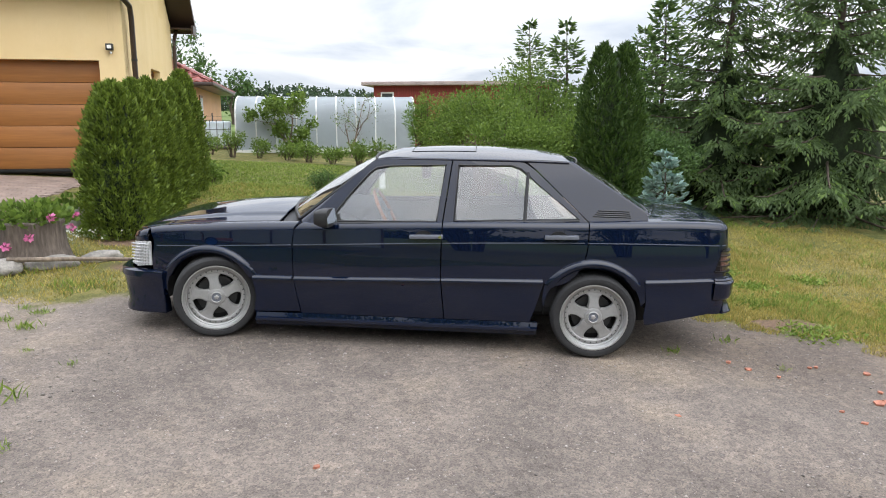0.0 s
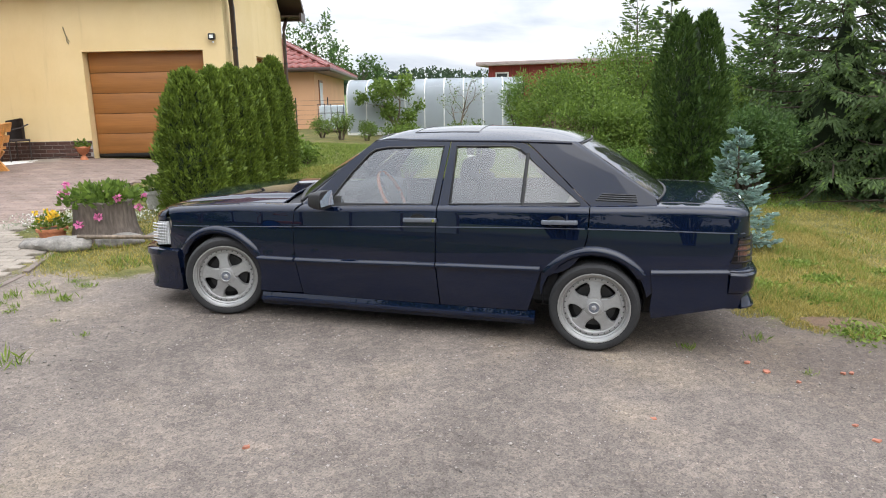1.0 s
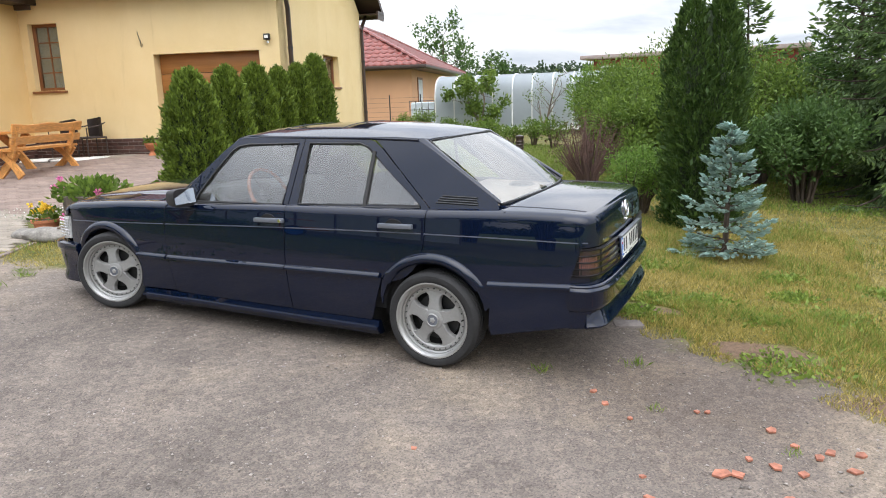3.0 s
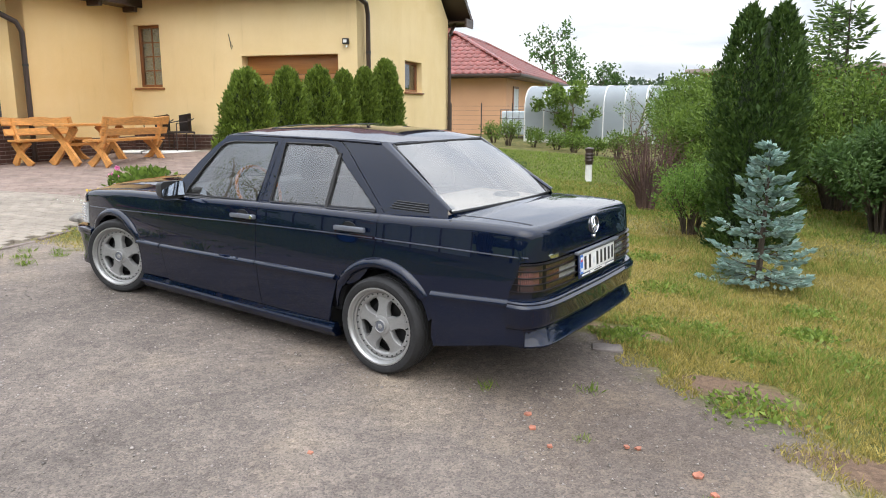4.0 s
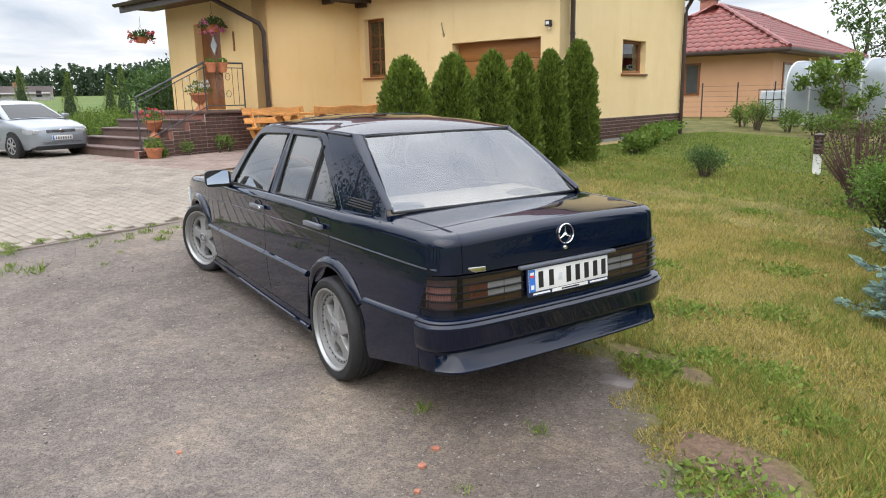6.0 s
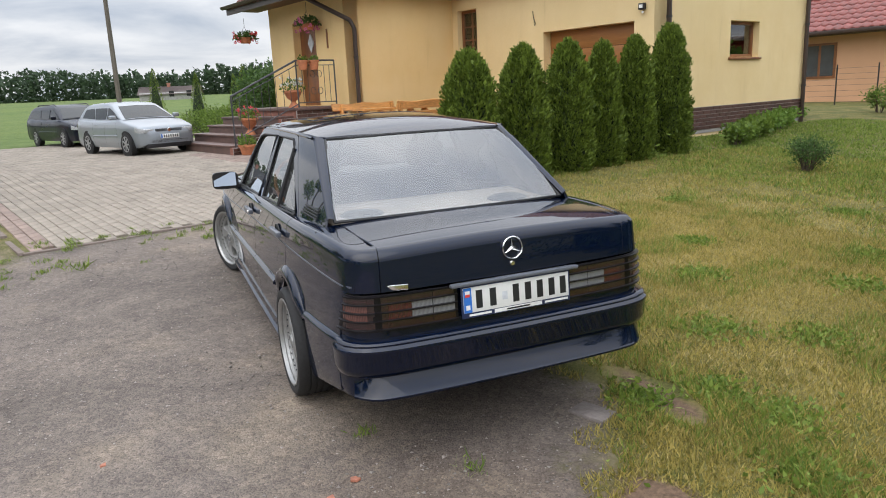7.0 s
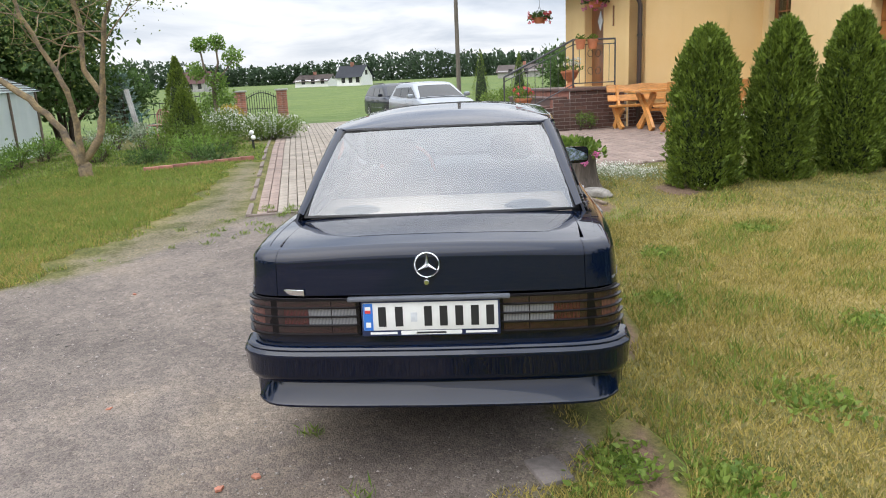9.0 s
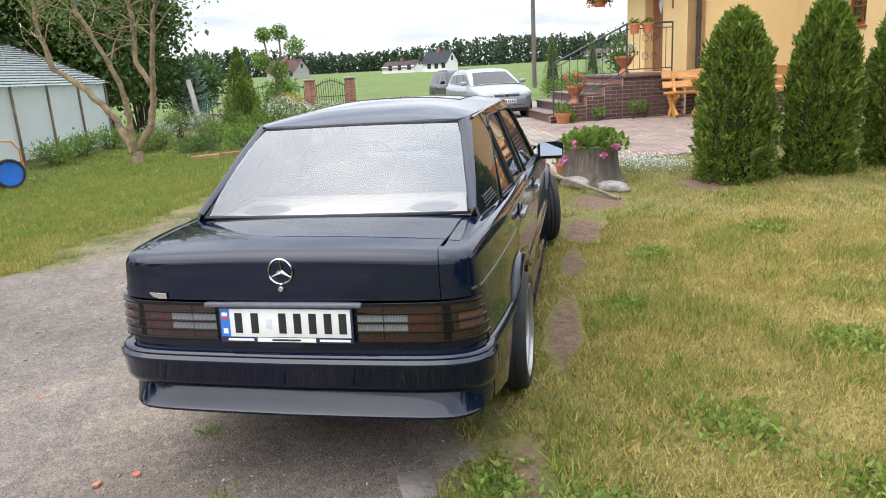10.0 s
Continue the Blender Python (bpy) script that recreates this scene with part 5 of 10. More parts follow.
part("dashboard", boxm(-2.02, -1.68, -0.66, 0.66, 0.62, 0.90, 0.06, seg=3), M_DASH, car)
part("instrument_hood", boxm(-1.80, -1.62, -0.60, -0.18, 0.86, 0.945, 0.04, seg=3), M_DASH, car)
part("cabin_floor", boxm(-1.98, 0.30, -0.70, 0.70, 0.28, 0.34), M_SEAT, car)
for s_ in (-1, 1):
    part("door_card", boxm(-1.95, -0.25, s_ * 0.705 - 0.012, s_ * 0.705 + 0.012, 0.32, 0.85, 0.008), M_SEAT, car)
part("parcel_shelf", boxm(-0.22, 0.36, -0.62, 0.62, 0.925, 0.950, 0.008), M_SHELF, car, "pale parcel shelf under the rear screen")
for s_ in (-1, 1):
    part("speaker_cover", lathe(bmesh.new(), [(0, 0.018), (0.07, 0.016), (0.085, 0.006), (0.09, 0)], 24, Matrix.Translation((0.12, 0.42 * s_, 0.95)) @ Matrix.Diagonal((1, 1.3, 1, 1))), M_BLACK, car)


def seat_part(name, x0, x1, y0, y1, z0, z1, lean, pz, host):
    bm = boxm(x0, x1, y0, y1, z0, z1, 0.05, seg=4)
    bmesh.ops.transform(bm, matrix=Matrix.Translation((x0, 0, pz)) @ Matrix.Rotation(lean, 4, "Y") @ Matrix.Translation((-x0, 0, -pz)), verts=bm.verts)
    return part(name, bm, M_SEAT, host, smooth=60)


for yc in (-0.36, 0.36):
    st = seat_part("front_seat", -1.62, -1.10, yc - 0.25, yc + 0.25, 0.36, 0.52, 0, 0.4, car)
    seat_part("backrest", -1.16, -1.04, yc - 0.24, yc + 0.24, 0.46, 1.03, 0.28, 0.46, st)
    seat_part("headrest", -1.00, -0.91, yc - 0.13, yc + 0.13, 1.03, 1.20, 0.22, 1.0, st)
    bm = bmesh.new()
    for q in (-0.06, 0.06):
        tube(bm, [(-0.97, yc + q, 0.98), (-0.955, yc + q, 1.07)], 0.006, 6)
    part("headrest_posts", bm, M_CHROME, st)
rs_ = seat_part("rear_seat", -0.75, -0.25, -0.62, 0.62, 0.36, 0.52, 0, 0.4, car)
seat_part("backrest", -0.34, -0.20, -0.62, 0.62, 0.46, 0.95, 0.25, 0.46, rs_)
bm = bmesh.new()
N_ = 32
ring = [(0.19 * math.cos(2 * math.pi * k / N_), 0.19 * math.sin(2 * math.pi * k / N_), 0) for k in range(N_ + 1)]
tube(bm, ring, 0.014, 8, False)
sw_m = Matrix.Translation((-1.50, -0.37, 0.885)) @ Matrix.Rotation(radians(62), 4, "Y")
stw = part("steering_wheel", bm, M_RIMWOOD, car, "wood-rimmed steering wheel", m=sw_m, smooth=60)
for a in (0, 120, 240):
    a = radians(a + 90)
    part("wheel_spoke", tube(bmesh.new(), [(0, 0, -0.02), (0.19 * math.cos(a), 0.19 * math.sin(a), 0)], 0.010, 6), M_BLACK, stw)
part("wheel_hub", lathe(bmesh.new(), [(0, 0.0), (0.05, -0.005), (0.06, -0.04)], 20), M_BLACK, stw)
part("rear_view_mirror", boxm(-1.57, -1.545, -0.13, 0.13, 1.185, 1.245, 0.012), M_BLACK, car)

# ---- the yellow house ----
house = thing("house", HM, "yellow rendered house with a wooden garage door and dark clinker plinth", "house")
TOPZ = 4.05          # eaves of the main block
W1 = 0.38


def wall_with_holes(name, length, z0, z1, holes, thick, material, m, parent):
    """A wall from x = 0 to its length, with the openings (x0, x1, za, zb) cut right through."""
    xs = sorted({0.0, length, *[h[0] for h in holes], *[h[1] for h in holes]})
    zs = sorted({z0, z1, *[h[2] for h in holes], *[h[3] for h in holes]})
    def solid(i, j):
        if i < 0 or j < 0 or i >= len(xs) - 1 or j >= len(zs) - 1:
            return False
        cx, cz = (xs[i] + xs[i + 1]) / 2, (zs[j] + zs[j + 1]) / 2
        return not any(h[0] < cx < h[1] and h[2] < cz < h[3] for h in holes)
    bm = bmesh.new()
    def q(*p):
        bm.faces.new([bm.verts.new(c) for c in p])
    for i in range(len(xs) - 1):
        for j in range(len(zs) - 1):
            if not solid(i, j):
                continue
            a, b, c, d = xs[i], xs[i + 1], zs[j], zs[j + 1]
            q((a, 0, c), (b, 0, c), (b, 0, d), (a, 0, d))
            q((b, thick, c), (a, thick, c), (a, thick, d), (b, thick, d))
            if not solid(i - 1, j):
                q((a, thick, c), (a, 0, c), (a, 0, d), (a, thick, d))
            if not solid(i + 1, j):
                q((b, 0, c), (b, thick, c), (b, thick, d), (b, 0, d))
            if not solid(i, j - 1):
                q((a, thick, c), (b, thick, c), (b, 0, c), (a, 0, c))
            if not solid(i, j + 1):
                q((a, 0, d), (b, 0, d), (b, thick, d), (a, thick, d))
    bmesh.ops.remove_doubles(bm, verts=bm.verts, dist=0.0005)
    return part(name, bm, material, parent, m=m, smooth=None)


# south wall with garage door and window (x from the inner corner to the outer corner)
SL = 5.85
south = wall_with_holes("wall", SL, 0.2, TOPZ, [(SL - 2.80, SL - 0.446, -1, 2.69), (SL - 5.654, SL - 4.952, 2.03, 3.43)], W1, M_RENDER, Matrix.Translation((-SL, 0, 0)), house)
east_m = Matrix.Rotation(radians(90), 4, "Z")
east = wall_with_holes("wall", 6.15, 0.2, TOPZ, [(2.73, 3.94, 1.98, 2.73)], W1, M_RENDER, Matrix.Translation((0.0, 0.003, 0)) @ east_m, house)
# the gable above the east wall
bm = prism(bmesh.new(), [(0.0, TOPZ), (6.15, TOPZ), (3.07, 6.4)], -W1, -0.001, "x")
part("gable", bm, M_RENDER, house)
north = wall_with_holes("wall", 9.5, 0.2, TOPZ, [], W1, M_RENDER, Matrix.Translation((-9.5, 6.15 - W1 - 0.003, 0)), house)
# wing: east wall, south wall with the entrance
wing_e = wall_with_holes("wall", 3.15, 0.2, 3.83, [], W1, M_ORANGE, Matrix.Translation((-5.85, -3.147, 0)) @ east_m, house)
wing_s = wall_with_holes("wall", 3.65, 0.2, 3.83, [(1.25, 2.35, 1.33, 3.32)], W1, M_ORANGE, Matrix.Translation((-9.5, -3.15, 0)), house)
wing_w = wall_with_holes("wall", 9.3, 0.2, 3.83, [], W1, M_ORANGE, Matrix.Translation((-9.5 + W1, -3.147, 0)) @ east_m, house)


def window_unit(name, w, h, m, parent, bars=(1, 3)):
    fr = bmesh.new()
    t = 0.065
    for a in ((0, t, 0, h), (w - t, w, 0, h), (t, w - t, 0, t), (t, w - t, h - t, h)):
        box(fr, a[0], a[1], 0, 0.07, a[2], a[3], 0.006)
    win = part(name, fr, M_WOOD, parent, "brown wooden window with glazing bars", m=m)
    p = part("pane", boxm(t - 0.01, w - t + 0.01, 0.034, 0.040, t - 0.01, h - t + 0.01), M_WGLASS, win)
    p.visible_shadow = False
    for k in range(1, bars[0] + 1):
        x = t + (w - 2 * t) * k / (bars[0] + 1)
        part("glazing_bar", boxm(x - 0.012, x + 0.012, 0.026, 0.048, t, h - t), M_WOOD, win)
    for k in range(1, bars[1] + 1):
        z = t + (h - 2 * t) * k / (bars[1] + 1)
        part("glazing_bar", boxm(t, w - t, 0.0265, 0.0475, z - 0.012, z + 0.012), M_WOOD, win)
    part("window_sill", boxm(-0.06, w + 0.06, -0.19, 0.02, -0.055, -0.008, 0.006), M_WOOD, win)
    part("blind", boxm(t, w - t, 0.075, 0.085, h * 0.02, h * 0.98), M_CURT, win)
    return win


M_CURT = mat("pale_blind", (0.55, 0.58, 0.60), rough=0.8, var=0.1)
window_unit("window_1", 0.702, 1.40, Matrix.Translation((-5.654, 0.14, 2.03)), house, (1, 3))
window_unit("window_2", 1.21, 0.75, Matrix.Translation((-0.14, 2.733, 1.98)) @ east_m, house, (0, 0))
# garage door: six panels with grooves, dark rubber at the foot
gd = part("garage_door", boxm(-2.82, -0.43, 0.26, 0.30, 0.60, 2.72), M_BROWN, house, "brown woodgrain sectional garage door, closed")
for k in range(5):
    z0 = 0.685 + 0.402 * k
    part("door_panel", boxm(-2.79, -0.455, 0.215, 0.262, z0, z0 + 0.394, 0.008), M_DOOR, gd)
part("door_seal", boxm(-2.79, -0.455, 0.22, 0.262, 0.62, 0.68, 0.004), M_BLACK, gd)
# interior back wall so that no light leaks
part("inner_floor", boxm(-9.4, -0.4, 0.3, 5.7, 0.30, 0.5), M_CONC, house)
# downpipes
def downpipe(pts, r=0.05):
    dp = part("downpipe", tube(bmesh.new(), pts, r, 10), M_BROWN, house)
    for p, q in zip(pts, pts[1:]):
        if abs(p[2] - q[2]) > 1.2:
            for f in (0.25, 0.7):
                z = p[2] + (q[2] - p[2]) * f
                part("pipe_clamp", lathe(bmesh.new(), [(r + 0.002, -0.02), (r + 0.01, -0.02), (r + 0.01, 0.02), (r + 0.002, 0.02)], 10, Matrix.Translation((p[0], p[1], z))), M_DARKMETAL, dp)
    return dp


downpipe([(0.02, -0.42, 4.0), (0.02, -0.30, 3.88), (0.12, 0.22, 3.7), (0.12, 0.30, 3.5), (0.12, 0.30, 0.4)])
downpipe([(0.10, 6.55, 4.05), (0.10, 6.45, 3.95), (0.08, 6.10, 3.65), (0.08, 6.05, 3.5), (0.08, 6.05, 0.35)])
downpipe([(-6.45, -3.98, 3.80), (-6.35, -3.85, 3.70), (-5.74, -3.05, 3.16), (-5.70, -2.98, 2.98), (-5.70, -2.98, 0.5)])
# flood lamp with sensor and a cable hook
fl = part("flood_lamp", boxm(-0.295, -0.165, -0.10, -0.02, 2.87, 2.99, 0.012), M_BLACK, house)
part("lamp_glass", boxm(-0.268, -0.192, -0.106, -0.099, 2.90, 2.962), mat("lamp_glass", (0.75, 0.75, 0.72), rough=0.15, var=0.2), fl)
part("sensor", lathe(bmesh.new(), [(0, -0.04), (0.02, -0.03), (0.022, 0.0), (0, 0.01)], 12, Matrix.Translation((-0.21, -0.07, 2.84))), M_WHITE, fl)
bm = bmesh.new()
tube(bm, [(-3.10, -0.012, 3.16), (-3.06, -0.03, 3.02), (-3.03, -0.03, 2.93), (-3.00, -0.03, 2.90), (-3.02, -0.03, 2.84), (-3.05, -0.03, 2.90), (-3.03, -0.03, 2.98)], 0.007, 6)
part("loose_cable", bm, M_BLACK, house)
# roofs
def tiled_roof(name, w, run, rise, m, parent, material, du=0.21, dv=0.36, thick=0.04, taper=None):
    """Rows of curved pan tiles on a slope: x along the eaves, y up the slope. taper(y) gives the two ends of a row."""
    ln = math.hypot(run, rise)
    nu, nv = max(1, int(w / du)), max(1, int(ln / dv))
    sl = math.atan2(rise, run)
    vs, fs = [], []
    for j in range(nv):
        y0 = ln * j / nv
        lo, hi = taper(y0 / ln) if taper else (0, w)
        for i in range(nu):
            x0, x1 = w * i / nu, w * (i + 1) / nu
            if x1 < lo or x0 > hi:
                continue
            base = len(vs)
            for (yy, lift) in ((y0 - 0.03, thick), (y0 + ln / nv, 0.012), (y0 - 0.03, 0.0)):
                for k in range(5):
                    x = x0 + (x1 - x0) * k / 4
                    x = min(max(x, lo), hi)
                    c = 0.030 * math.sin(2 * math.pi * k / 4 * 0.999) 
                    z = lift + c
                    yv, zv = yy * math.cos(sl) - z * math.sin(sl), yy * math.sin(sl) + z * math.cos(sl)
                    vs.append((x, yv, zv))
            for k in range(4):
                fs.append((base + k, base + k + 1, base + 5 + k + 1, base + 5 + k))
                fs.append((base + 10 + k, base + 10 + k + 1, base + k + 1, base + k))
    me = bpy.data.meshes.new(name)
    me.from_pydata(vs, [], fs)
    me.shade_smooth()
    deck = bmesh.new()
    e0 = taper(0) if taper else (0, w)
    e1 = taper(1) if taper else (0, w)
    lo = [(e0[0], 0, -0.02), (e0[1], 0, -0.02), (e1[1], run, rise - 0.02), (e1[0], run, rise - 0.02)]
    a = [deck.verts.new(p) for p in lo]
    b = [deck.verts.new((p[0], p[1], p[2] - 0.10)) for p in lo]
    deck.faces.new(a)
    deck.faces.new(b[::-1])
    for k in range(4):
        deck.faces.new((a[(k + 1) % 4], a[k], b[k], b[(k + 1) % 4]))
    bmesh.ops.recalc_face_normals(deck, faces=deck.faces[:])
    d = part(name, deck, M_BROWN, parent, m=m, smooth=None)
    part("roof_tiles", me, material, d, kind="stuff")
    return d


tiled_roof("roof", 10.4, 3.6, 2.55, Matrix.Translation((-9.8, -0.50, TOPZ + 0.0)), house, M_BROOF)
tiled_roof("roof", 10.4, 3.6, 2.55, Matrix.Translation((0.6, 6.65, TOPZ + 0.0)) @ Matrix.Rotation(math.pi, 4, "Z"), house, M_BROOF)
part("roof_fascia", boxm(-9.8, 0.6, 6.62, 6.70, TOPZ - 0.14, TOPZ + 0.02), M_BROWN, house)
part("roof_soffit", boxm(-9.8, 0.6, 6.15, 6.66, TOPZ - 0.06, TOPZ - 0.03), M_BROWN, house)
part("verge_board", boxm(0.55, 0.60, 6.0, 6.68, TOPZ - 0.20, TOPZ + 0.02), M_BROWN, house)
# wing roof: eaves over the porch and along the east side
tiled_roof("roof", 5.2, 3.4, 1.9, Matrix.Translation((-10.1, -4.0, 3.82)), house, M_BROOF)
part("roof_fascia", boxm(-10.1, -4.9, -4.02, -3.98, 3.68, 3.86), M_BROWN, house)
part("roof_soffit", boxm(-10.1, -4.98, -3.98, -3.15, 3.78, 3.81), mat("soffit_boards", (0.13, 0.06, 0.035), rough=0.5, stretch=(1, 0.2, 1), var=0.25), house)
part("roof_fascia", boxm(-5.42, -5.36, -3.98, 0.0, 3.80, 4.00), M_BROWN, house)
part("roof_soffit", boxm(-5.85, -5.40, -3.1, 0.0, 3.81, 3.84), M_BROWN, house)
for w in (-2.75, -1.2, -0.15):
    part("rafter_end", boxm(-5.75, -5.42, w - 0.05, w + 0.05, 3.70, 3.81, 0.004), M_BROWN, house)
bm = bmesh.new()
gut = [(0.07 * math.cos(a), 0.07 * math.sin(a)) for a in [math.pi + math.pi * k / 8 for k in range(9)]]
rings = [[bm.verts.new((x, -4.10 + p, 3.88 + q)) for p, q in gut] for x in (-10.15, -8.5, -6.5, -5.0)]
for ra, rb_ in zip(rings, rings[1:]):
    for k in range(8):
        bm.faces.new((ra[k], ra[k + 1], rb_[k + 1], rb_[k]))
part("gutter", bm, M_BROWN, house, smooth=60)
# entrance door with a small lozenge pane
door = part("front_door", boxm(-8.24, -7.16, -2.96, -2.90, 1.33, 3.30, 0.004), M_WOOD, house, "brown wooden front door with a small lozenge pane")
for z0, z1 in ((1.45, 2.05), (2.15, 2.35)):
    part("door_panel", boxm(-8.05, -7.35, -2.975, -2.955, z0, z1, 0.012), M_WOOD, door)
bm = prism(bmesh.new(), [(-7.7 - 0.14, 2.82), (-7.7, 2.60), (-7.7 + 0.14, 2.82), (-7.7, 3.04)], -2.985, -2.955)
part("door_pane", bm, mat("frosted_pane", (0.55, 0.58, 0.6), rough=0.2), door)
part("door_handle", tube(bmesh.new(), [(-7.30, -2.97, 2.30), (-7.30, -3.03, 2.30), (-7.42, -3.03, 2.30)], 0.012, 8), M_CHROME, door)
# thermometer board beside the door
part("thermometer", boxm(-6.62, -6.57, -3.175, -3.15, 2.62, 3.05, 0.006), M_WOOD, house)

# porch: brick base, tiled landing and five steps
LZ = 1.325
porch = thing("porch", HM, "brick porch with dark tiled steps before the front door", "porch", kind="structure")
M_TILE = mat("brown_step_tile", (0.115, 0.07, 0.058), rough=0.5, var=0.2, scale=5)
part("landing", boxm(-9.2, -5.86, -4.45, -3.153, LZ - 0.06, LZ, 0.006), M_TILE, porch)
part("core", boxm(-9.17, -5.93, -4.40, -3.16, 0.25, LZ - 0.062), M_RBRICK, porch)
rise, tread = 0.176, 0.38
for k in range(1, 5):
    z = LZ - rise * k
    y0 = -4.45 - tread * k
    part("step", boxm(-9.2, -6.10, y0, -4.44, z - 0.04, z, 0.006), M_TILE, porch)
    part("riser", boxm(-9.18, -6.12, y0 + 0.03, -4.42, 0.2, z - 0.042), M_TILE, porch)
cheek = [(-4.44, 0.25), (-4.45 - 4 * tread, 0.25)]
for k in (4, 3, 2, 1):
    cheek += [(-4.45 - k * tread, LZ - rise * k - 0.045), (-4.45 - (k - 1) * tread, LZ - rise * k - 0.045)]
bm = prism(bmesh.new(), cheek, -6.10, -5.93, "x")
part("stair_cheek", bm, M_RBRICK, porch, smooth=None)
# rail of the porch
rail = thing("handrail", HM, "grey wrought-iron handrail with scrolls on the porch", "railing")


def bar(name, pts, r, host, n=6):
    return part(name, tube(bmesh.new(), pts, r, n), M_IRON, host)


RZ = 2.32
A0, A1, A2 = (-5.98, -3.40), (-5.98, -4.35), (-5.98, -5.88)
bar("post", [(*A0, LZ), (*A0, RZ)], 0.018, rail)
bar("post", [(*A1, LZ - 0.35), (*A1, RZ)], 0.018, rail)
bar("post", [(*A2, LZ - 4 * rise - 0.1), (*A2, 1.62)], 0.018, rail)
bar("top_rail", [(*A0, RZ), (*A1, RZ), (*A2, 1.62)], 0.021, rail)
bar("bottom_rail", [(*A0, LZ + 0.10), (*A1, LZ + 0.10)], 0.012, rail)
bar("bottom_rail", [(*A1, LZ + 0.08), (*A2, LZ - 0.60)], 0.012, rail)
bar("mid_rail", [(*A0, RZ - 0.10), (*A1, RZ - 0.10), (*A2, 1.52)], 0.010, rail)
for k in range(1, 9):
    t = k / 9
    y = A1[1] + (A2[1] - A1[1]) * t
    bar("baluster", [(-5.98, y, LZ + 0.08 - 0.68 * t), (-5.98, y, RZ - 0.10 - 0.70 * t)], 0.007, rail)
for k in range(1, 7):
    y = A0[1] + (A1[1] - A0[1]) * k / 7
    if k in (3, 4):
        continue
    bar("baluster", [(-5.98, y, LZ + 0.10), (-5.98, y, RZ - 0.10)], 0.007, rail)
for s_, z in ((1, 2.02), (-1, 2.02), (1, 1.66), (-1, 1.66)):
    pts = []
    for k in range(22):
        a = k / 21 * 2.6 * math.pi
        r = 0.10 * (1 - 0.72 * k / 21)
        pts.append((-5.98, -3.875 + s_ * (0.035 + r * (1 - math.cos(a))) * 0.8, z + r * math.sin(a)))
    bar("scroll", pts, 0.006, rail, 5)

# ---- plants ----
def fast_mesh(name, verts, faces, smooth=False):
    """A mesh from arrays; all faces have the same number of corners."""
    verts = np.asarray(verts, np.float32)
    faces = np.asarray(faces, np.int32)
    me = bpy.data.meshes.new(name)
    me.vertices.add(len(verts))
    me.vertices.foreach_set("co", verts.ravel())
    k = faces.shape[1]
    me.loops.add(faces.size)
    me.loops.foreach_set("vertex_index", faces.ravel())
    me.polygons.add(len(faces))
    me.polygons.foreach_set("loop_start", np.arange(0, faces.size, k, dtype=np.int32))
    if smooth:
        me.polygons.foreach_set("use_smooth", np.ones(len(faces), bool))
    me.update(calc_edges=True)
    me.validate()
    return me


def unit(v):
    return v / np.maximum(np.linalg.norm(v, axis=1, keepdims=True), 1e-9)


def leaf_mesh(name, base, along, size, width=0.5, rng=nrng, curl=0.15, fold=0.2, tri=False):
    """Kite-shaped leaves: one at each base point, growing along its direction."""
    base = np.asarray(base, float)
    n = len(base)
    a = unit(np.asarray(along, float))
    r = unit(rng.normal(size=(n, 3)))
    s = unit(np.cross(a, r))
    u = np.cross(s, a)
    L = (np.asarray(size) * np.ones(n))[:, None]
    W = L * width
    if tri:
        v = np.stack([base - s * W / 2, base + s * W / 2, base + a * L], 1).reshape(-1, 3)
        return fast_mesh(name, v, np.arange(3 * n).reshape(n, 3))
    mid = base + a * L * 0.45 + u * L * fold * 0.3
    v = np.stack([base, mid + s * W / 2 - u * L * fold * 0.25, base + a * L - u * L * curl, mid - s * W / 2 - u * L * fold * 0.25], 1).reshape(-1, 3)
    f = np.arange(4 * n).reshape(n, 4)
    return fast_mesh(name, v, f)


def core_mesh(name, prof, n=20, lump=0.12, seed=0.0):
    """A lumpy turned body to be coloured as the shade inside a bush or hedge tree; prof is (radius, height)."""
    bm = lathe(bmesh.new(), prof, n)
    for v in bm.verts:
        k = 1 + lump * noise.noise(Vector((v.co.x * 3, v.co.y * 3, v.co.z * 2.2 + seed)))
        v.co.x *= k
        v.co.y *= k
    return finish(bm, name, 180)


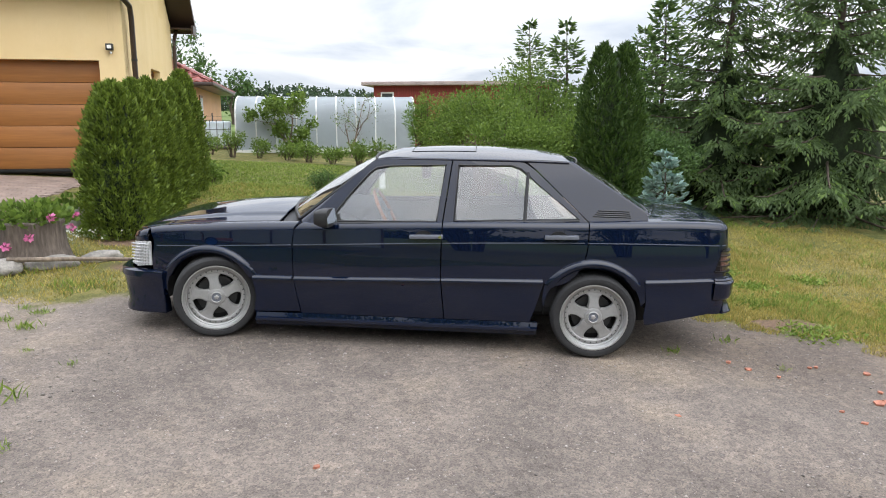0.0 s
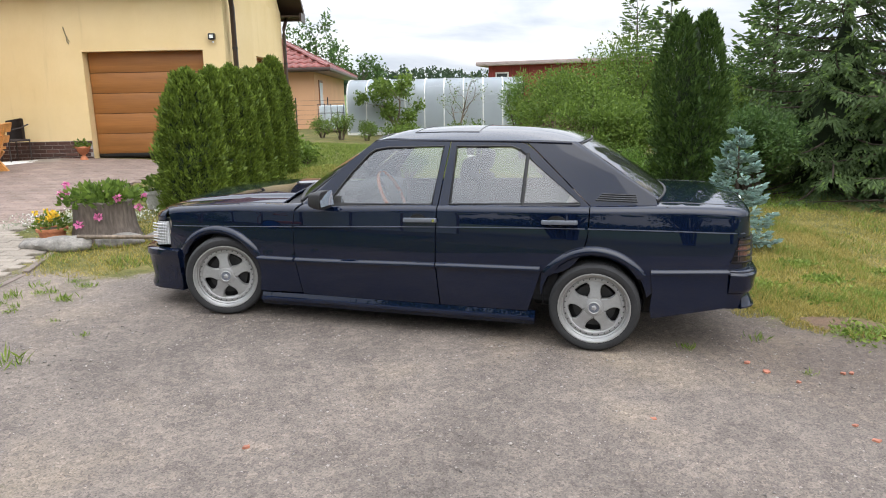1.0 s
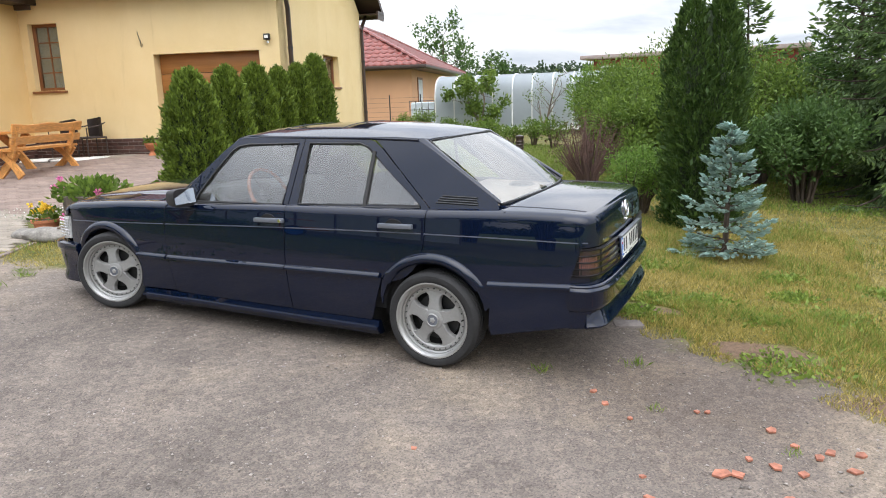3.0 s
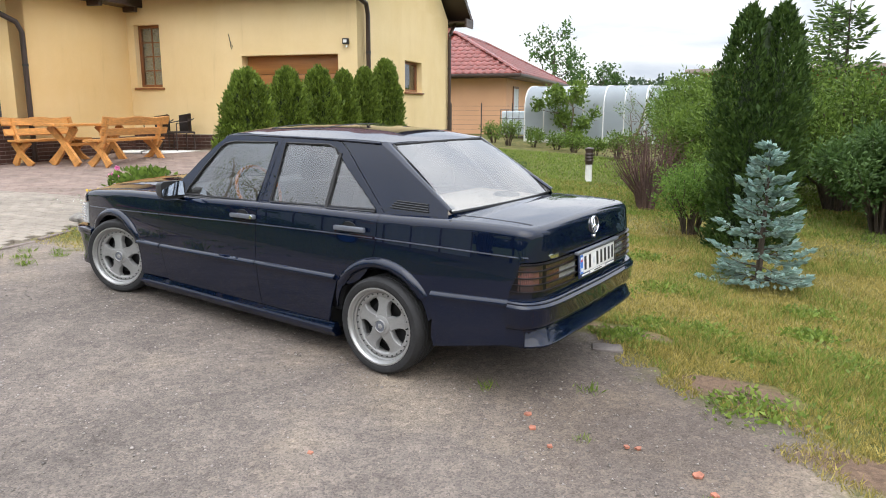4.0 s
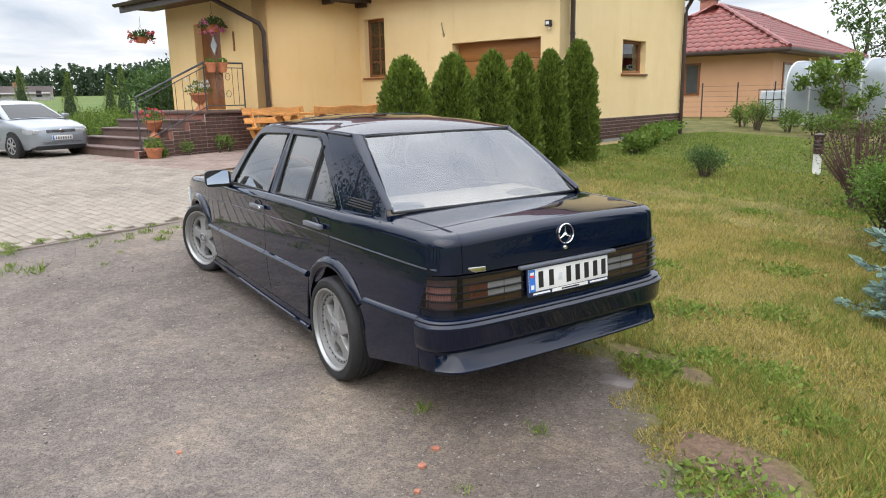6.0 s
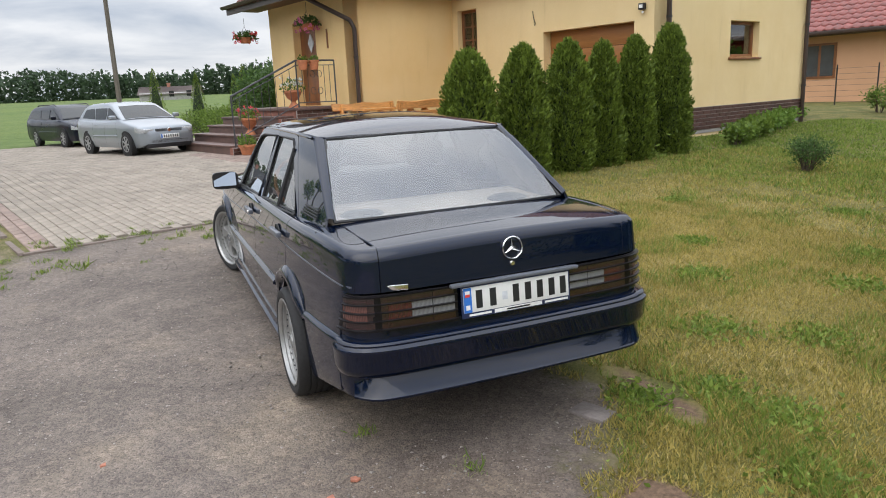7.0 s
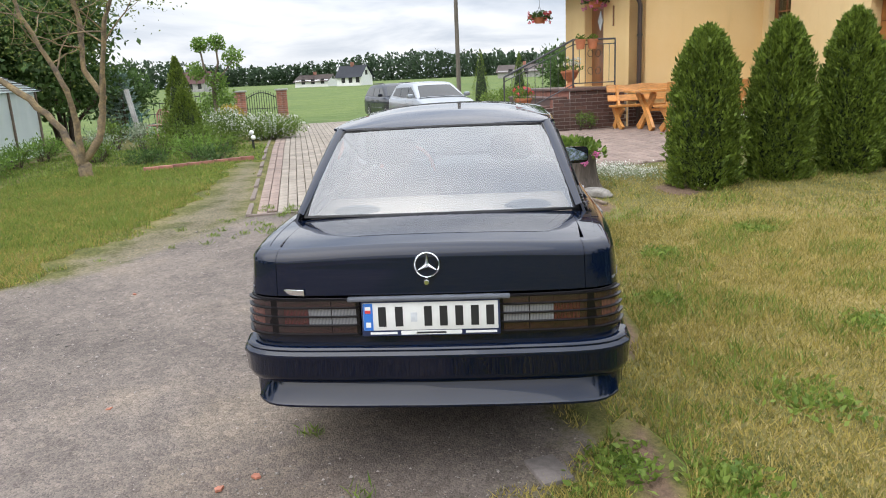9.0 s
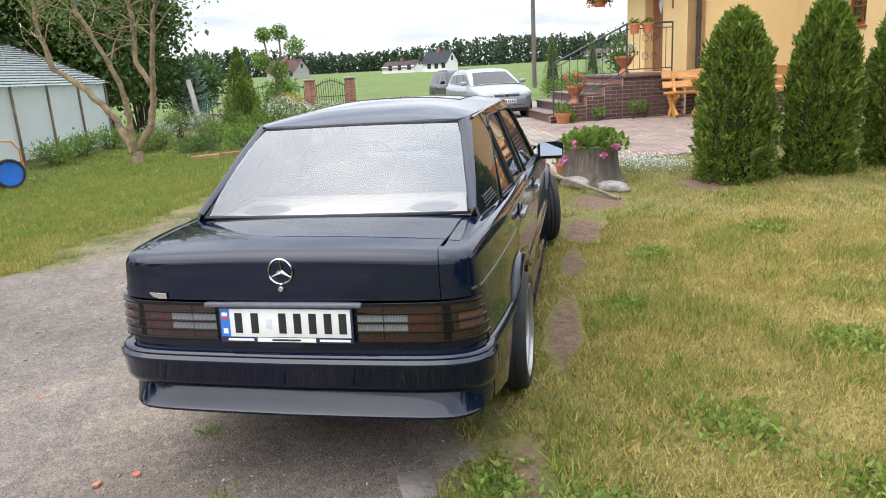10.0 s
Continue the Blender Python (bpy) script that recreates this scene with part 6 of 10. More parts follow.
def thuja_mesh(h, r, seed, count=9000, twin=False, cone=False):
    """Sprays of a columnar thuja: dense fans on a lumpy column."""
    rng = np.random.default_rng(seed)
    z = rng.random(count) ** 0.9 * h
    t = z / h
    ang = rng.random(count) * 2 * np.pi
    prof = np.interp(t, [0, 0.04, 0.18, 0.45, 0.75, 0.90, 0.97, 1.0], [0.84, 0.97, 1.0, 0.95, 0.77, 0.52, 0.30, 0.05])
    if cone:
        prof = np.interp(t, [0, 0.06, 0.3, 0.6, 0.8, 0.93, 1.0], [0.8, 1.0, 0.88, 0.52, 0.30, 0.16, 0.03])
    lump = np.array([noise.noise((math.cos(a) * 2.1, math.sin(a) * 2.1, zz * 2.4 + seed)) for a, zz in zip(ang, z)])
    lump2 = np.array([noise.noise((math.cos(a) * 6, math.sin(a) * 6, zz * 7 + seed)) for a, zz in zip(ang, z)])
    rad = r * prof * (1 + 0.20 * lump + 0.34 * lump2) * (0.80 + 0.22 * rng.random(count))
    cx = np.zeros(count)
    if twin:
        cx = np.where(rng.random(count) < 0.5, -1, 1) * r * 0.36 * smooth_step(0.35, 0.75, t)
        rad *= 1 - 0.25 * smooth_step(0.5, 0.9, t)
    b = np.stack([cx + rad * np.cos(ang), rad * np.sin(ang), z], 1)
    d = np.stack([np.cos(ang), np.sin(ang), 0.9 + 0.8 * t], 1) + rng.normal(size=(count, 3)) * 0.45
    return leaf_mesh("sprays", b - unit(d) * 0.03, d, (0.028 + 0.032 * rng.random(count)) * np.where(rng.random(count) < 0.10, 1.8, 1.0), 0.40, rng)


def thuja(h, r, seed, m, label, group="", twin=False, count=9000, mt=None, cone=False):
    t = thing("thuja", m, label, "thuja", group)
    prof = [(0.0, 0.02), (r * 0.55, 0.03), (r * 0.80, h * 0.15), (r * 0.80, h * 0.45), (r * 0.64, h * 0.75), (r * 0.38, h * 0.90), (0.0, h * 0.96)]
    if cone:
        prof = [(0.0, 0.02), (r * 0.7, 0.03), (r * 0.66, h * 0.3), (r * 0.36, h * 0.6), (r * 0.16, h * 0.8), (0.0, h * 0.93)]
    if twin:
        prof = [(a * (0.9 if z < h * 0.5 else 0.8), z) for a, z in prof]
    prof = [(q * 0.84, z) for q, z in prof]
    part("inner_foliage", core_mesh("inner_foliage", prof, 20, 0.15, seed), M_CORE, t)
    part("trunk", tube(bmesh.new(), [(0, 0, -0.1), (0, 0, 0.3), (0.02, 0.01, h * 0.8)], [0.06, 0.05, 0.015], 8), M_DBARK, t)
    part("sprays", thuja_mesh(h, r, seed, count, twin, cone), mt or M_GREEN_THUJA, t)
    return t


def at_ground(x, y, dz=0.0, rz_=0.0, s=1.0):
    return Matrix.Translation((x, y, float(ground_z(x, y)) + dz)) @ Matrix.Rotation(rz_, 4, "Z") @ Matrix.Scale(s, 4)


TL = "dense green columnar thuja in the row beside the house"
for k, (x, y, h, r) in enumerate(((-5.14, 2.74, 1.86, 0.42), (-5.38, 3.70, 1.90, 0.38), (-5.60, 4.60, 1.94, 0.38), (-5.68, 5.28, 1.90, 0.31), (-5.82, 6.00, 1.95, 0.32), (-6.08, 6.92, 2.14, 0.37))):
    thuja(h, r, 3 + k, at_ground(x, y, -0.02, k * 1.3), TL, "thuja row", count=28000)
thuja(2.66, 0.445, 21, at_ground(1.02, 4.45, -0.02, 0.3), "tall dark twin-topped thuja on the lawn", twin=True, count=36000, mt=leaf_mat("dark_thuja_sprays", (0.016, 0.042, 0.010), (0.085, 0.145, 0.030), back=0.2))


def brush_mesh(name, base, along, length, width, rng, blades=2):
    """Needle-covered twig ends: crossed kite blades round each twig's axis."""
    base, a = np.asarray(base, float), unit(np.asarray(along, float))
    n = len(base)
    s = unit(np.cross(a, unit(rng.normal(size=(n, 3)))))
    u = np.cross(s, a)
    L, W = np.asarray(length)[:, None], np.asarray(width)[:, None]
    vs = []
    for k in range(blades):
        th = math.pi * k / blades
        q = s * math.cos(th) + u * math.sin(th)
        vs.append(np.stack([base, base + a * L * 0.5 + q * W / 2, base + a * L, base + a * L * 0.5 - q * W / 2], 1))
    v = np.concatenate(vs).reshape(-1, 3)
    return fast_mesh(name, v, np.arange(len(v)).reshape(-1, 4))


def conifer(name, h, rb, m, label, seed, mt, tip_mt, whorls=22, side_len=0.32, per=10, droop=0.25, finger=0.14, fw=0.04, low=0.08, heart=0.0, hang=0.4, space=0.075, shape=0.85, blades=2, tips=0.4, bare=0.12, rise=0.5):
    """A spruce: trunk, whorled boughs that droop and turn up at the end, side twigs set with needle brushes."""
    rng = np.random.default_rng(seed)
    t = thing(name, m, label, "spruce tree" if h > 2 else "young spruce")
    part("trunk", tube(bmesh.new(), [(0, 0, -0.15), (0, 0, h * 0.3), (0.01 * h, 0, h * 0.7), (0, 0, h)], [h * 0.016 + 0.012, h * 0.013 + 0.01, h * 0.006 + 0.005, 0.004], 8), M_DBARK, t)
    # solid dark body standing for the shade between the inner boughs
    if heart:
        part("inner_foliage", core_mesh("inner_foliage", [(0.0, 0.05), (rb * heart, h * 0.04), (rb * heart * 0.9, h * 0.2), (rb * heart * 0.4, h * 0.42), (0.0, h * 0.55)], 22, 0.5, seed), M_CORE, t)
    bm = bmesh.new()
    B, D, S = [], [], []
    TB, TD, TS = [], [], []
    up3 = np.array([0, 0, 1.0])
    for i in range(whorls):
        f = i / (whorls - 1)
        z = h * (low + (0.985 - low) * f ** 0.95)
        n = int(rng.integers(5, 7)) if f < 0.9 else 4
        for j in range(n):
            a = 2 * math.pi * (j + rng.random() * 0.6) / n + i * 0.9
            L = rb * (1 - f) ** shape * rng.uniform(0.70, 1.12) + 0.018 * h
            zz = z + rng.uniform(-0.4, 0.4) * h / whorls
            up = rise * f - 0.02
            dr = droop * (1 - f) * rng.uniform(0.7, 1.3)
            pts = []
            for q in range(6):
                s = q / 5
                rr = L * s
                pts.append(np.array([rr * math.cos(a), rr * math.sin(a), max(0.06, zz + rr * up - dr * L * (s ** 1.3) + 0.18 * L * s ** 4)]))
            tube(bm, [tuple(p) for p in pts], [max(0.003, (0.012 * L + 0.002) * (1 - 0.85 * k / 5)) for k in range(6)], 5, False)
            side_ = np.array([-math.sin(a), math.cos(a), 0.0])
            nt = max(4, int(per * L / rb) + 3)
            for q in range(nt):
                s = bare + (1 - bare) * (q + rng.random() * 0.6) / nt
                k = min(4, int(s * 5))
                p = pts[k] + (pts[k + 1] - pts[k]) * (s * 5 - k)
                fwd = pts[k + 1] - pts[k]
                fwd = fwd / (np.linalg.norm(fwd) + 1e-9)
                for sg in (-1, 1):
                    tl = side_len * L * (1.12 - s) * rng.uniform(0.6, 1.15) + finger * 0.5
                    td = fwd * 0.65 + side_ * sg * rng.uniform(0.5, 0.9) - up3 * rng.uniform(0.0, hang)
                    td /= np.linalg.norm(td)
                    nrm = np.cross(td, up3)
                    m_ = max(2, int(tl / space))
                    for w in range(m_):
                        fr = (w + 0.2 + 0.5 * rng.random()) / m_
                        last = w == m_ - 1
                        d = td * 0.8 + nrm * (0.0 if last else (1 if w % 2 else -1) * rng.uniform(0.4, 0.9)) - up3 * rng.uniform(-0.05, hang)
                        pb = p + td * tl * fr - up3 * hang * 0.25 * tl * fr ** 2
                        if rng.random() < (tips if last else 0.08) * (0.35 + s):
                            TB.append(pb)
                            TD.append(d)
                            TS.append(finger * rng.uniform(0.6, 0.95))
                        else:
                            B.append(pb)
                            D.append(d)
                            S.append(finger * rng.uniform(0.75, 1.25))
            TB.append(pts[-1] - (pts[-1] - pts[-2]) * 0.2)
            TD.append(pts[-1] - pts[-2])
            TS.append(finger * 1.2)
    TB.append(np.array([0, 0, h * 0.975]))
    TD.append(up3)
    TS.append(finger * 1.6)
    part("branching", bm, M_DBARK, t, smooth=60, kind="stuff")
    S, TS = np.array(S), np.array(TS)
    part("needles", brush_mesh("needles", B, D, S, np.full(len(S), fw) * rng.uniform(0.8, 1.25, len(S)), rng, blades), mt, t)
    part("young_growth", brush_mesh("young_growth", TB, TD, TS, np.full(len(TS), fw * 1.05), rng, blades), tip_mt, t, kind="stuff")
    return t


conifer("blue_spruce", 1.24, 0.44, at_ground(1.40, 2.95, -0.02), "young blue spruce with pale silvery needles on the lawn", 5, M_BLUE, leaf_mat("pale_blue_tips", (0.24, 0.37, 0.34), (0.40, 0.54, 0.49), back=0.1), whorls=10, side_len=0.42, per=5, droop=0.12, finger=0.085, fw=0.036, low=0.07, hang=0.12, space=0.05, blades=3, tips=0.5, shape=0.8, bare=0.25, rise=0.35)
SP = "large green spruce with drooping boughs and pale young tips"
conifer("spruce", 5.4, 2.15, at_ground(3.75, 8.2), SP, 31, M_SPRUCE, M_SPRUCE_TIP, whorls=21, per=16, droop=0.36, finger=0.13, fw=0.036, space=0.044, low=0.03, heart=0.30, hang=0.75, rise=0.6)
conifer("spruce", 6.2, 2.55, at_ground(5.25, 7.25), SP, 32, M_SPRUCE, M_SPRUCE_TIP, whorls=22, per=18, droop=0.42, finger=0.13, fw=0.036, space=0.044, low=0.03, heart=0.30, hang=0.85, rise=0.5)
conifer("spruce", 5.2, 2.3, at_ground(8.3, 6.6), SP, 33, M_SPRUCE, M_SPRUCE_TIP, whorls=17, per=11, droop=0.42, finger=0.15, fw=0.04, low=0.03, heart=0.35, hang=0.7, space=0.08)
conifer("spruce", 4.05, 1.25, at_ground(2.95, 9.7), "light green spruce behind the twin thuja", 34, leaf_mat("light_spruce_needles", (0.04, 0.085, 0.025), (0.14, 0.23, 0.07), back=0.25), M_SPRUCE_TIP, whorls=17, per=8, droop=0.12, finger=0.15, fw=0.05, low=0.05, hang=0.3, space=0.09)
for x, y, h, sd_ in ((0.5, 14.6, 4.05, 41), (1.15, 11.4, 3.65, 42), (3.6, 14.5, 4.0, 43)):
    conifer("spruce", h, 1.1, at_ground(x, y), "slender spruce standing behind the shrubs", sd_, M_SPRUCE, M_SPRUCE_TIP, whorls=11, per=6, droop=0.1, finger=0.17, fw=0.05, low=0.1, hang=0.25, space=0.10, shape=0.75)


def shrub(name, m, h, r, label, seed, mt, leaf=0.06, count=5000, stems=14, twig_mt=None, spread=0.8, category="shrub", width=0.5, flat=1.0, core=True, group="", bloom=None):
    """A bush: stems fanning from the foot and leaves in clumps with gaps between."""
    rng = np.random.default_rng(seed)
    t = thing(name, m, label, category, group)
    bm = bmesh.new()
    tips = []
    for k in range(stems):
        a = rng.random() * 2 * math.pi
        e = r * spread * math.sqrt(rng.random())
        hh = h * (1 - 0.45 * (e / r) ** 2) * rng.uniform(0.75, 1.0)
        p0 = np.array([0.12 * r * math.cos(a), 0.12 * r * math.sin(a), -0.05])
        p3 = np.array([e * math.cos(a), e * math.sin(a), hh])
        p1 = p0 + np.array([0.15 * e * math.cos(a), 0.15 * e * math.sin(a), hh * 0.4])
        p2 = (p1 + p3) / 2 + rng.normal(size=3) * 0.05 * r
        tube(bm, [tuple(p) for p in (p0, p1, p2, p3)], [0.012 * h + 0.003, 0.010 * h + 0.002, 0.006 * h + 0.002, 0.002], 5, False)
        for f in (0.35, 0.55, 0.75, 0.9, 1.0):
            tips.append(p1 + (p3 - p1) * f)
    part("stem", bm, twig_mt or M_DBARK, t, smooth=60)
    tips = np.array(tips)
    c = tips[rng.integers(0, len(tips), count)]
    dirs = unit(rng.normal(size=(count, 3)))
    rr = (r * 0.30) * rng.random(count) ** 0.5
    b = c + dirs * rr[:, None] * np.array([1, 1, 0.8 * flat])
    b[:, 2] = np.maximum(b[:, 2], 0.01)
    d = dirs + np.array([0, 0, 0.25]) + rng.normal(size=(count, 3)) * 0.5
    part("leaves", leaf_mesh("leaves", b, d, leaf * rng.uniform(0.7, 1.25, count), width, rng), mt, t)
    if bloom:
        bmt, bn_, bs_ = bloom
        c2 = tips[rng.integers(0, len(tips), bn_)]
        d2 = unit(rng.normal(size=(bn_, 3)) + np.array([0, 0, 0.5]))
        part("blossom_cover", leaf_mesh("blossom_cover", c2 + d2 * r * 0.30 * rng.uniform(0.85, 1.08, bn_)[:, None] * np.array([1, 1, 0.8]), d2 + rng.normal(size=(bn_, 3)), bs_ * rng.uniform(0.7, 1.3, bn_), 0.8, rng), bmt, t, kind="stuff")
    return t


HS = "leafy green shrub in the hedge behind the lawn"
for k, (x, y, h, r, mt) in enumerate(((-1.15, 13.6, 2.1, 1.1, M_LEAF), (-1.35, 11.4, 2.05, 1.1, M_LEAF), (-0.5, 9.4, 2.3, 1.2, M_LEAF), (0.4, 11.0, 2.85, 1.4, M_LEAF), (1.5, 8.8, 2.15, 1.2, M_LEAF), (2.4, 10.6, 2.4, 1.4, M_LEAF3), (-0.2, 7.8, 1.65, 0.95, M_LEAF), (2.2, 7.0, 1.5, 0.9, M_LEAF3))):
    shrub("hedge_shrub", at_ground(x, y), h, r, HS, 60 + k, mt, leaf=0.075, count=15000, stems=34, group="hedge shrubs", width=0.42, spread=0.95)
shrub("willow_shrub", at_ground(-2.15, 12.2), 2.35, 0.55, "upright willow shrub with narrow grey-green leaves", 59, M_LEAF2, leaf=0.12, count=2600, stems=12, width=0.16, spread=0.8)
shrub("twiggy_shrub", at_ground(-0.85, 6.6), 1.25, 0.75, "purple-brown twiggy shrub with few leaves", 71, leaf_mat("purple_leaves", (0.05, 0.025, 0.022), (0.13, 0.07, 0.05)), leaf=0.035, count=1800, stems=60, twig_mt=mat("purple_twigs", (0.11, 0.065, 0.055), rough=0.85, var=0.3))
shrub("golden_shrub", at_ground(0.22, 5.05), 0.95, 0.6, "bright yellow-green shrub at the foot of the thuja", 72, M_LEAF2, leaf=0.04, count=6000, stems=24)
shrub("round_bush", at_ground(-3.65, 7.35), 0.50, 0.40, "small round dark-leaved bush alone on the lawn", 73, M_LEAF3, leaf=0.035, count=2600, stems=24)
shrub("porch_bush", at_ground(-19.3, 2.9), 2.3, 1.7, "big dense green bush beyond the porch steps", 74, M_LEAF3, leaf=0.11, count=9000, stems=30)
for k, (x, y, r, h) in enumerate(((-16.8, -0.2, 0.9, 0.8), (-18.5, -0.6, 1.0, 0.9), (-20.5, -0.2, 1.1, 0.9))):
    shrub("low_shrub", at_ground(x, y + 1.2), h, r, "low spreading green shrub beside the paved yard", 75 + k, M_LEAF, leaf=0.07, count=2500, stems=20)
shrub("flowering_shrub", at_ground(-13.75, -5.35), 0.55, 0.85, "dense green shrub covered in small white flowers", 80, M_LEAF, leaf=0.05, count=9000, stems=44, spread=0.95, bloom=(M_WHITEP, 2200, 0.035))
shrub("flowering_shrub", at_ground(-13.9, -6.45), 0.68, 0.85, "dense green shrub covered in small white flowers", 81, M_LEAF, leaf=0.05, count=9000, stems=44, spread=0.95, bloom=(M_WHITEP, 2400, 0.035))
for k, (s_, w, h) in enumerate(((-5.75, -5.0, 0.32), (-5.72, -4.3, 0.42), (-5.74, -4.05, 0.36), (-5.7, -5.55, 0.2))):
    p = HM @ Vector((s_, w, 0))
    shrub("wall_plant", at_ground(p.x, p.y), h, 0.16, "small green plant growing at the foot of the porch wall", 84 + k, M_LEAF2, leaf=0.05, count=170, stems=9, category="plant", group="wall plants")
# plants along the east wall of the house
for k in range(13):
    f = k / 12
    shrub("border_plant", at_ground(-6.35 - 3.3 * f + 0.1 * math.sin(k * 3), 8.75 + 5.3 * f), 0.38, 0.36, "leafy green border plant beside the house wall", 90 + k, M_LEAF2 if k > 4 else M_LEAF, leaf=0.085, count=420, stems=14, category="plant", group="border plants", width=0.7)
for k, (x, y, h) in enumerate(((-8.6, 16.4, 0.9), (-7.8, 16.6, 0.6), (-6.8, 16.2, 0.55), (-6.0, 15.7, 0.6), (-5.2, 15.3, 0.5), (-4.3, 14.7, 0.8), (-9.6, 17.2, 0.7), (-3.6, 14.2, 0.8))):
    shrub("vegetable_plant", at_ground(x, y), h, 0.5, "green plant in the bed before the greenhouse", 110 + k, M_LEAF, leaf=0.08, count=700, stems=16, category="plant", group="bed plants")
# beds by the drive
for k, (x, y, h, mt) in enumerate(((-9.3, -6.3, 0.22, M_LEAF3), (-9.3, -5.0, 0.2, M_LEAF3), (-9.7, -5.5, 0.42, M_LEAF2), (-10.6, -6.6, 0.45, M_LEAF), (-10.9, -5.3, 0.3, M_LEAF), (-12.0, -6.3, 0.5, M_LEAF), (-11.8, -7.6, 0.6, M_GREY_LEAF), (-10.6, -7.9, 0.5, M_GREY_LEAF), (-9.7, -7.5, 0.4, M_LEAF), (-13.0, -7.4, 0.7, M_LEAF), (-12.4, -8.6, 0.7, M_LEAF), (-9.3, -8.9, 0.45, M_LEAF2), (-8.3, -8.7, 0.4, M_LEAF2), (-10.3, -9.0, 0.45, M_LEAF2))):
    shrub("bed_plant", at_ground(x, y), h, 0.55, "clump of low garden plants in the flower bed", 130 + k, mt, leaf=0.075, count=900, stems=22, category="plant", group="flower bed plants", width=0.3)
thuja(2.1, 0.55, 51, at_ground(-13.9, -7.6), "green conical thuja behind the flower bed", count=9000, cone=True)
thuja(1.35, 0.55, 52, at_ground(-13.3, -7.25), "broad green thuja behind the flower bed", count=9000, cone=True)
GT = thing("golden_tree", at_ground(-16.2, -7.6), "pollarded tree with tufts of pale golden-green leaves", "tree")
part("branching", tube(tube(tube(tube(bmesh.new(), [(0, 0, -0.1), (0.02, 0.0, 1.2), (0.0, 0.05, 1.7)], [0.08, 0.06, 0.04], 7), [(0, 0, 1.3), (0, -0.22, 1.9), (0, -0.28, 2.45)], [0.04, 0.03, 0.02], 6), [(0, 0, 1.5), (0, 0.2, 2.0), (0, 0.18, 2.5)], [0.04, 0.03, 0.02], 6), [(0, 0, 1.4), (0, 0.4, 1.8), (0, 0.65, 2.1)], [0.035, 0.025, 0.015], 6), M_BARK, GT)
for k, (gy, gzz, gr0) in enumerate(((-0.28, 2.5, 0.22), (0.20, 2.55, 0.25), (0.62, 2.15, 0.30), (-0.45, 1.8, 0.28), (0.1, 1.5, 0.30), (0.3, 1.05, 0.32), (-0.2, 0.9, 0.35))):
    rng = np.random.default_rng(700 + k)
    q = unit(rng.normal(size=(420, 3))) * (rng.random(420) ** 0.4 * gr0)[:, None] + np.array([0, gy, gzz])
    part("leaf_tuft", leaf_mesh("leaf_tuft", q, rng.normal(size=(420, 3)), 0.085 * rng.uniform(0.7, 1.3, 420), 0.55, rng), M_LEAF2, GT, kind="stuff")
shrub("golden_shrub", at_ground(-15.4, -6.9), 0.85, 0.5, "yellow-leaved shrub beside the thujas", 151, leaf_mat("golden_leaves", (0.22, 0.17, 0.02), (0.55, 0.40, 0.06), back=0.4), leaf=0.06, count=2500, stems=18)
for k, (x, y) in enumerate(((-30.0, -0.4), (-31.0, 1.4), (-29.0, 3.2), (-33.5, 3.4))):
    thuja(2.6 - 0.2 * (k % 2), 0.5, 160 + k, at_ground(x, y), "dark slim cypress beyond the yard", "far cypresses", count=2500, cone=True)
conifer("blue_spruce", 1.9, 0.8, at_ground(-17.5, -11.0), "grey-green young spruce behind the beds", 161, M_BLUE, M_BLUE, whorls=11, per=5, finger=0.12, fw=0.05, hang=0.15)


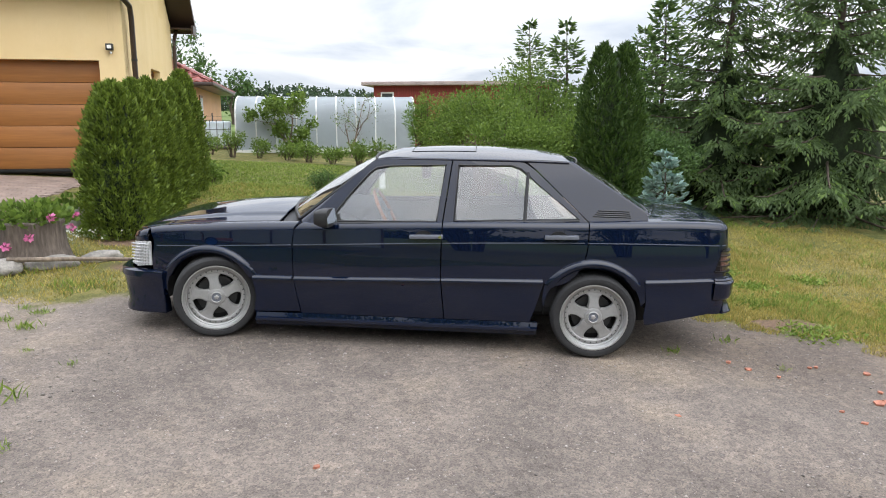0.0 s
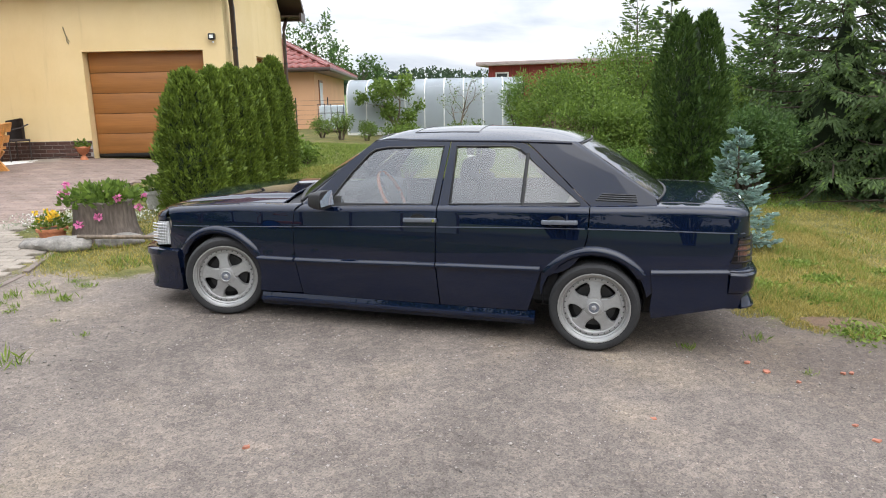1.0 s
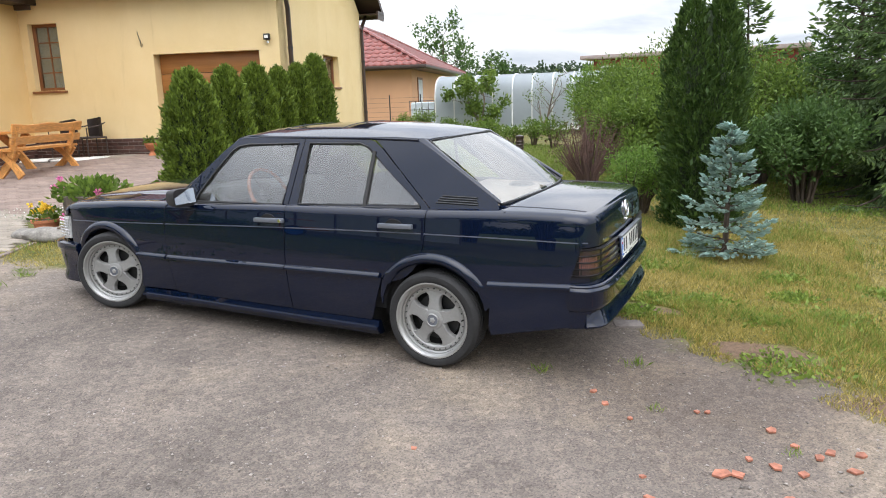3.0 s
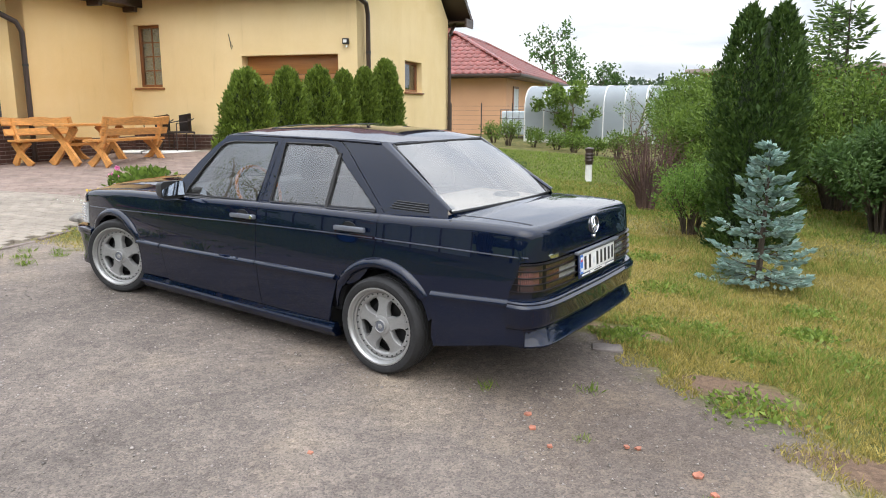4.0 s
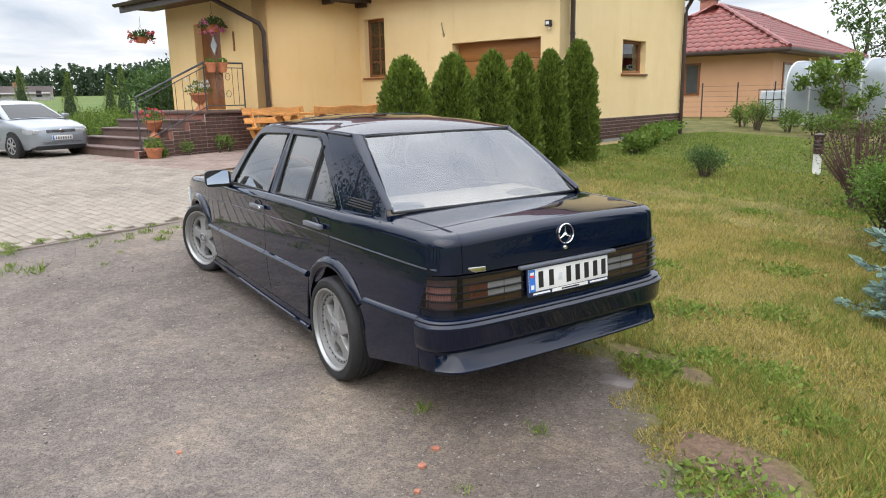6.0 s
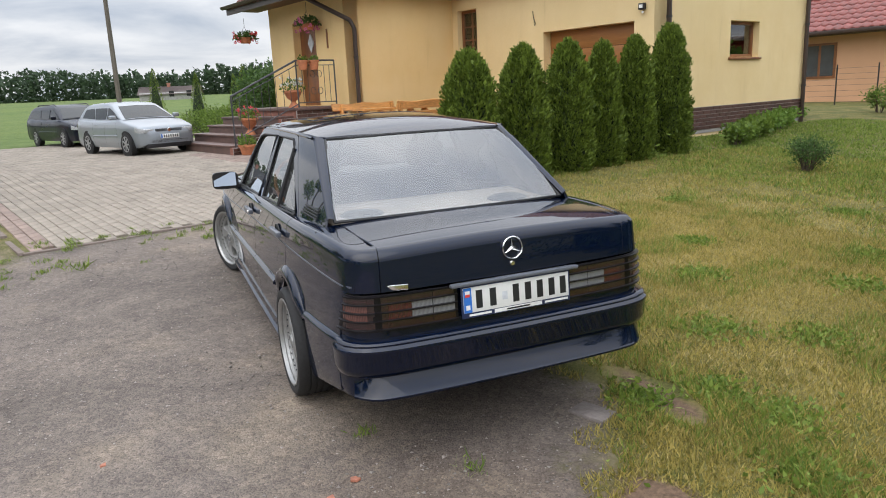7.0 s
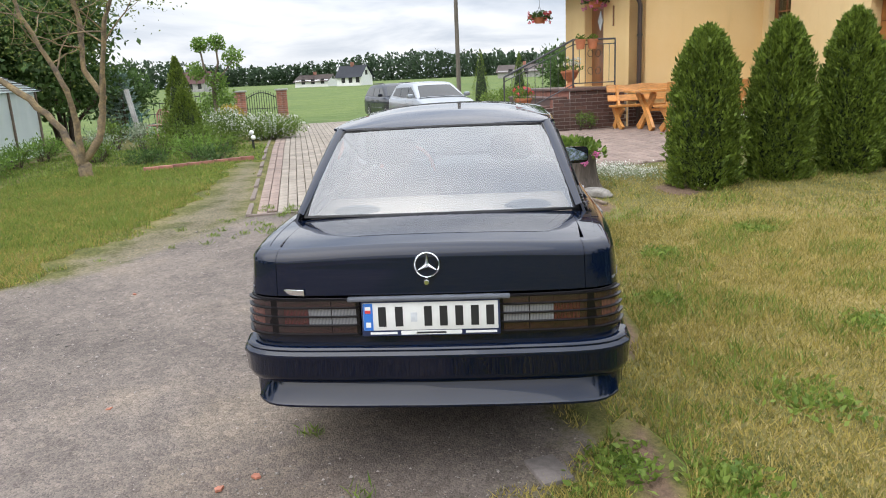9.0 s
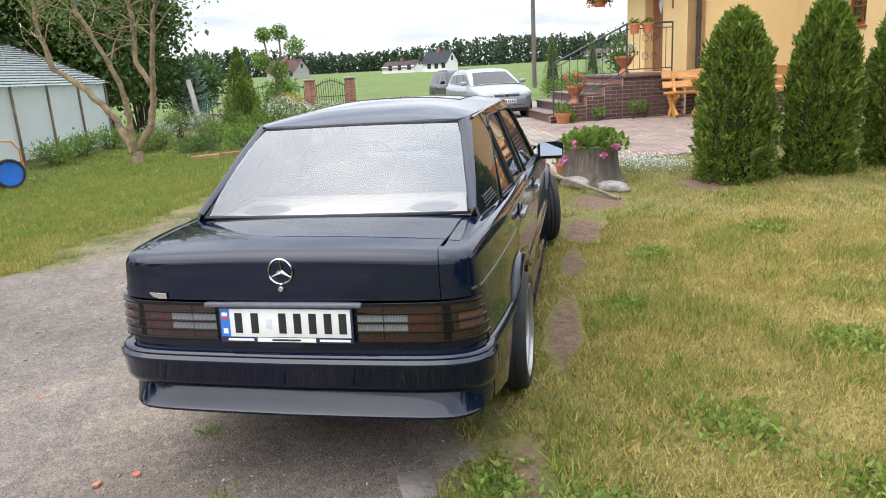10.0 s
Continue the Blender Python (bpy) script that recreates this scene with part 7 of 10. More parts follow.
def broad_tree(name, m, label, seed, h, crown_r, mt, trunks, leaf=0.09, count=6000, bark=M_BARK, crown_low=0.35, branch=5, category="tree", density=0.6, limbs=()):
    """A tree: forked limbs that taper into twigs, with leaves in loose clumps round the twig ends."""
    rng = np.random.default_rng(seed)
    t = thing(name, m, label, category)
    bm = bmesh.new()
    ends = []
    def grow(p, d, L, r, lev):
        n = 4
        pts, rad = [p], [r]
        for k in range(n):
            d = d + rng.normal(size=3) * 0.16 + np.array([0, 0, 0.06])
            d = d / np.linalg.norm(d)
            p = p + d * L / n
            pts.append(p)
            rad.append(r * (1 - 0.45 * (k + 1) / n))
        tube(bm, [tuple(q) for q in pts], rad, 7 if lev < 2 else 5, False)
        if lev >= 3 or r < 0.008:
            ends.append(pts[-1])
            ends.append(pts[-2])
            return
        for k in range(branch - (1 if lev else 0)):
            i = 4 if k == 0 else int(rng.integers(2, 5))
            dd = d * (1.2 if k == 0 else 0.7) + rng.normal(size=3) * 0.62
            dd[2] = dd[2] * 0.7 + 0.12
            dd /= np.linalg.norm(dd)
            grow(pts[i], dd, L * rng.uniform(0.52, 0.78), rad[i] * (0.72 if k == 0 else 0.5), lev + 1)
    for base, dirv, L, r in trunks:
        grow(np.array(base, float), np.array(dirv, float) / np.linalg.norm(dirv), L, r, 0)
    for pts, r0, r1, twigs in limbs:
        pts = [np.array(p, float) for p in pts]
        rad = [r0 + (r1 - r0) * k / (len(pts) - 1) for k in range(len(pts))]
        fine, fr = [], []
        for k in range(len(pts) - 1):
            for q in range(4):
                fine.append(pts[k] + (pts[k + 1] - pts[k]) * q / 4 + rng.normal(size=3) * rad[k] * 0.18)
                fr.append((rad[k] + (rad[k + 1] - rad[k]) * q / 4) * rng.uniform(0.9, 1.12))
        tube(bm, [tuple(p) for p in fine + [pts[-1]]], fr + [rad[-1]], 9, False)
        if twigs:
            grow(pts[-1], (pts[-1] - pts[-2]) / np.linalg.norm(pts[-1] - pts[-2]), 0.9, r1, 1)
        for k in range(twigs):
            i = int(len(fine) * (0.5 + 0.48 * rng.random()))
            d = fine[i] - fine[i - 1]
            d = d / np.linalg.norm(d) * 0.8 + rng.normal(size=3) * 0.7 + np.array([0, 0, 0.3])
            grow(fine[i], d / np.linalg.norm(d), rng.uniform(0.6, 1.0), fr[i] * 0.38, 1)
    part("branching", bm, bark, t, smooth=70)
    if count:
        e = np.array(ends)
        e = e[rng.random(len(e)) < density + 0.2]
        c = e[rng.integers(0, len(e), count)]
        b = c + rng.normal(size=(count, 3)) * crown_r * 0.09
        d = rng.normal(size=(count, 3)) + np.array([0, 0, -0.1])
        part("leaves", leaf_mesh("leaves", b, d, leaf * rng.uniform(0.6, 1.3, count), 0.55, rng), mt, t)
    return t


M_LICHEN = mat("lichen_bark", (0.17, 0.135, 0.105), rough=0.92, var=0.35, scale=7, fine=26, bump=0.8, bscale=38, col2=(0.33, 0.24, 0.12))
FT = at_ground(-7.85, -6.66) @ Matrix.Rotation(radians(102.15), 4, "Z")
broad_tree("fruit_tree", FT, "old lichen-covered fruit tree with sparse leaves and forked limbs", 202, 5, 2.6, leaf_mat("sparse_leaves", (0.07, 0.11, 0.02), (0.21, 0.25, 0.06), back=0.4), [], leaf=0.05, count=5000, bark=M_LICHEN, branch=4, density=0.35,
           limbs=[([(0, 0, -0.15), (0.0, 0, 0.12), (-0.02, 0, 0.35)], 0.12, 0.09, 0),
                  ([(-0.05, 0, 0.25), (-0.30, 0.1, 0.80), (-0.75, 0.2, 1.32), (-1.35, 0.3, 1.75), (-1.55, 0.4, 2.5), (-1.5, 0.4, 3.1)], 0.07, 0.032, 9),
                  ([(0.0, -0.05, 0.3), (0.02, -0.1, 0.9), (-0.02, -0.2, 1.45), (-0.25, -0.2, 2.0), (-0.5, -0.3, 2.6), (-0.6, -0.3, 3.2)], 0.055, 0.026, 9),
                  ([(0.06, 0.0, 0.3), (0.33, 0.05, 0.75), (0.45, 0.05, 1.3), (0.2, 0.1, 1.75), (0.22, 0.15, 2.5), (0.1, 0.1, 3.2)], 0.068, 0.03, 8),
                  ([(0.43, 0.05, 1.2), (0.55, -0.1, 1.8), (0.72, -0.2, 2.5), (1.0, -0.3, 3.1)], 0.05, 0.026, 8)])
broad_tree("garden_tree", at_ground(-7.35, 18.2), "young leafy fruit tree before the greenhouse", 203, 2.3, 1.1, M_LEAF, [((0, 0, -0.05), (0.05, 0, 1), 0.55, 0.055), ((0, 0, 0.35), (-0.65, -0.1, 1), 0.95, 0.035), ((0, 0, 0.4), (0.7, 0.1, 1), 0.95, 0.035)], leaf=0.15, count=2600, branch=4)
broad_tree("bare_sapling", at_ground(-5.25, 18.7), "thin pale sapling with hardly any leaves", 204, 2.4, 0.9, M_LEAF, [((0, 0, -0.05), (0, 0, 1), 1.35, 0.04), ((0, 0, 0.3), (-0.4, 0, 1), 0.9, 0.025), ((0, 0, 0.4), (0.45, 0.1, 1), 0.9, 0.025)], leaf=0.06, count=420, branch=4)
broad_tree("dark_tree", at_ground(-14.5, -14.5), "big dark tree behind the plastic greenhouse", 205, 8, 4, M_LEAF3, [((0, 0, -0.2), (0.1, 0.1, 1), 3.1, 0.36), ((0.8, 0.5, -0.2), (0.25, 0.2, 1), 2.5, 0.28), ((-1.8, 1.0, -0.2), (0.05, 0.2, 1), 2.3, 0.25)], leaf=0.19, count=25000, bark=M_DBARK, branch=5)
for k, (x, y, h, r) in enumerate(((-13.5, -12.0, 2.6, 1.6), (-16.0, -12.0, 2.8, 1.8), (-18.5, -11.8, 2.2, 1.5), (-11.0, -13.0, 2.6, 1.8), (-8.0, -13.5, 2.6, 2.0))):
    shrub("dark_shrub", at_ground(x, y), h, r, "dense dark shrub behind the plastic greenhouse", 210 + k, M_LEAF3, leaf=0.13, count=5000, stems=24, group="dark shrubs")
broad_tree("far_tree", at_ground(-37.0, 79.0), "tall half-bare tree far behind the red-roofed house", 206, 9, 4, M_LEAF3, [((0, 0, -0.2), (0.05, 0, 1), 5.0, 0.35)], leaf=0.5, count=1300, bark=M_DBARK, branch=5)
broad_tree("far_tree", at_ground(-31.0, 80.0), "smaller tree far behind the red-roofed house", 207, 6, 3, M_LEAF3, [((0, 0, -0.2), (0.05, 0, 1), 3.0, 0.25)], leaf=0.45, count=900, bark=M_DBARK, branch=5)


# trees along the far side of the drive, which shine back from paint and glass
back = shrub("garden_tree", at_ground(-1.0, -17.5), 6.6, 3.1, "tall dense green tree on the far side of the drive", 220, M_LEAF3, leaf=0.17, count=9500, stems=34, group="drive trees", category="tree")
for k, (x, y, sc_) in enumerate(((5.0, -18.5, 0.92), (10.5, -17.0, 1.05), (16.0, -15.5, 0.95), (-6.0, -19.5, 1.08))):
    copy_thing(back, at_ground(x, y, 0, 1.1 * k + 0.5, sc_))


# far woods: heaps of leaf clumps along the edge of the fields
def far_woods():
    rng = np.random.default_rng(5)
    C, D, S = [], [], []
    for a in np.arange(95, 330, 0.40):
        for row in range(2):
            R_ = 400 + 45 * math.sin(a * 0.07) + row * 18 + rng.uniform(-6, 6)
            an = radians(a + rng.uniform(-0.2, 0.2))
            x, y = -5 + R_ * math.cos(an), -2 + R_ * math.sin(an)
            hh = rng.uniform(9.5, 13.5) * (1.0 + 0.20 * math.sin(a * 0.31) + (0.12 if 172 < a < 186 else 0.0)) + (2.0 if row else 0)
            pine = rng.random() < 0.45
            w = rng.uniform(1.9, 3.0) if pine else rng.uniform(3.0, 4.6)
            z0 = float(ground_z(x, y))
            n = 120 if a < 240 else 40
            q = unit(rng.normal(size=(n, 3)))
            zz = (q[:, 2] * 0.5 + 0.5)
            wid = w * (np.clip(1.12 - zz, 0.12, 1) if pine else np.sqrt(np.clip(1 - (2 * zz - 1) ** 2, 0.25, 1))) * rng.uniform(0.7, 1.1, n)
            ang = rng.random(n) * 2 * np.pi
            C.append(np.stack([x + wid * np.cos(ang), y + wid * np.sin(ang), z0 - 0.5 + hh * zz], 1))
            D.append(np.stack([np.cos(ang), np.sin(ang), rng.normal(size=n) * 0.8], 1))
            S.append(rng.uniform(1.1, 2.5, n) * (1 if a < 240 else 1.8))
    return leaf_mesh("woods", np.concatenate(C), np.concatenate(D), np.concatenate(S), 0.8, rng)


part("woods", far_woods(), leaf_mat("far_foliage", (0.034, 0.060, 0.034), (0.070, 0.110, 0.055), back=0.4), None, "dark line of woods along the far edge of the fields", kind="stuff", category="woods")


# grass: blades and straw over the lawns near the drive
def lawn_blades(name, mt, count, boxes, hmin, hmax, seed, width=0.006, keep=None, label="", rim=0.12):
    rng = np.random.default_rng(seed)
    area = np.array([(b[1] - b[0]) * (b[3] - b[2]) for b in boxes])
    pick = rng.choice(len(boxes), count, p=area / area.sum())
    bx = np.array(boxes)[pick]
    x = bx[:, 0] + rng.random(count) * (bx[:, 1] - bx[:, 0])
    y = bx[:, 2] + rng.random(count) * (bx[:, 3] - bx[:, 2])
    d = poly_dist(x, y, DRIVE)
    s, w = hw(x, y)
    pv = poly_dist(s, w, PAVE)
    br = poly_dist(x, y, BARE)
    nz = np.array([noise.noise((a * 1.6, b * 1.6, 1.0)) + 0.6 * noise.noise((a * 5, b * 5, 2.0)) for a, b in zip(x, y)])
    ok = (d + 0.28 * nz < -rim) & (pv < -0.03) & (br + 0.3 * nz < -0.1) & ~((s < 0.05) & (w > -0.05)) & (dirt_at(x, y) + 0.5 * nz < 0.5)
    if keep is not None:
        ok &= keep(nz, rng.random(count), d)
    x, y, nz = x[ok], y[ok], nz[ok]
    n = len(x)
    z = ground_z(x, y)
    an = rng.random(n) * 2 * np.pi
    h = hmin + (hmax - hmin) * rng.random(n) ** 1.6 * (1 + 0.7 * np.clip(nz, -0.6, 1))
    wd = width * rng.uniform(0.7, 1.4, n)
    lean = rng.normal(size=(n, 2)) * h[:, None] * 0.55
    dx, dy = np.cos(an) * wd, np.sin(an) * wd
    v = np.empty((n, 3, 3))
    v[:, 0] = np.stack([x - dx, y - dy, z - 0.004], 1)
    v[:, 1] = np.stack([x + dx, y + dy, z - 0.004], 1)
    v[:, 2] = np.stack([x + lean[:, 0], y + lean[:, 1], z + h], 1)
    part(name, fast_mesh(name, v.reshape(-1, 3), np.arange(3 * n).reshape(n, 3)), mt, None, label, kind="stuff", category="grass")


NEAR = [(-3.5, 5.0, 0.2, 6.0), (0.8, 5.0, -1.2, 1.0), (-6.0, 1.5, -6.5, -3.2), (-9.0, -3.0, -7.5, -3.6), (-6.0, -3.0, -0.6, 3.0), (-6.0, 2.0, 6.0, 9.0), (-6.2, -3.5, 3.0, 6.0)]
FARG = [(-9.0, 3.5, 6.0, 15.0), (-12.0, -3.0, -9.0, -4.0)]
CLOSE = [(-3.2, 2.6, 0.5, 4.6), (1.0, 3.6, -0.8, 1.2), (-6.5, -1.5, -6.4, -3.8)]
lawn_blades("lawn_grass", M_GRASS, 255000, NEAR, 0.012, 0.05, 1, label="short dry yellow-green grass of the lawn", width=0.005)
lawn_blades("green_grass", M_GRASS_G, 130000, NEAR, 0.015, 0.075, 2, keep=lambda nz, r, d: nz + 0.25 * r > 0.28, label="patches of fresh green grass in the lawn", width=0.005)
lawn_blades("close_grass", M_GRASS, 210000, CLOSE, 0.012, 0.055, 6, label="short dry yellow-green grass of the lawn", width=0.0035, rim=0.04)
lawn_blades("close_green_grass", M_GRASS_G, 90000, CLOSE, 0.015, 0.07, 7, keep=lambda nz, r, d: nz + 0.3 * r > 0.24, label="fresh green grass in the lawn", width=0.0035, rim=0.04)
lawn_blades("garden_grass", M_GRASS_G, 70000, [(-6.0, 1.5, -6.5, -3.2), (-9.0, -3.0, -7.5, -3.6)], 0.015, 0.07, 8, label="green grass under the fruit tree")
lawn_blades("far_grass", M_GRASS_G, 110000, FARG, 0.02, 0.06, 3, width=0.010, label="short grass of the farther lawn")
lawn_blades("edge_straw", leaf_mat("straw", (0.34, 0.27, 0.10), (0.56, 0.45, 0.21), back=0.2), 120000, [(-4.2, 1.2, 1.1, 5.2), (-3.6, 1.0, 1.4, 4.6), (0.8, 4.5, 0.2, 4.0), (-6.0, 1.5, -6.5, -3.2)], 0.008, 0.035, 4, width=0.0035, label="dry straw lying in the lawn")
# weeds that stand in the gravel
WEEDS = [(0.62, -0.62, 0.09), (1.12, -0.30, 0.10), (1.30, -0.85, 0.06), (-3.35, -2.05, 0.16), (-3.0, -2.6, 0.08), (-2.9, -2.9, 0.07), (-4.0, -0.9, 0.12), (-4.1, -1.5, 0.07), (-3.7, -1.3, 0.05), (-4.5, -0.6, 0.10), (-3.3, -1.5, 0.06), (-4.2, -2.2, 0.12), (-3.8, -2.4, 0.10), (-4.6, -1.9, 0.09), (-4.9, -1.2, 0.09), (1.95, -1.05, 0.05), (-3.2, -2.4, 0.06), (-4.4, -1.1, 0.08), (-3.6, -3.1, 0.1), (-2.5, -3.4, 0.06), (-4.75, -0.8, 0.09), (-4.9, -1.6, 0.07)]
wr_ = random.Random(12)
WEEDS += [(-4.55 + 0.5 * f + wr_.uniform(-0.25, 0.15), -2.5 + 2.1 * f + wr_.uniform(-0.15, 0.15), wr_.uniform(0.05, 0.12)) for f in [k / 21 for k in range(22)]]
WEEDS += [(-3.3 - 1.2 * wr_.random(), -2.9 + 0.9 * wr_.random(), wr_.uniform(0.04, 0.10)) for k in range(16)]
for k, (x, y, h) in enumerate(WEEDS):
    rng = np.random.default_rng(300 + k)
    n = 34
    h *= 0.72
    b = np.stack([rng.normal(size=n) * h * 0.5, rng.normal(size=n) * h * 0.5, np.zeros(n)], 1)
    d = np.stack([rng.normal(size=n) * 0.6, rng.normal(size=n) * 0.6, np.ones(n)], 1)
    tagged(part("weed", leaf_mesh("weed", b, d, h * rng.uniform(0.4, 1.1, n), 0.12, rng), M_GRASS_G, None, "small green weed growing in the gravel", m=at_ground(x, y), kind="stuff"), category="weed", group="weeds")
# broad green weed patches in the lawn
for k, (x, y, r) in enumerate(((2.25, 1.15, 0.26), (2.0, 1.6, 0.2), (1.9, 0.05, 0.30), (0.2, 3.3, 0.28), (0.75, 2.2, 0.24), (-0.3, 4.1, 0.2), (1.35, 1.25, 0.22), (-2.9, 2.6, 0.2), (1.0, 1.15, 0.16), (3.1, 0.9, 0.3), (-1.5, 5.4, 0.2), (1.9, 2.2, 0.2), (-0.95, 6.0, 0.18), (-0.6, 2.5, 0.22), (0.35, 1.75, 0.26), (-1.4, 3.2, 0.18), (1.2, 3.4, 0.24), (-2.2, 1.6, 0.16), (0.9, 0.75, 0.18), (-1.1, 1.35, 0.14), (-3.0, 4.4, 0.18), (1.75, 0.9, 0.2), (2.7, 2.0, 0.26))):
    rng = np.random.default_rng(400 + k)
    n = 420
    b = np.stack([rng.normal(size=n) * r * 0.5, rng.normal(size=n) * r * 0.45, rng.random(n) * 0.02], 1)
    d = np.stack([rng.normal(size=n), rng.normal(size=n), 0.7 * np.ones(n)], 1)
    tagged(part("weed_clump", leaf_mesh("weed_clump", b, d, 0.035 * rng.uniform(0.6, 1.5, n), 0.5, rng), M_GRASS_G, None, "patch of low green weeds in the lawn", m=at_ground(x, y), kind="stuff"), category="weed", group="weed patches")

# ---- garden, yard and neighbours ----
def gz(x, y):
    return float(ground_z(x, y))


def hp(s, w, dz=0.0):
    """A place given in house coordinates, on the ground."""
    p = HM @ Vector((s, w, 0))
    return Vector((p.x, p.y, gz(p.x, p.y) + dz))


# flower stump
stump = thing("tree_stump", at_ground(-5.25, 1.18, -0.02), "weathered tree stump used as a flower planter", "planter")
bm = bmesh.new()
rings = []
for k, (r, z) in enumerate(((0.40, 0.0), (0.35, 0.06), (0.315, 0.18), (0.30, 0.33), (0.305, 0.44), (0.26, 0.45), (0.24, 0.38), (0.0, 0.37))):
    n = 40
    ring = []
    for j in range(n):
        a = 2 * math.pi * j / n
        q = 1 + 0.10 * noise.noise(Vector((math.cos(a) * 2.2, math.sin(a) * 2.2, 0.3 * z))) + 0.09 * noise.noise(Vector((math.cos(a) * 9, math.sin(a) * 9, z * 1.5))) 
        ring.append(bm.verts.new((r * q * math.cos(a), r * q * math.sin(a), z + 0.02 * noise.noise(Vector((math.cos(a) * 3, math.sin(a) * 3, 5))))))
    rings.append(ring)
for ra, rb_ in zip(rings, rings[1:]):
    for j in range(40):
        bm.faces.new((ra[j], ra[(j + 1) % 40], rb_[(j + 1) % 40], rb_[j]))
part("bark", bm, mat("stump_bark", (0.085, 0.068, 0.055), rough=0.95, var=0.45, scale=9, fine=40, stretch=(1, 1, 0.18), bump=1.0, bscale=30), stump, smooth=60)


def leaf_blob(name, centre, rx, rz_, n, size, mt, parent, seed, width=0.8, up=0.5):
    rng = np.random.default_rng(seed)
    d = unit(rng.normal(size=(n, 3)))
    d[:, 2] = np.abs(d[:, 2])
    b = np.array(centre) + d * np.array([rx, rx, rz_]) * (rng.random(n) ** 0.4)[:, None]
    return part(name, leaf_mesh(name, b, d + np.array([0, 0, up]) + rng.normal(size=(n, 3)) * 0.4, size * rng.uniform(0.7, 1.2, n), width, rng), mt, parent)


def blossom(centre, r, mt, parent, seed, n=14):
    rng = np.random.default_rng(seed)
    d = unit(rng.normal(size=(n, 3)))
    return part("blossom", leaf_mesh("blossom", np.array(centre) + d * r * 0.25, d, r * rng.uniform(0.7, 1.1, n), 0.8, rng), mt, parent)


leaf_blob("geranium_leaves", (0, 0, 0.40), 0.42, 0.24, 620, 0.07, M_LEAF, stump, 1)
rng_b = random.Random(4)
for k, (a, r, z) in enumerate(((200, 0.36, 0.62), (212, 0.40, 0.54), (190, 0.42, 0.50), (265, 0.37, 0.24), (300, 0.36, 0.32), (20, 0.36, 0.36), (330, 0.38, 0.50), (40, 0.40, 0.46), (180, 0.35, 0.34))):
    blossom((r * math.cos(radians(a)), r * math.sin(radians(a)), z), 0.045, M_PINK, stump, 20 + k, 22)


def flower_pot(m, r, h, label, seed, mt_flower=None, leaf=0.05, nleaf=130, foot=False, flowers=8, material=None, spread=1.2):
    """A turned pot with a thick rim, soil and a plant."""
    p = thing("flower_pot", m, label, "flower pot")
    prof = [(0.0, 0.0), (r * 0.66, 0.0), (r * 0.70, 0.01), (r * 0.92, h * 0.80), (r * 1.02, h * 0.80), (r * 1.05, h), (r * 0.92, h), (r * 0.86, h * 0.86), (0.0, h * 0.86)]
    if foot:
        prof = [(0.0, 0.0), (r * 0.62, 0.0), (r * 0.60, h * 0.08), (r * 0.28, h * 0.30), (r * 0.30, h * 0.38), (r * 0.72, h * 0.55), (r * 0.98, h * 0.84), (r * 1.08, h * 0.88), (r * 1.08, h), (r * 0.95, h), (r * 0.9, h * 0.9), (0.0, h * 0.9)]
    part("pot", lathe(bmesh.new(), prof, 24), material or M_TERRA, p)
    part("soil", lathe(bmesh.new(), [(0, h * 0.9), (r * 0.9, h * 0.9)], 20), M_SOIL, p)
    leaf_blob("leaves", (0, 0, h * 0.9), r * spread, r * spread, nleaf, leaf, M_LEAF, p, seed)
    for k in range(flowers if mt_flower else 0):
        a = rng_b.random() * 6.28
        q = r * spread * rng_b.uniform(0.3, 0.95)
        blossom((q * math.cos(a), q * math.sin(a), h * 0.9 + r * spread * rng_b.uniform(0.5, 1.1)), leaf * 0.75, mt_flower, p, seed * 10 + k, 14)
    return p


flower_pot(at_ground(-5.66, 0.86), 0.15, 0.16, "terracotta bowl of orange and yellow flowers on the paving edge", 31, M_YELLOW, 0.045, 160, flowers=16)
flower_pot(at_ground(-5.92, 3.0), 0.17, 0.26, "pale planter with leafy greens beside the thuja", 32, None, 0.07, 160, material=M_CONC)
flower_pot(at_ground(-10.02, 6.52), 0.13, 0.27, "terracotta urn with a green plant before the plinth", 33, None, 0.06, 90, foot=True)
pm = lambda s, w, z: HM @ Matrix.Translation((s, w, z))
flower_pot(pm(-6.35, -4.28, LZ), 0.19, 0.38, "terracotta urn of white flowers on the porch landing", 34, M_WHITEP, 0.05, 220, foot=True, flowers=24, spread=1.5)
flower_pot(pm(-6.5, -5.3, LZ - 3 * rise), 0.18, 0.36, "terracotta urn of red flowers on the porch steps", 35, M_RED, 0.05, 200, foot=True, flowers=12, spread=1.4)
flower_pot(pm(-5.72, -5.75, gz(*(HM @ Vector((-5.72, -5.75, 0)))[:2])), 0.17, 0.22, "terracotta bowl with green leaves at the foot of the steps", 36, None, 0.07, 110)
for w in (-3.95, -4.22):
    flower_pot(pm(-5.90, w, RZ - 0.20), 0.115, 0.20, "terracotta pot hung on the porch handrail", 80 - int(w * 10), None, 0.05, 70, spread=1.0)


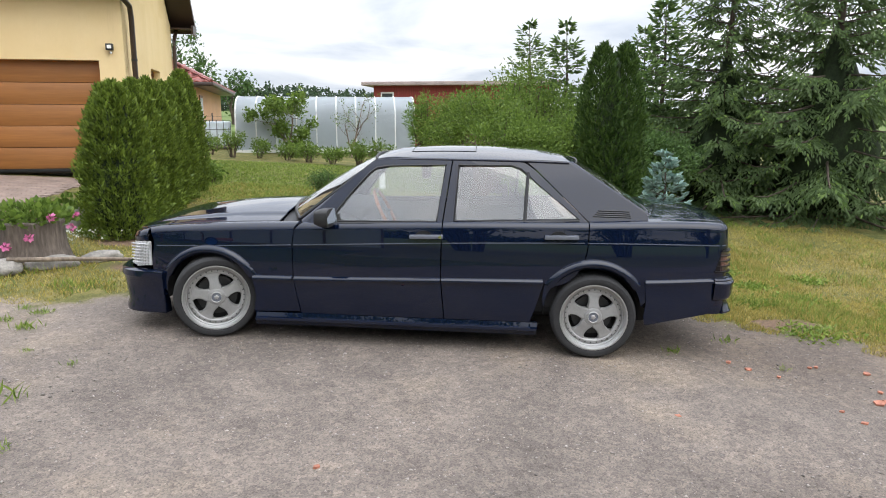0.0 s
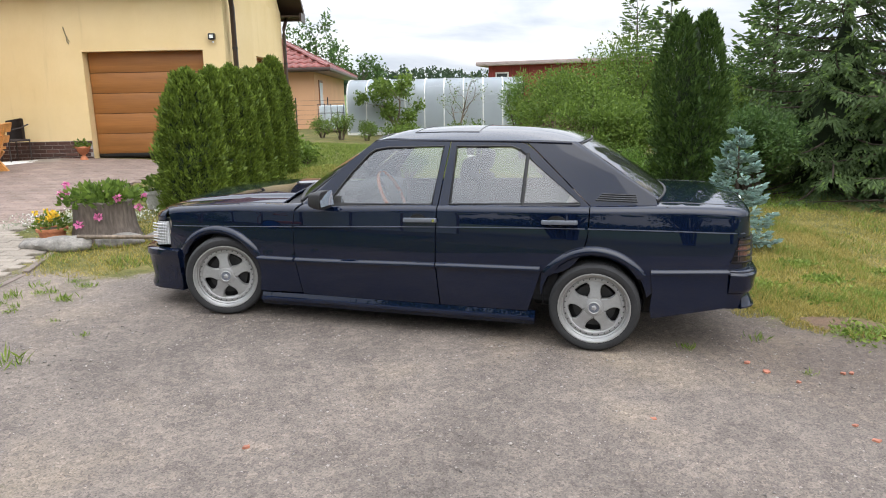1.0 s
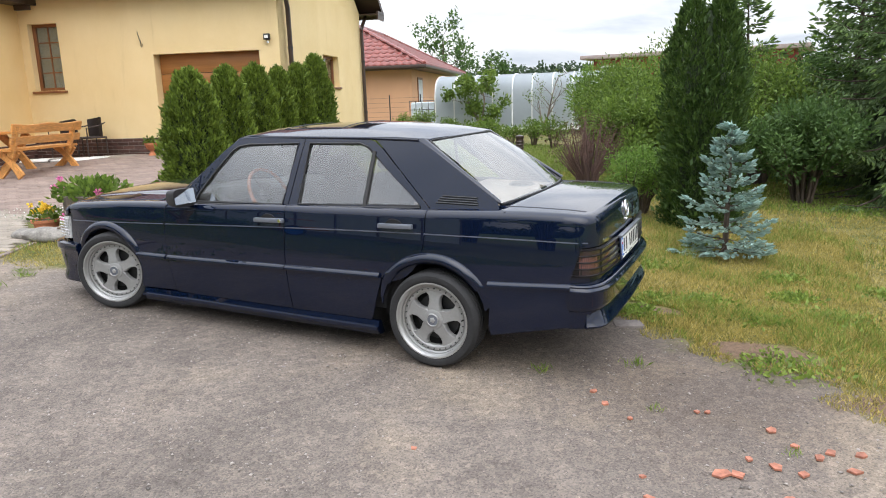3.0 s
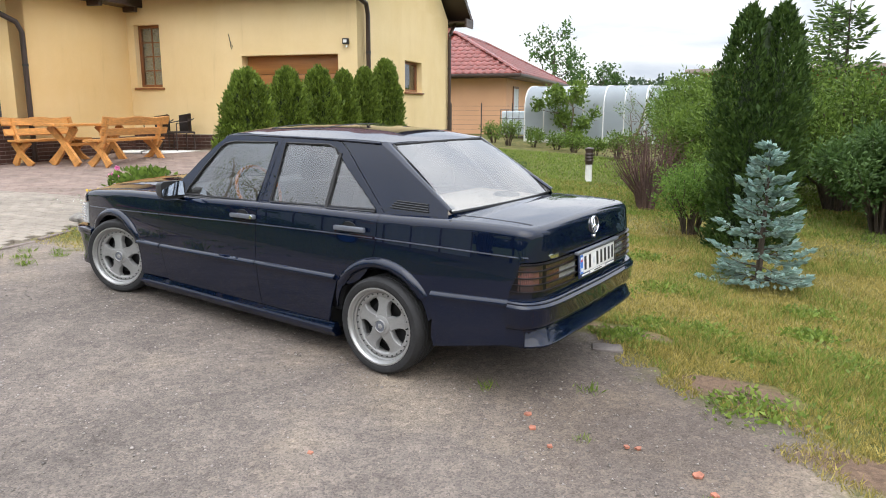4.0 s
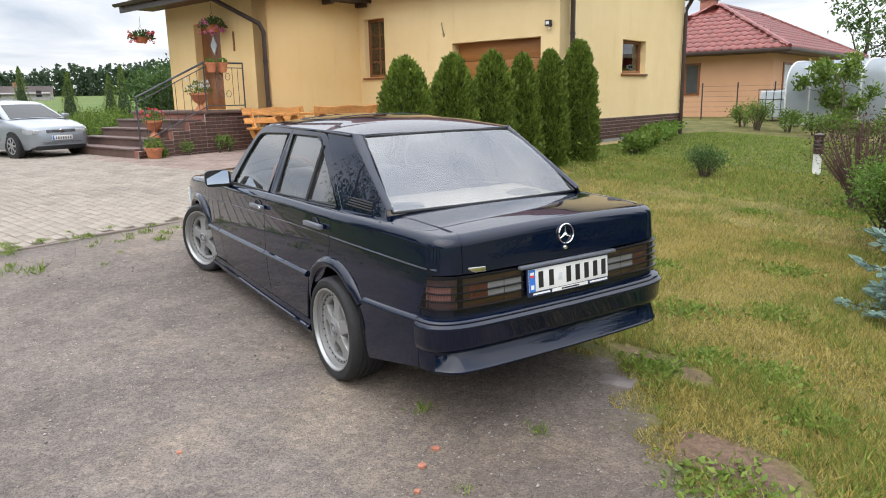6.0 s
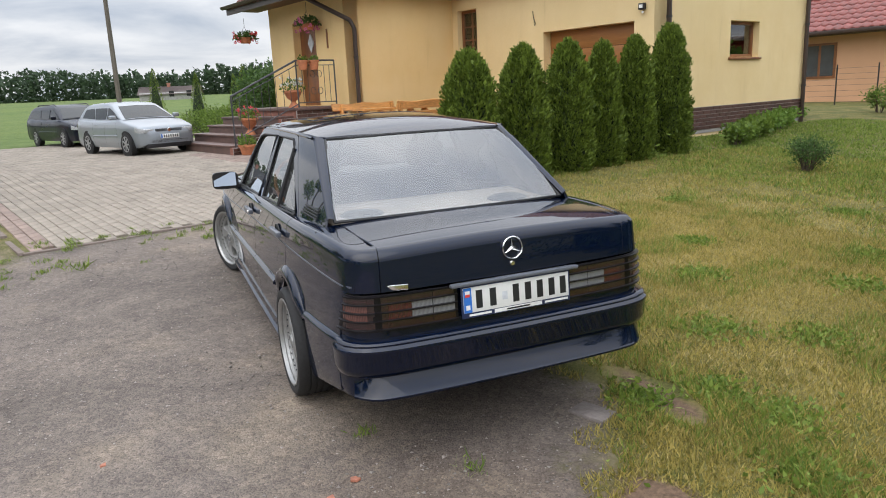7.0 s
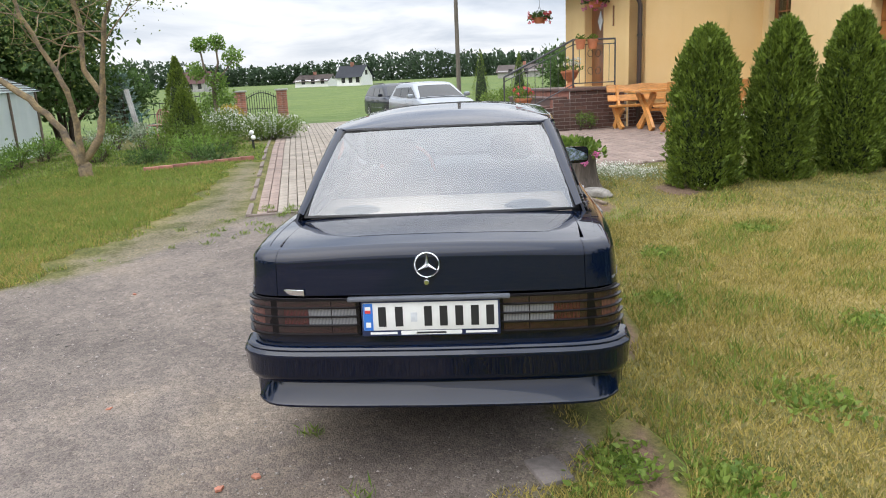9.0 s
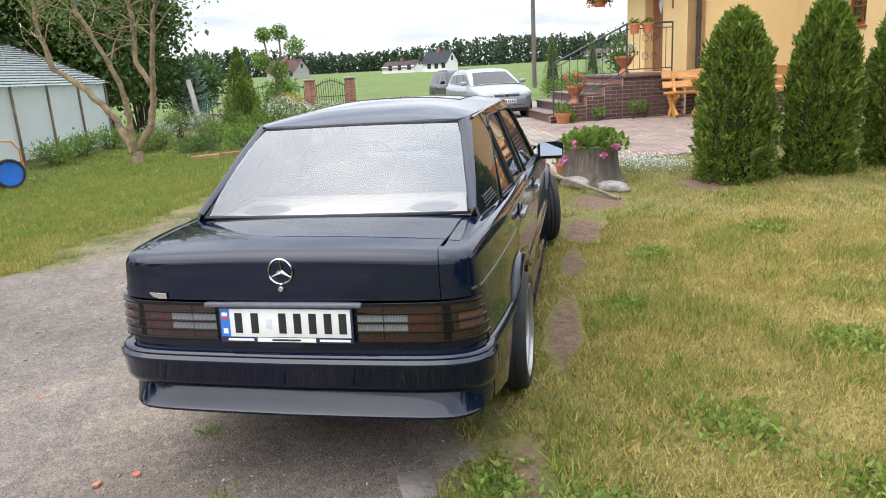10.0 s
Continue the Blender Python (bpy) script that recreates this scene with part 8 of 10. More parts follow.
def hanging_basket(m, label, mt, seed):
    b = thing("hanging_basket", m, label, "hanging basket")
    part("bowl", lathe(bmesh.new(), [(0, 0), (0.12, 0.01), (0.17, 0.13), (0.18, 0.15), (0.15, 0.15), (0, 0.13)], 20), M_TERRA, b)
    leaf_blob("leaves", (0, 0, 0.10), 0.30, 0.20, 380, 0.06, M_LEAF3, b, seed, up=-0.1)
    rg = random.Random(seed)
    for k in range(18):
        a = rg.random() * 6.28
        blossom((0.27 * math.cos(a), 0.27 * math.sin(a), rg.uniform(-0.02, 0.28)), 0.045, mt, b, seed * 7 + k)
    bm = bmesh.new()
    for a in (0, 2.1, 4.2):
        tube(bm, [(0.16 * math.cos(a), 0.16 * math.sin(a), 0.14), (0, 0, 0.42)], 0.004, 4)
    tube(bm, [(0, 0, 0.42), (0, 0, 0.62)], 0.004, 4)
    part("chains", bm, M_IRON, b)
    return b


hanging_basket(pm(-9.38, -3.9, 2.93), "hanging basket of red and violet flowers under the porch eaves", M_RED, 41)
hanging_basket(pm(-6.95, -3.45, 3.05), "hanging basket of bright pink flowers beside the front door", M_PINK, 42)
# stones and a stick beside the stump
for k, (x, y, sx, sy, sz, a) in enumerate(((-5.30, 0.62, 0.30, 0.16, 0.10, 0.3), (-4.95, 0.98, 0.26, 0.12, 0.08, 0.7), (-4.68, 1.40, 0.22, 0.12, 0.07, 0.9), (-5.62, 0.60, 0.20, 0.13, 0.07, 0.1))):
    bm = bmesh.new()
    bmesh.ops.create_icosphere(bm, subdivisions=3, radius=1)
    for v in bm.verts:
        v.co *= 1 + 0.22 * noise.noise(v.co * 1.6 + Vector((k * 3, 0, 0))) + 0.05 * noise.noise(v.co * 6)
        v.co.z = max(v.co.z, -0.5)
        v.co = Vector((v.co.x * sx, v.co.y * sy, v.co.z * sz))
    tagged(part("stone", bm, M_STONE, None, "pale rough stone edging the flower stump", smooth=60, m=at_ground(x, y, sz * 0.45, a)), category="stone", group="edging stones")
bm = bmesh.new()
p0, p1 = (-5.15, 0.62), (-4.12, 1.45)
tube(bm, [(p0[0], p0[1], gz(*p0) + 0.14), (-4.6, 1.05, gz(-4.6, 1.05) + 0.09), (p1[0], p1[1], gz(*p1) + 0.025)], [0.022, 0.02, 0.017], 8)
tagged(part("wooden_pole", bm, M_BARK, None, "weathered wooden pole leaning on the edging stones"), category="pole")
# carpet of small white flowers
rng = np.random.default_rng(77)
n = 2600
b = np.stack([rng.normal(size=n) * 0.42, rng.normal(size=n) * 0.26, rng.random(n) * 0.10], 1)
cer = thing("carpet_flowers", at_ground(-6.05, 1.85, 0, 0.5), "low carpet of silvery leaves and small white flowers", "flowers")
part("leaves", leaf_mesh("leaves", b, rng.normal(size=(n, 3)) + np.array([0, 0, 0.8]), 0.03 * np.ones(n), 0.3, rng), M_GREY_LEAF, cer)
n = 700
b = np.stack([rng.normal(size=n) * 0.42, rng.normal(size=n) * 0.26, 0.06 + rng.random(n) * 0.07], 1)
part("flowers", leaf_mesh("flowers", b, rng.normal(size=(n, 3)) + np.array([0, 0, 1.2]), 0.022 * np.ones(n), 1.0, rng), M_WHITEP, cer, kind="stuff")


# pine benches and table on the yard, each with crossed legs
def plank(name, x0, x1, y0, y1, z0, z1, host, m=None, wavy=0.0):
    bm = bmesh.new()
    n = 10
    ring = []
    for k in range(n + 1):
        x = x0 + (x1 - x0) * k / n
        d = wavy * (0.5 - 0.5 * math.cos(2 * math.pi * k / n * 2)) 
        ring.append([bm.verts.new(p) for p in ((x, y0, z0), (x, y1, z0), (x, y1, z1 - d), (x, y0, z1 - d))])
    for a, b_ in zip(ring, ring[1:]):
        for j in range(4):
            bm.faces.new((a[j], a[(j + 1) % 4], b_[(j + 1) % 4], b_[j]))
    bm.faces.new(ring[0])
    bm.faces.new(ring[-1])
    bmesh.ops.recalc_face_normals(bm, faces=bm.faces[:])
    bmesh.ops.bevel(bm, geom=[e for e in bm.edges if e.calc_face_angle(0) > 1.0], offset=0.006, segments=2, affect="EDGES")
    return part(name, bm, M_PINE, host, m=m)


def slant(name, p, q, w, t, host):
    """A bowed plank leg between two points in a y-z plane."""
    p, q = Vector(p), Vector(q)
    bm = bmesh.new()
    rings = []
    d = (q - p)
    nrm = Vector((0, -d.z, d.y)).normalized()
    for k in range(9):
        f = k / 8
        c = p + d * f + nrm * 0.035 * math.sin(math.pi * f)
        hw_ = w / 2 * (1.15 - 0.35 * math.sin(math.pi * f))
        rings.append([bm.verts.new(c + nrm * a + Vector((b_, 0, 0))) for a, b_ in ((-hw_, -t / 2), (hw_, -t / 2), (hw_, t / 2), (-hw_, t / 2))])
    for a, b_ in zip(rings, rings[1:]):
        for j in range(4):
            bm.faces.new((a[j], a[(j + 1) % 4], b_[(j + 1) % 4], b_[j]))
    bm.faces.new(rings[0])
    bm.faces.new(rings[-1])
    bmesh.ops.recalc_face_normals(bm, faces=bm.faces[:])
    return part(name, bm, M_PINE, host)


def bench(m, label, L=1.65):
    """Length along x, sitter faces +y."""
    b = thing("bench", m, label, "bench", "garden furniture")
    for x in (-L / 2 + 0.16, L / 2 - 0.16):
        slant("leg", (x, -0.24, 0.0), (x, 0.14, 0.44), 0.12, 0.055, b)
        slant("leg", (x + 0.056, 0.24, 0.0), (x + 0.056, -0.16, 0.44), 0.12, 0.055, b)
        slant("back_post", (x - 0.056, -0.12, 0.34), (x - 0.056, -0.30, 0.86), 0.10, 0.05, b)
    for k in range(2):
        plank("seat_board", -L / 2, L / 2, -0.20 + 0.20 * k, -0.015 + 0.20 * k, 0.435, 0.48, b)
    lean = Matrix.Translation((0, -0.235, 0.55)) @ Matrix.Rotation(radians(17), 4, "X")
    plank("back_board", -L / 2, L / 2, -0.02, 0.022, 0.0, 0.13, b, lean)
    plank("back_board", -L / 2, L / 2, -0.02, 0.022, 0.19, 0.36, b, lean, wavy=0.03)
    return b


hrot = lambda s, w, a: Matrix.Translation(hp(s, w)) @ Matrix.Rotation(PH + radians(a), 4, "Z")
bench(hrot(-5.25, -2.95, -90), "varnished pine garden bench against the house wall")
bench(hrot(-3.65, -2.75, 90), "varnished pine garden bench with its back to the yard", 1.75)
tb = thing("garden_table", hrot(-4.45, -2.9, 90), "varnished pine garden table with crossed legs", "table", "garden furniture")
for k in range(3):
    plank("tabletop_board", -0.85, 0.85, -0.36 + 0.245 * k, -0.125 + 0.245 * k, 0.71, 0.755, tb)
for x in (-0.58, 0.58):
    slant("leg", (x, -0.34, 0.0), (x, 0.26, 0.71), 0.14, 0.06, tb)
    slant("leg", (x + 0.062, 0.34, 0.0), (x + 0.062, -0.26, 0.71), 0.14, 0.06, tb)
plank("stretcher", -0.58, 0.58, -0.05, 0.05, 0.34, 0.39, tb)
M_RATTAN = mat("dark_rattan", (0.035, 0.025, 0.022), rough=0.7, var=0.3, fine=90)


def rattan_chair(m):
    c = thing("rattan_chair", m, "dark woven garden chair beside the house wall", "chair", "rattan chairs")
    part("seat", boxm(-0.24, 0.24, -0.22, 0.22, 0.40, 0.44, 0.015), M_RATTAN, c)
    bm = bmesh.new()
    rows = []
    for k in range(9):
        a = radians(200 + 140 * k / 8)
        rows.append([bm.verts.new((0.26 * math.cos(a), 0.24 * math.sin(a) + 0.02, z)) for z in (0.44, 0.60, 0.84 - 0.05 * abs(k - 4) / 4)])
    for a, b_ in zip(rows, rows[1:]):
        for j in range(2):
            bm.faces.new((a[j], a[j + 1], b_[j + 1], b_[j]))
    bmesh.ops.solidify(bm, geom=bm.faces[:], thickness=0.02)
    part("backrest", bm, M_RATTAN, c, smooth=50)
    for x, y in ((-0.22, -0.2), (0.22, -0.2), (-0.22, 0.2), (0.22, 0.2)):
        part("leg", tube(bmesh.new(), [(x, y, 0), (x, y, 0.42)], 0.014, 6), M_RATTAN, c)
    for x in (-0.26, 0.26):
        part("armrest", tube(bmesh.new(), [(x, 0.2, 0.42), (x, 0.2, 0.62), (x, -0.05, 0.66), (x * 0.95, -0.2, 0.72)], 0.014, 6), M_RATTAN, c)
    return c


rattan_chair(hrot(-4.62, -0.62, 165))
rattan_chair(hrot(-4.05, -0.60, 150))
sk = thing("sack_heap", hrot(-4.5, -1.05, 10), "flat pale sacks lying on the paving by the wall", "sacks")
for k in range(3):
    bm = boxm(-0.42, 0.42, -0.24, 0.24, 0.0, 0.055, 0.025, seg=3)
    bmesh.ops.subdivide_edges(bm, edges=bm.edges[:], cuts=1)
    for v in bm.verts:
        v.co.z += 0.02 * noise.noise(v.co * 6 + Vector((k, 0, 0))) * (1 if v.co.z > 0.02 else 0)
    part("sack", bm, M_WHITE if k != 1 else M_STONE, sk, m=Matrix.Translation((0.5 * k - 0.3, 0.1 * (k % 2), 0.0)) @ Matrix.Rotation(0.3 * k, 4, "Z"), smooth=60)
# bollard lamp on the lawn
bol = thing("garden_bollard", at_ground(-2.85, 9.2), "short garden bollard with a brown head and white foot", "bollard lamp")
part("foot", lathe(bmesh.new(), [(0.07, 0.0), (0.065, 0.02), (0.065, 0.34), (0.0, 0.34)], 18), M_WHITE, bol)
part("head", lathe(bmesh.new(), [(0.0, 0.34), (0.075, 0.34), (0.075, 0.60), (0.085, 0.61), (0.085, 0.65), (0.0, 0.68)], 18), M_BROWN, bol)
for k in range(3):
    part("louvre", lathe(bmesh.new(), [(0.078, 0.42 + 0.06 * k), (0.092, 0.41 + 0.06 * k), (0.092, 0.42 + 0.06 * k), (0.078, 0.44 + 0.06 * k)], 18), M_BROWN, bol)
# ball lamps and the brick edge of the bed
for k, (x, y, h) in enumerate(((-10.84, -4.75, 0.24), (-11.05, -4.85, 0.33))):
    bl_ = thing("ball_lamp", at_ground(x, y), "small white globe garden lamp on a black stake", "garden lamp", "globe lamps")
    part("stake", tube(bmesh.new(), [(0, 0, 0), (0, 0, h - 0.045)], 0.012, 8), M_BLACK, bl_)
    part("globe", lathe(bmesh.new(), [(0.0, h - 0.05)] + [(0.05 * math.sin(radians(a)), h - 0.05 * math.cos(radians(a))) for a in range(15, 180, 15)] + [(0.0, h + 0.05)], 20), mat("opal_globe", (0.8, 0.8, 0.78), rough=0.25, var=0.02), bl_, smooth=60)
edge = thing("bed_edging", None, "row of red bricks edging the flower bed", "edging", kind="structure")
eb = finish(boxm(-0.12, 0.12, -0.05, 0.05, -0.06, 0.045, 0.008), "brick", 30)
a_, b_ = Vector((-8.25, -5.85)), Vector((-9.3, -4.25))
for k in range(8):
    q = a_.lerp(b_, (k + 0.5) / 8)
    part("brick", eb, M_RBRICK, edge, m=Matrix.Translation((q.x, q.y, gz(q.x, q.y) + 0.02)) @ Matrix.Rotation(math.atan2(b_.y - a_.y, b_.x - a_.x) + rnd.uniform(-0.06, 0.06), 4, "Z"))
a_, b_ = Vector((-9.3, -4.25)), Vector((-11.0, -4.75))
# broken red tile pieces and pebbles on the gravel
M_SHARD = mat("broken_tile", (0.34, 0.135, 0.085), rough=0.85, var=0.25, scale=12, bump=0.2, rand=0.25)
SH = [(1.87, -1.22, 0.05), (1.98, -1.24, 0.05), (2.1, -0.98, 0.06), (2.18, -1.12, 0.05), (1.95, -0.98, 0.04), (2.05, -1.05, 0.05), (2.22, -0.95, 0.05), (1.66, -1.38, 0.07), (1.72, -1.36, 0.06), (1.92, -1.48, 0.05), (1.98, -1.6, 0.06), (1.7, -1.62, 0.05), (0.96, -0.77, 0.04), (1.05, -0.90, 0.04), (1.2, -1.02, 0.03), (1.5, -0.8, 0.03), (1.55, -0.78, 0.03), (1.85, -0.86, 0.05), (1.76, -1.2, 0.04), (1.35, -1.55, 0.03), (-1.51, -2.57, 0.03), (0.35, -1.75, 0.03), (1.4, -1.7, 0.04), (2.3, -1.4, 0.05), (2.5, -1.25, 0.04)]
for k, (x, y, r) in enumerate(SH):
    r *= 0.68
    rg = random.Random(k)
    nn = rg.choice((4, 5, 5))
    pts = [(r * rg.uniform(0.7, 1.1) * math.cos(2 * math.pi * j / nn + rg.uniform(-0.3, 0.3)), 0.75 * r * rg.uniform(0.7, 1.1) * math.sin(2 * math.pi * j / nn)) for j in range(nn)]
    bm = prism(bmesh.new(), pts, 0.0, 0.010, "z")
    tagged(part("tile_shard", bm, M_SHARD, None, "broken piece of red roof tile on the gravel", smooth=None, m=at_ground(x, y, 0.002, rg.random() * 6) @ Matrix.Rotation(rg.uniform(-0.12, 0.12), 4, "X")), category="tile shard", group="tile shards")
rng = np.random.default_rng(9)
tet = np.array([[1, 0, 0], [-0.5, 0.87, 0], [-0.5, -0.87, 0], [0.2, 0.1, 0.9], [0, 0, -0.4]])
tf = np.array([[0, 1, 3], [1, 2, 3], [2, 0, 3], [1, 0, 4], [2, 1, 4], [0, 2, 4]])
px_, py_ = rng.uniform(-5, 5, 30000), rng.uniform(-6, 0.8, 30000)
ok_ = poly_dist(px_, py_, DRIVE) > -0.1
px_, py_ = px_[ok_], py_[ok_]
n = len(px_)
sz_ = (0.0035 + 0.010 * rng.random(n) ** 5)[:, None, None]
an_ = rng.random(n) * 6.28
v_ = tet[None] * sz_ * rng.uniform(0.7, 1.3, (n, 1, 3))
vx = v_[..., 0] * np.cos(an_)[:, None] - v_[..., 1] * np.sin(an_)[:, None] + px_[:, None]
vy = v_[..., 0] * np.sin(an_)[:, None] + v_[..., 1] * np.cos(an_)[:, None] + py_[:, None]
vz = v_[..., 2] * 0.7 + (ground_z(px_, py_) + 0.001)[:, None]
vs = [np.stack([vx, vy, vz], 2).reshape(-1, 3)]
fs = [(tf[None] + 5 * np.arange(n)[:, None, None]).reshape(-1, 3)]
part("pebbles", fast_mesh("pebbles", np.concatenate(vs), np.concatenate(fs)), mat("pebble", (0.22, 0.195, 0.175), rough=0.9, var=0.2, island=0.45), None, "small loose stones scattered over the gravel drive", kind="stuff", category="pebbles")
# flat drain stone at the rear of the saloon
tagged(part("flat_stone", boxm(-0.10, 0.10, -0.07, 0.07, -0.02, 0.010, 0.01), mat("damp_slab", (0.15, 0.13, 0.12), rough=0.9, var=0.25, bump=0.4), None, "flat grey slab sunk in the gravel edge", m=at_ground(0.92, 0.45, 0.004, 0.4)), category="slab")

# greenhouse: arched clear sheets on hoops
M_POLY = leaf_mat("polycarbonate", (0.50, 0.54, 0.56), (0.72, 0.76, 0.79), rough=0.22, back=0.4)
gx0, gy0, gx1, gy1 = -9.35, 18.95, -3.2, 20.1
gl_ = math.hypot(gx1 - gx0, gy1 - gy0)
gh = thing("greenhouse", Matrix.Translation((gx0, gy0, gz(gx0, gy0) - 0.02)) @ Matrix.Rotation(math.atan2(gy1 - gy0, gx1 - gx0), 4, "Z"), "arched polycarbonate greenhouse behind the vegetable bed", "greenhouse")
archp = [(1.5 - 1.5 * math.copysign(abs(math.cos(a)) ** 0.62, math.cos(a)), 1.05 + 0.93 * math.sin(a) ** 0.75) for a in [math.pi * k / 16 for k in range(17)]]
archp = [(0.0, 0.0), (0.0, 0.6)] + archp + [(3.0, 0.6), (3.0, 0.0)]
nb = 9
for k in range(nb):
    x0, x1 = gl_ * k / nb + 0.012, gl_ * (k + 1) / nb - 0.012
    bm = bmesh.new()
    ra = [bm.verts.new((x0, y, z)) for y, z in archp]
    rb_ = [bm.verts.new((x1, y, z)) for y, z in archp]
    for j in range(len(archp) - 1):
        bm.faces.new((ra[j], ra[j + 1], rb_[j + 1], rb_[j]))
    bmesh.ops.solidify(bm, geom=bm.faces[:], thickness=0.01)
    part("sheet", bm, M_POLY, gh, smooth=50)
for k in range(nb + 1):
    x = gl_ * k / nb
    part("hoop", tube(bmesh.new(), [(x, y, z) for y, z in archp], 0.022, 6), M_WHITE, gh)
for x in (0.0, gl_):
    bm = prism(bmesh.new(), [p for p in archp], x - 0.004, x + 0.004, "x")
    part("end_sheet", bm, M_POLY, gh, smooth=None)
part("base_rail", boxm(0, gl_, -0.03, 0.03, 0.0, 0.10), M_WHITE, gh)
# red shed with a flat roof
sh = thing("red_shed", Matrix.Translation((-6.05, 29.3, gz(-6, 29))) @ Matrix.Rotation(radians(-4), 4, "Z"), "dark red boarded shed with a flat overhanging roof", "shed")
M_REDW = mat("red_boards", (0.25, 0.04, 0.034), rough=0.7, var=0.2, stretch=(6, 1, 0.5), bump=0.2)
part("wall", boxm(0, 8.5, 0, 5, -0.1, 2.80), M_REDW, sh)
part("roof", boxm(-0.5, 9.0, -0.5, 5.5, 2.80, 2.98, 0.02), mat("shed_roof", (0.33, 0.27, 0.25), rough=0.7), sh)
shw = part("window", boxm(0.35, 1.0, -0.03, 0.0, 1.85, 2.5), M_WHITE, sh)
part("pane", boxm(0.42, 0.93, -0.04, -0.03, 1.92, 2.43), mat("dark_pane", (0.05, 0.06, 0.07), rough=0.1), shw)
for k in range(42):
    part("board", boxm(0.02 + 0.2 * k, 0.2 + 0.2 * k, -0.02, 0.0, -0.1, 1.84 if 1 <= k <= 4 else 2.80), M_REDW, sh)
# neighbouring house with a hipped red roof
K = Vector((-12.35, 23.0))
nh = thing("neighbour_house", Matrix.Translation((K.x, K.y, gz(K.x, K.y) - 0.05)) @ Matrix.Rotation(PH, 4, "Z"), "peach bungalow with a hipped red tile roof", "house")
M_PEACH = mat("peach_render", (0.62, 0.36, 0.21), rough=0.9, var=0.06, scale=0.6, bump=0.2)
part("wall", boxm(-6.6, 0, 0, 12, 0, 2.5), M_PEACH, nh)
part("soffit", boxm(-7.3, 0.7, -0.7, 12.7, 2.40, 2.52), M_BROWN, nh)
part("gutter", boxm(-7.35, 0.75, -0.78, -0.70, 2.42, 2.55, 0.02), M_BROWN, nh)
part("gutter", boxm(0.70, 0.78, -0.75, 12.7, 2.42, 2.55, 0.02), M_BROWN, nh)
HH, RUN = 2.05, 4.0
tiled_roof("roof", 8.0, RUN, HH, Matrix.Translation((-7.3, -0.7, 2.56)), nh, M_ROOF, 0.30, 0.38, taper=lambda f: (4.0 * f, 8.0 - 4.0 * f))
tiled_roof("roof", 13.4, RUN, HH, Matrix.Translation((0.7, -0.7, 2.56)) @ Matrix.Rotation(radians(90), 4, "Z"), nh, M_ROOF, 0.30, 0.38, taper=lambda f: (4.0 * f, 13.4 - 4.0 * f))
tiled_roof("roof", 13.4, RUN, HH, Matrix.Translation((-7.3, 12.7, 2.56)) @ Matrix.Rotation(radians(-90), 4, "Z"), nh, M_ROOF, 0.6, 0.76, taper=lambda f: (4.0 * f, 13.4 - 4.0 * f))
PK = 2.56 + HH + 0.05
for p, q in (((-7.3, -0.7, 2.58), (-3.3, 3.3, PK)), ((0.7, -0.7, 2.58), (-3.3, 3.3, PK)), ((-3.3, 3.3, PK), (-3.3, 8.7, PK)), ((0.7, 12.7, 2.58), (-3.3, 8.7, PK))):
    part("ridge_cap", tube(bmesh.new(), [p, q], 0.10, 8), M_ROOF, nh)
ch = part("chimney", boxm(-4.6, -4.0, 4.3, 4.9, 3.6, 5.05, 0.01), M_RBRICK, nh)
part("chimney_cap", boxm(-4.68, -3.92, 4.22, 4.98, 5.05, 5.13, 0.01), M_CONC, ch)
M_DPANE = mat("dark_pane", (0.05, 0.06, 0.07), rough=0.08)
nd = part("window", boxm(-3.9, -2.75, -0.04, 0.0, 0.9, 2.15), M_WOOD, nh, "brown framed two-part window")
part("pane", boxm(-3.82, -3.37, -0.05, -0.04, 0.98, 2.07), M_DPANE, nd)
part("pane", boxm(-3.28, -2.83, -0.05, -0.04, 0.98, 2.07), M_DPANE, nd)
nd = part("window", boxm(0.0, 0.04, 1.2, 2.3, 0.9, 2.1), M_WOOD, nh)
part("pane", boxm(0.04, 0.05, 1.3, 2.2, 1.0, 2.0), M_CURT, nd)
# caged water tank and fence by the neighbour
tk = thing("water_tank", at_ground(-10.6, 20.6, 0, PH), "white caged water tank on the garden border", "water tank")
part("tank", boxm(-0.45, 0.45, -0.45, 0.45, 0.12, 1.0, 0.05, seg=3), mat("tank_plastic", (0.5, 0.56, 0.6), rough=0.4), tk)
for k in range(5):
    x = -0.48 + 0.24 * k
    part("cage_bar", tube(bmesh.new(), [(x, -0.49, 0.05), (x, -0.49, 1.05)], 0.012, 5), M_IRON, tk)
for z in (0.05, 0.38, 0.72, 1.05):
    part("cage_bar", tube(bmesh.new(), [(-0.5, -0.49, z), (0.5, -0.49, z)], 0.012, 5), M_IRON, tk)
fence = thing("wire_fence", None, "thin green wire fence with steel posts", "fence")
prev = None
for k in range(7):
    p = (-15.5 + 1.15 * k, 19.2 + 0.42 * k)
    z = gz(*p)
    part("post", tube(bmesh.new(), [(p[0], p[1], z), (p[0], p[1], z + 1.3)], 0.022, 6), M_DARKMETAL, fence)
    if prev:
        for q in range(7):
            part("wire", tube(bmesh.new(), [(prev[0], prev[1], prev[2] + 0.1 + 0.18 * q), (p[0], p[1], z + 0.1 + 0.18 * q)], 0.004, 4), M_DARKMETAL, fence)
    prev = (p[0], p[1], z)

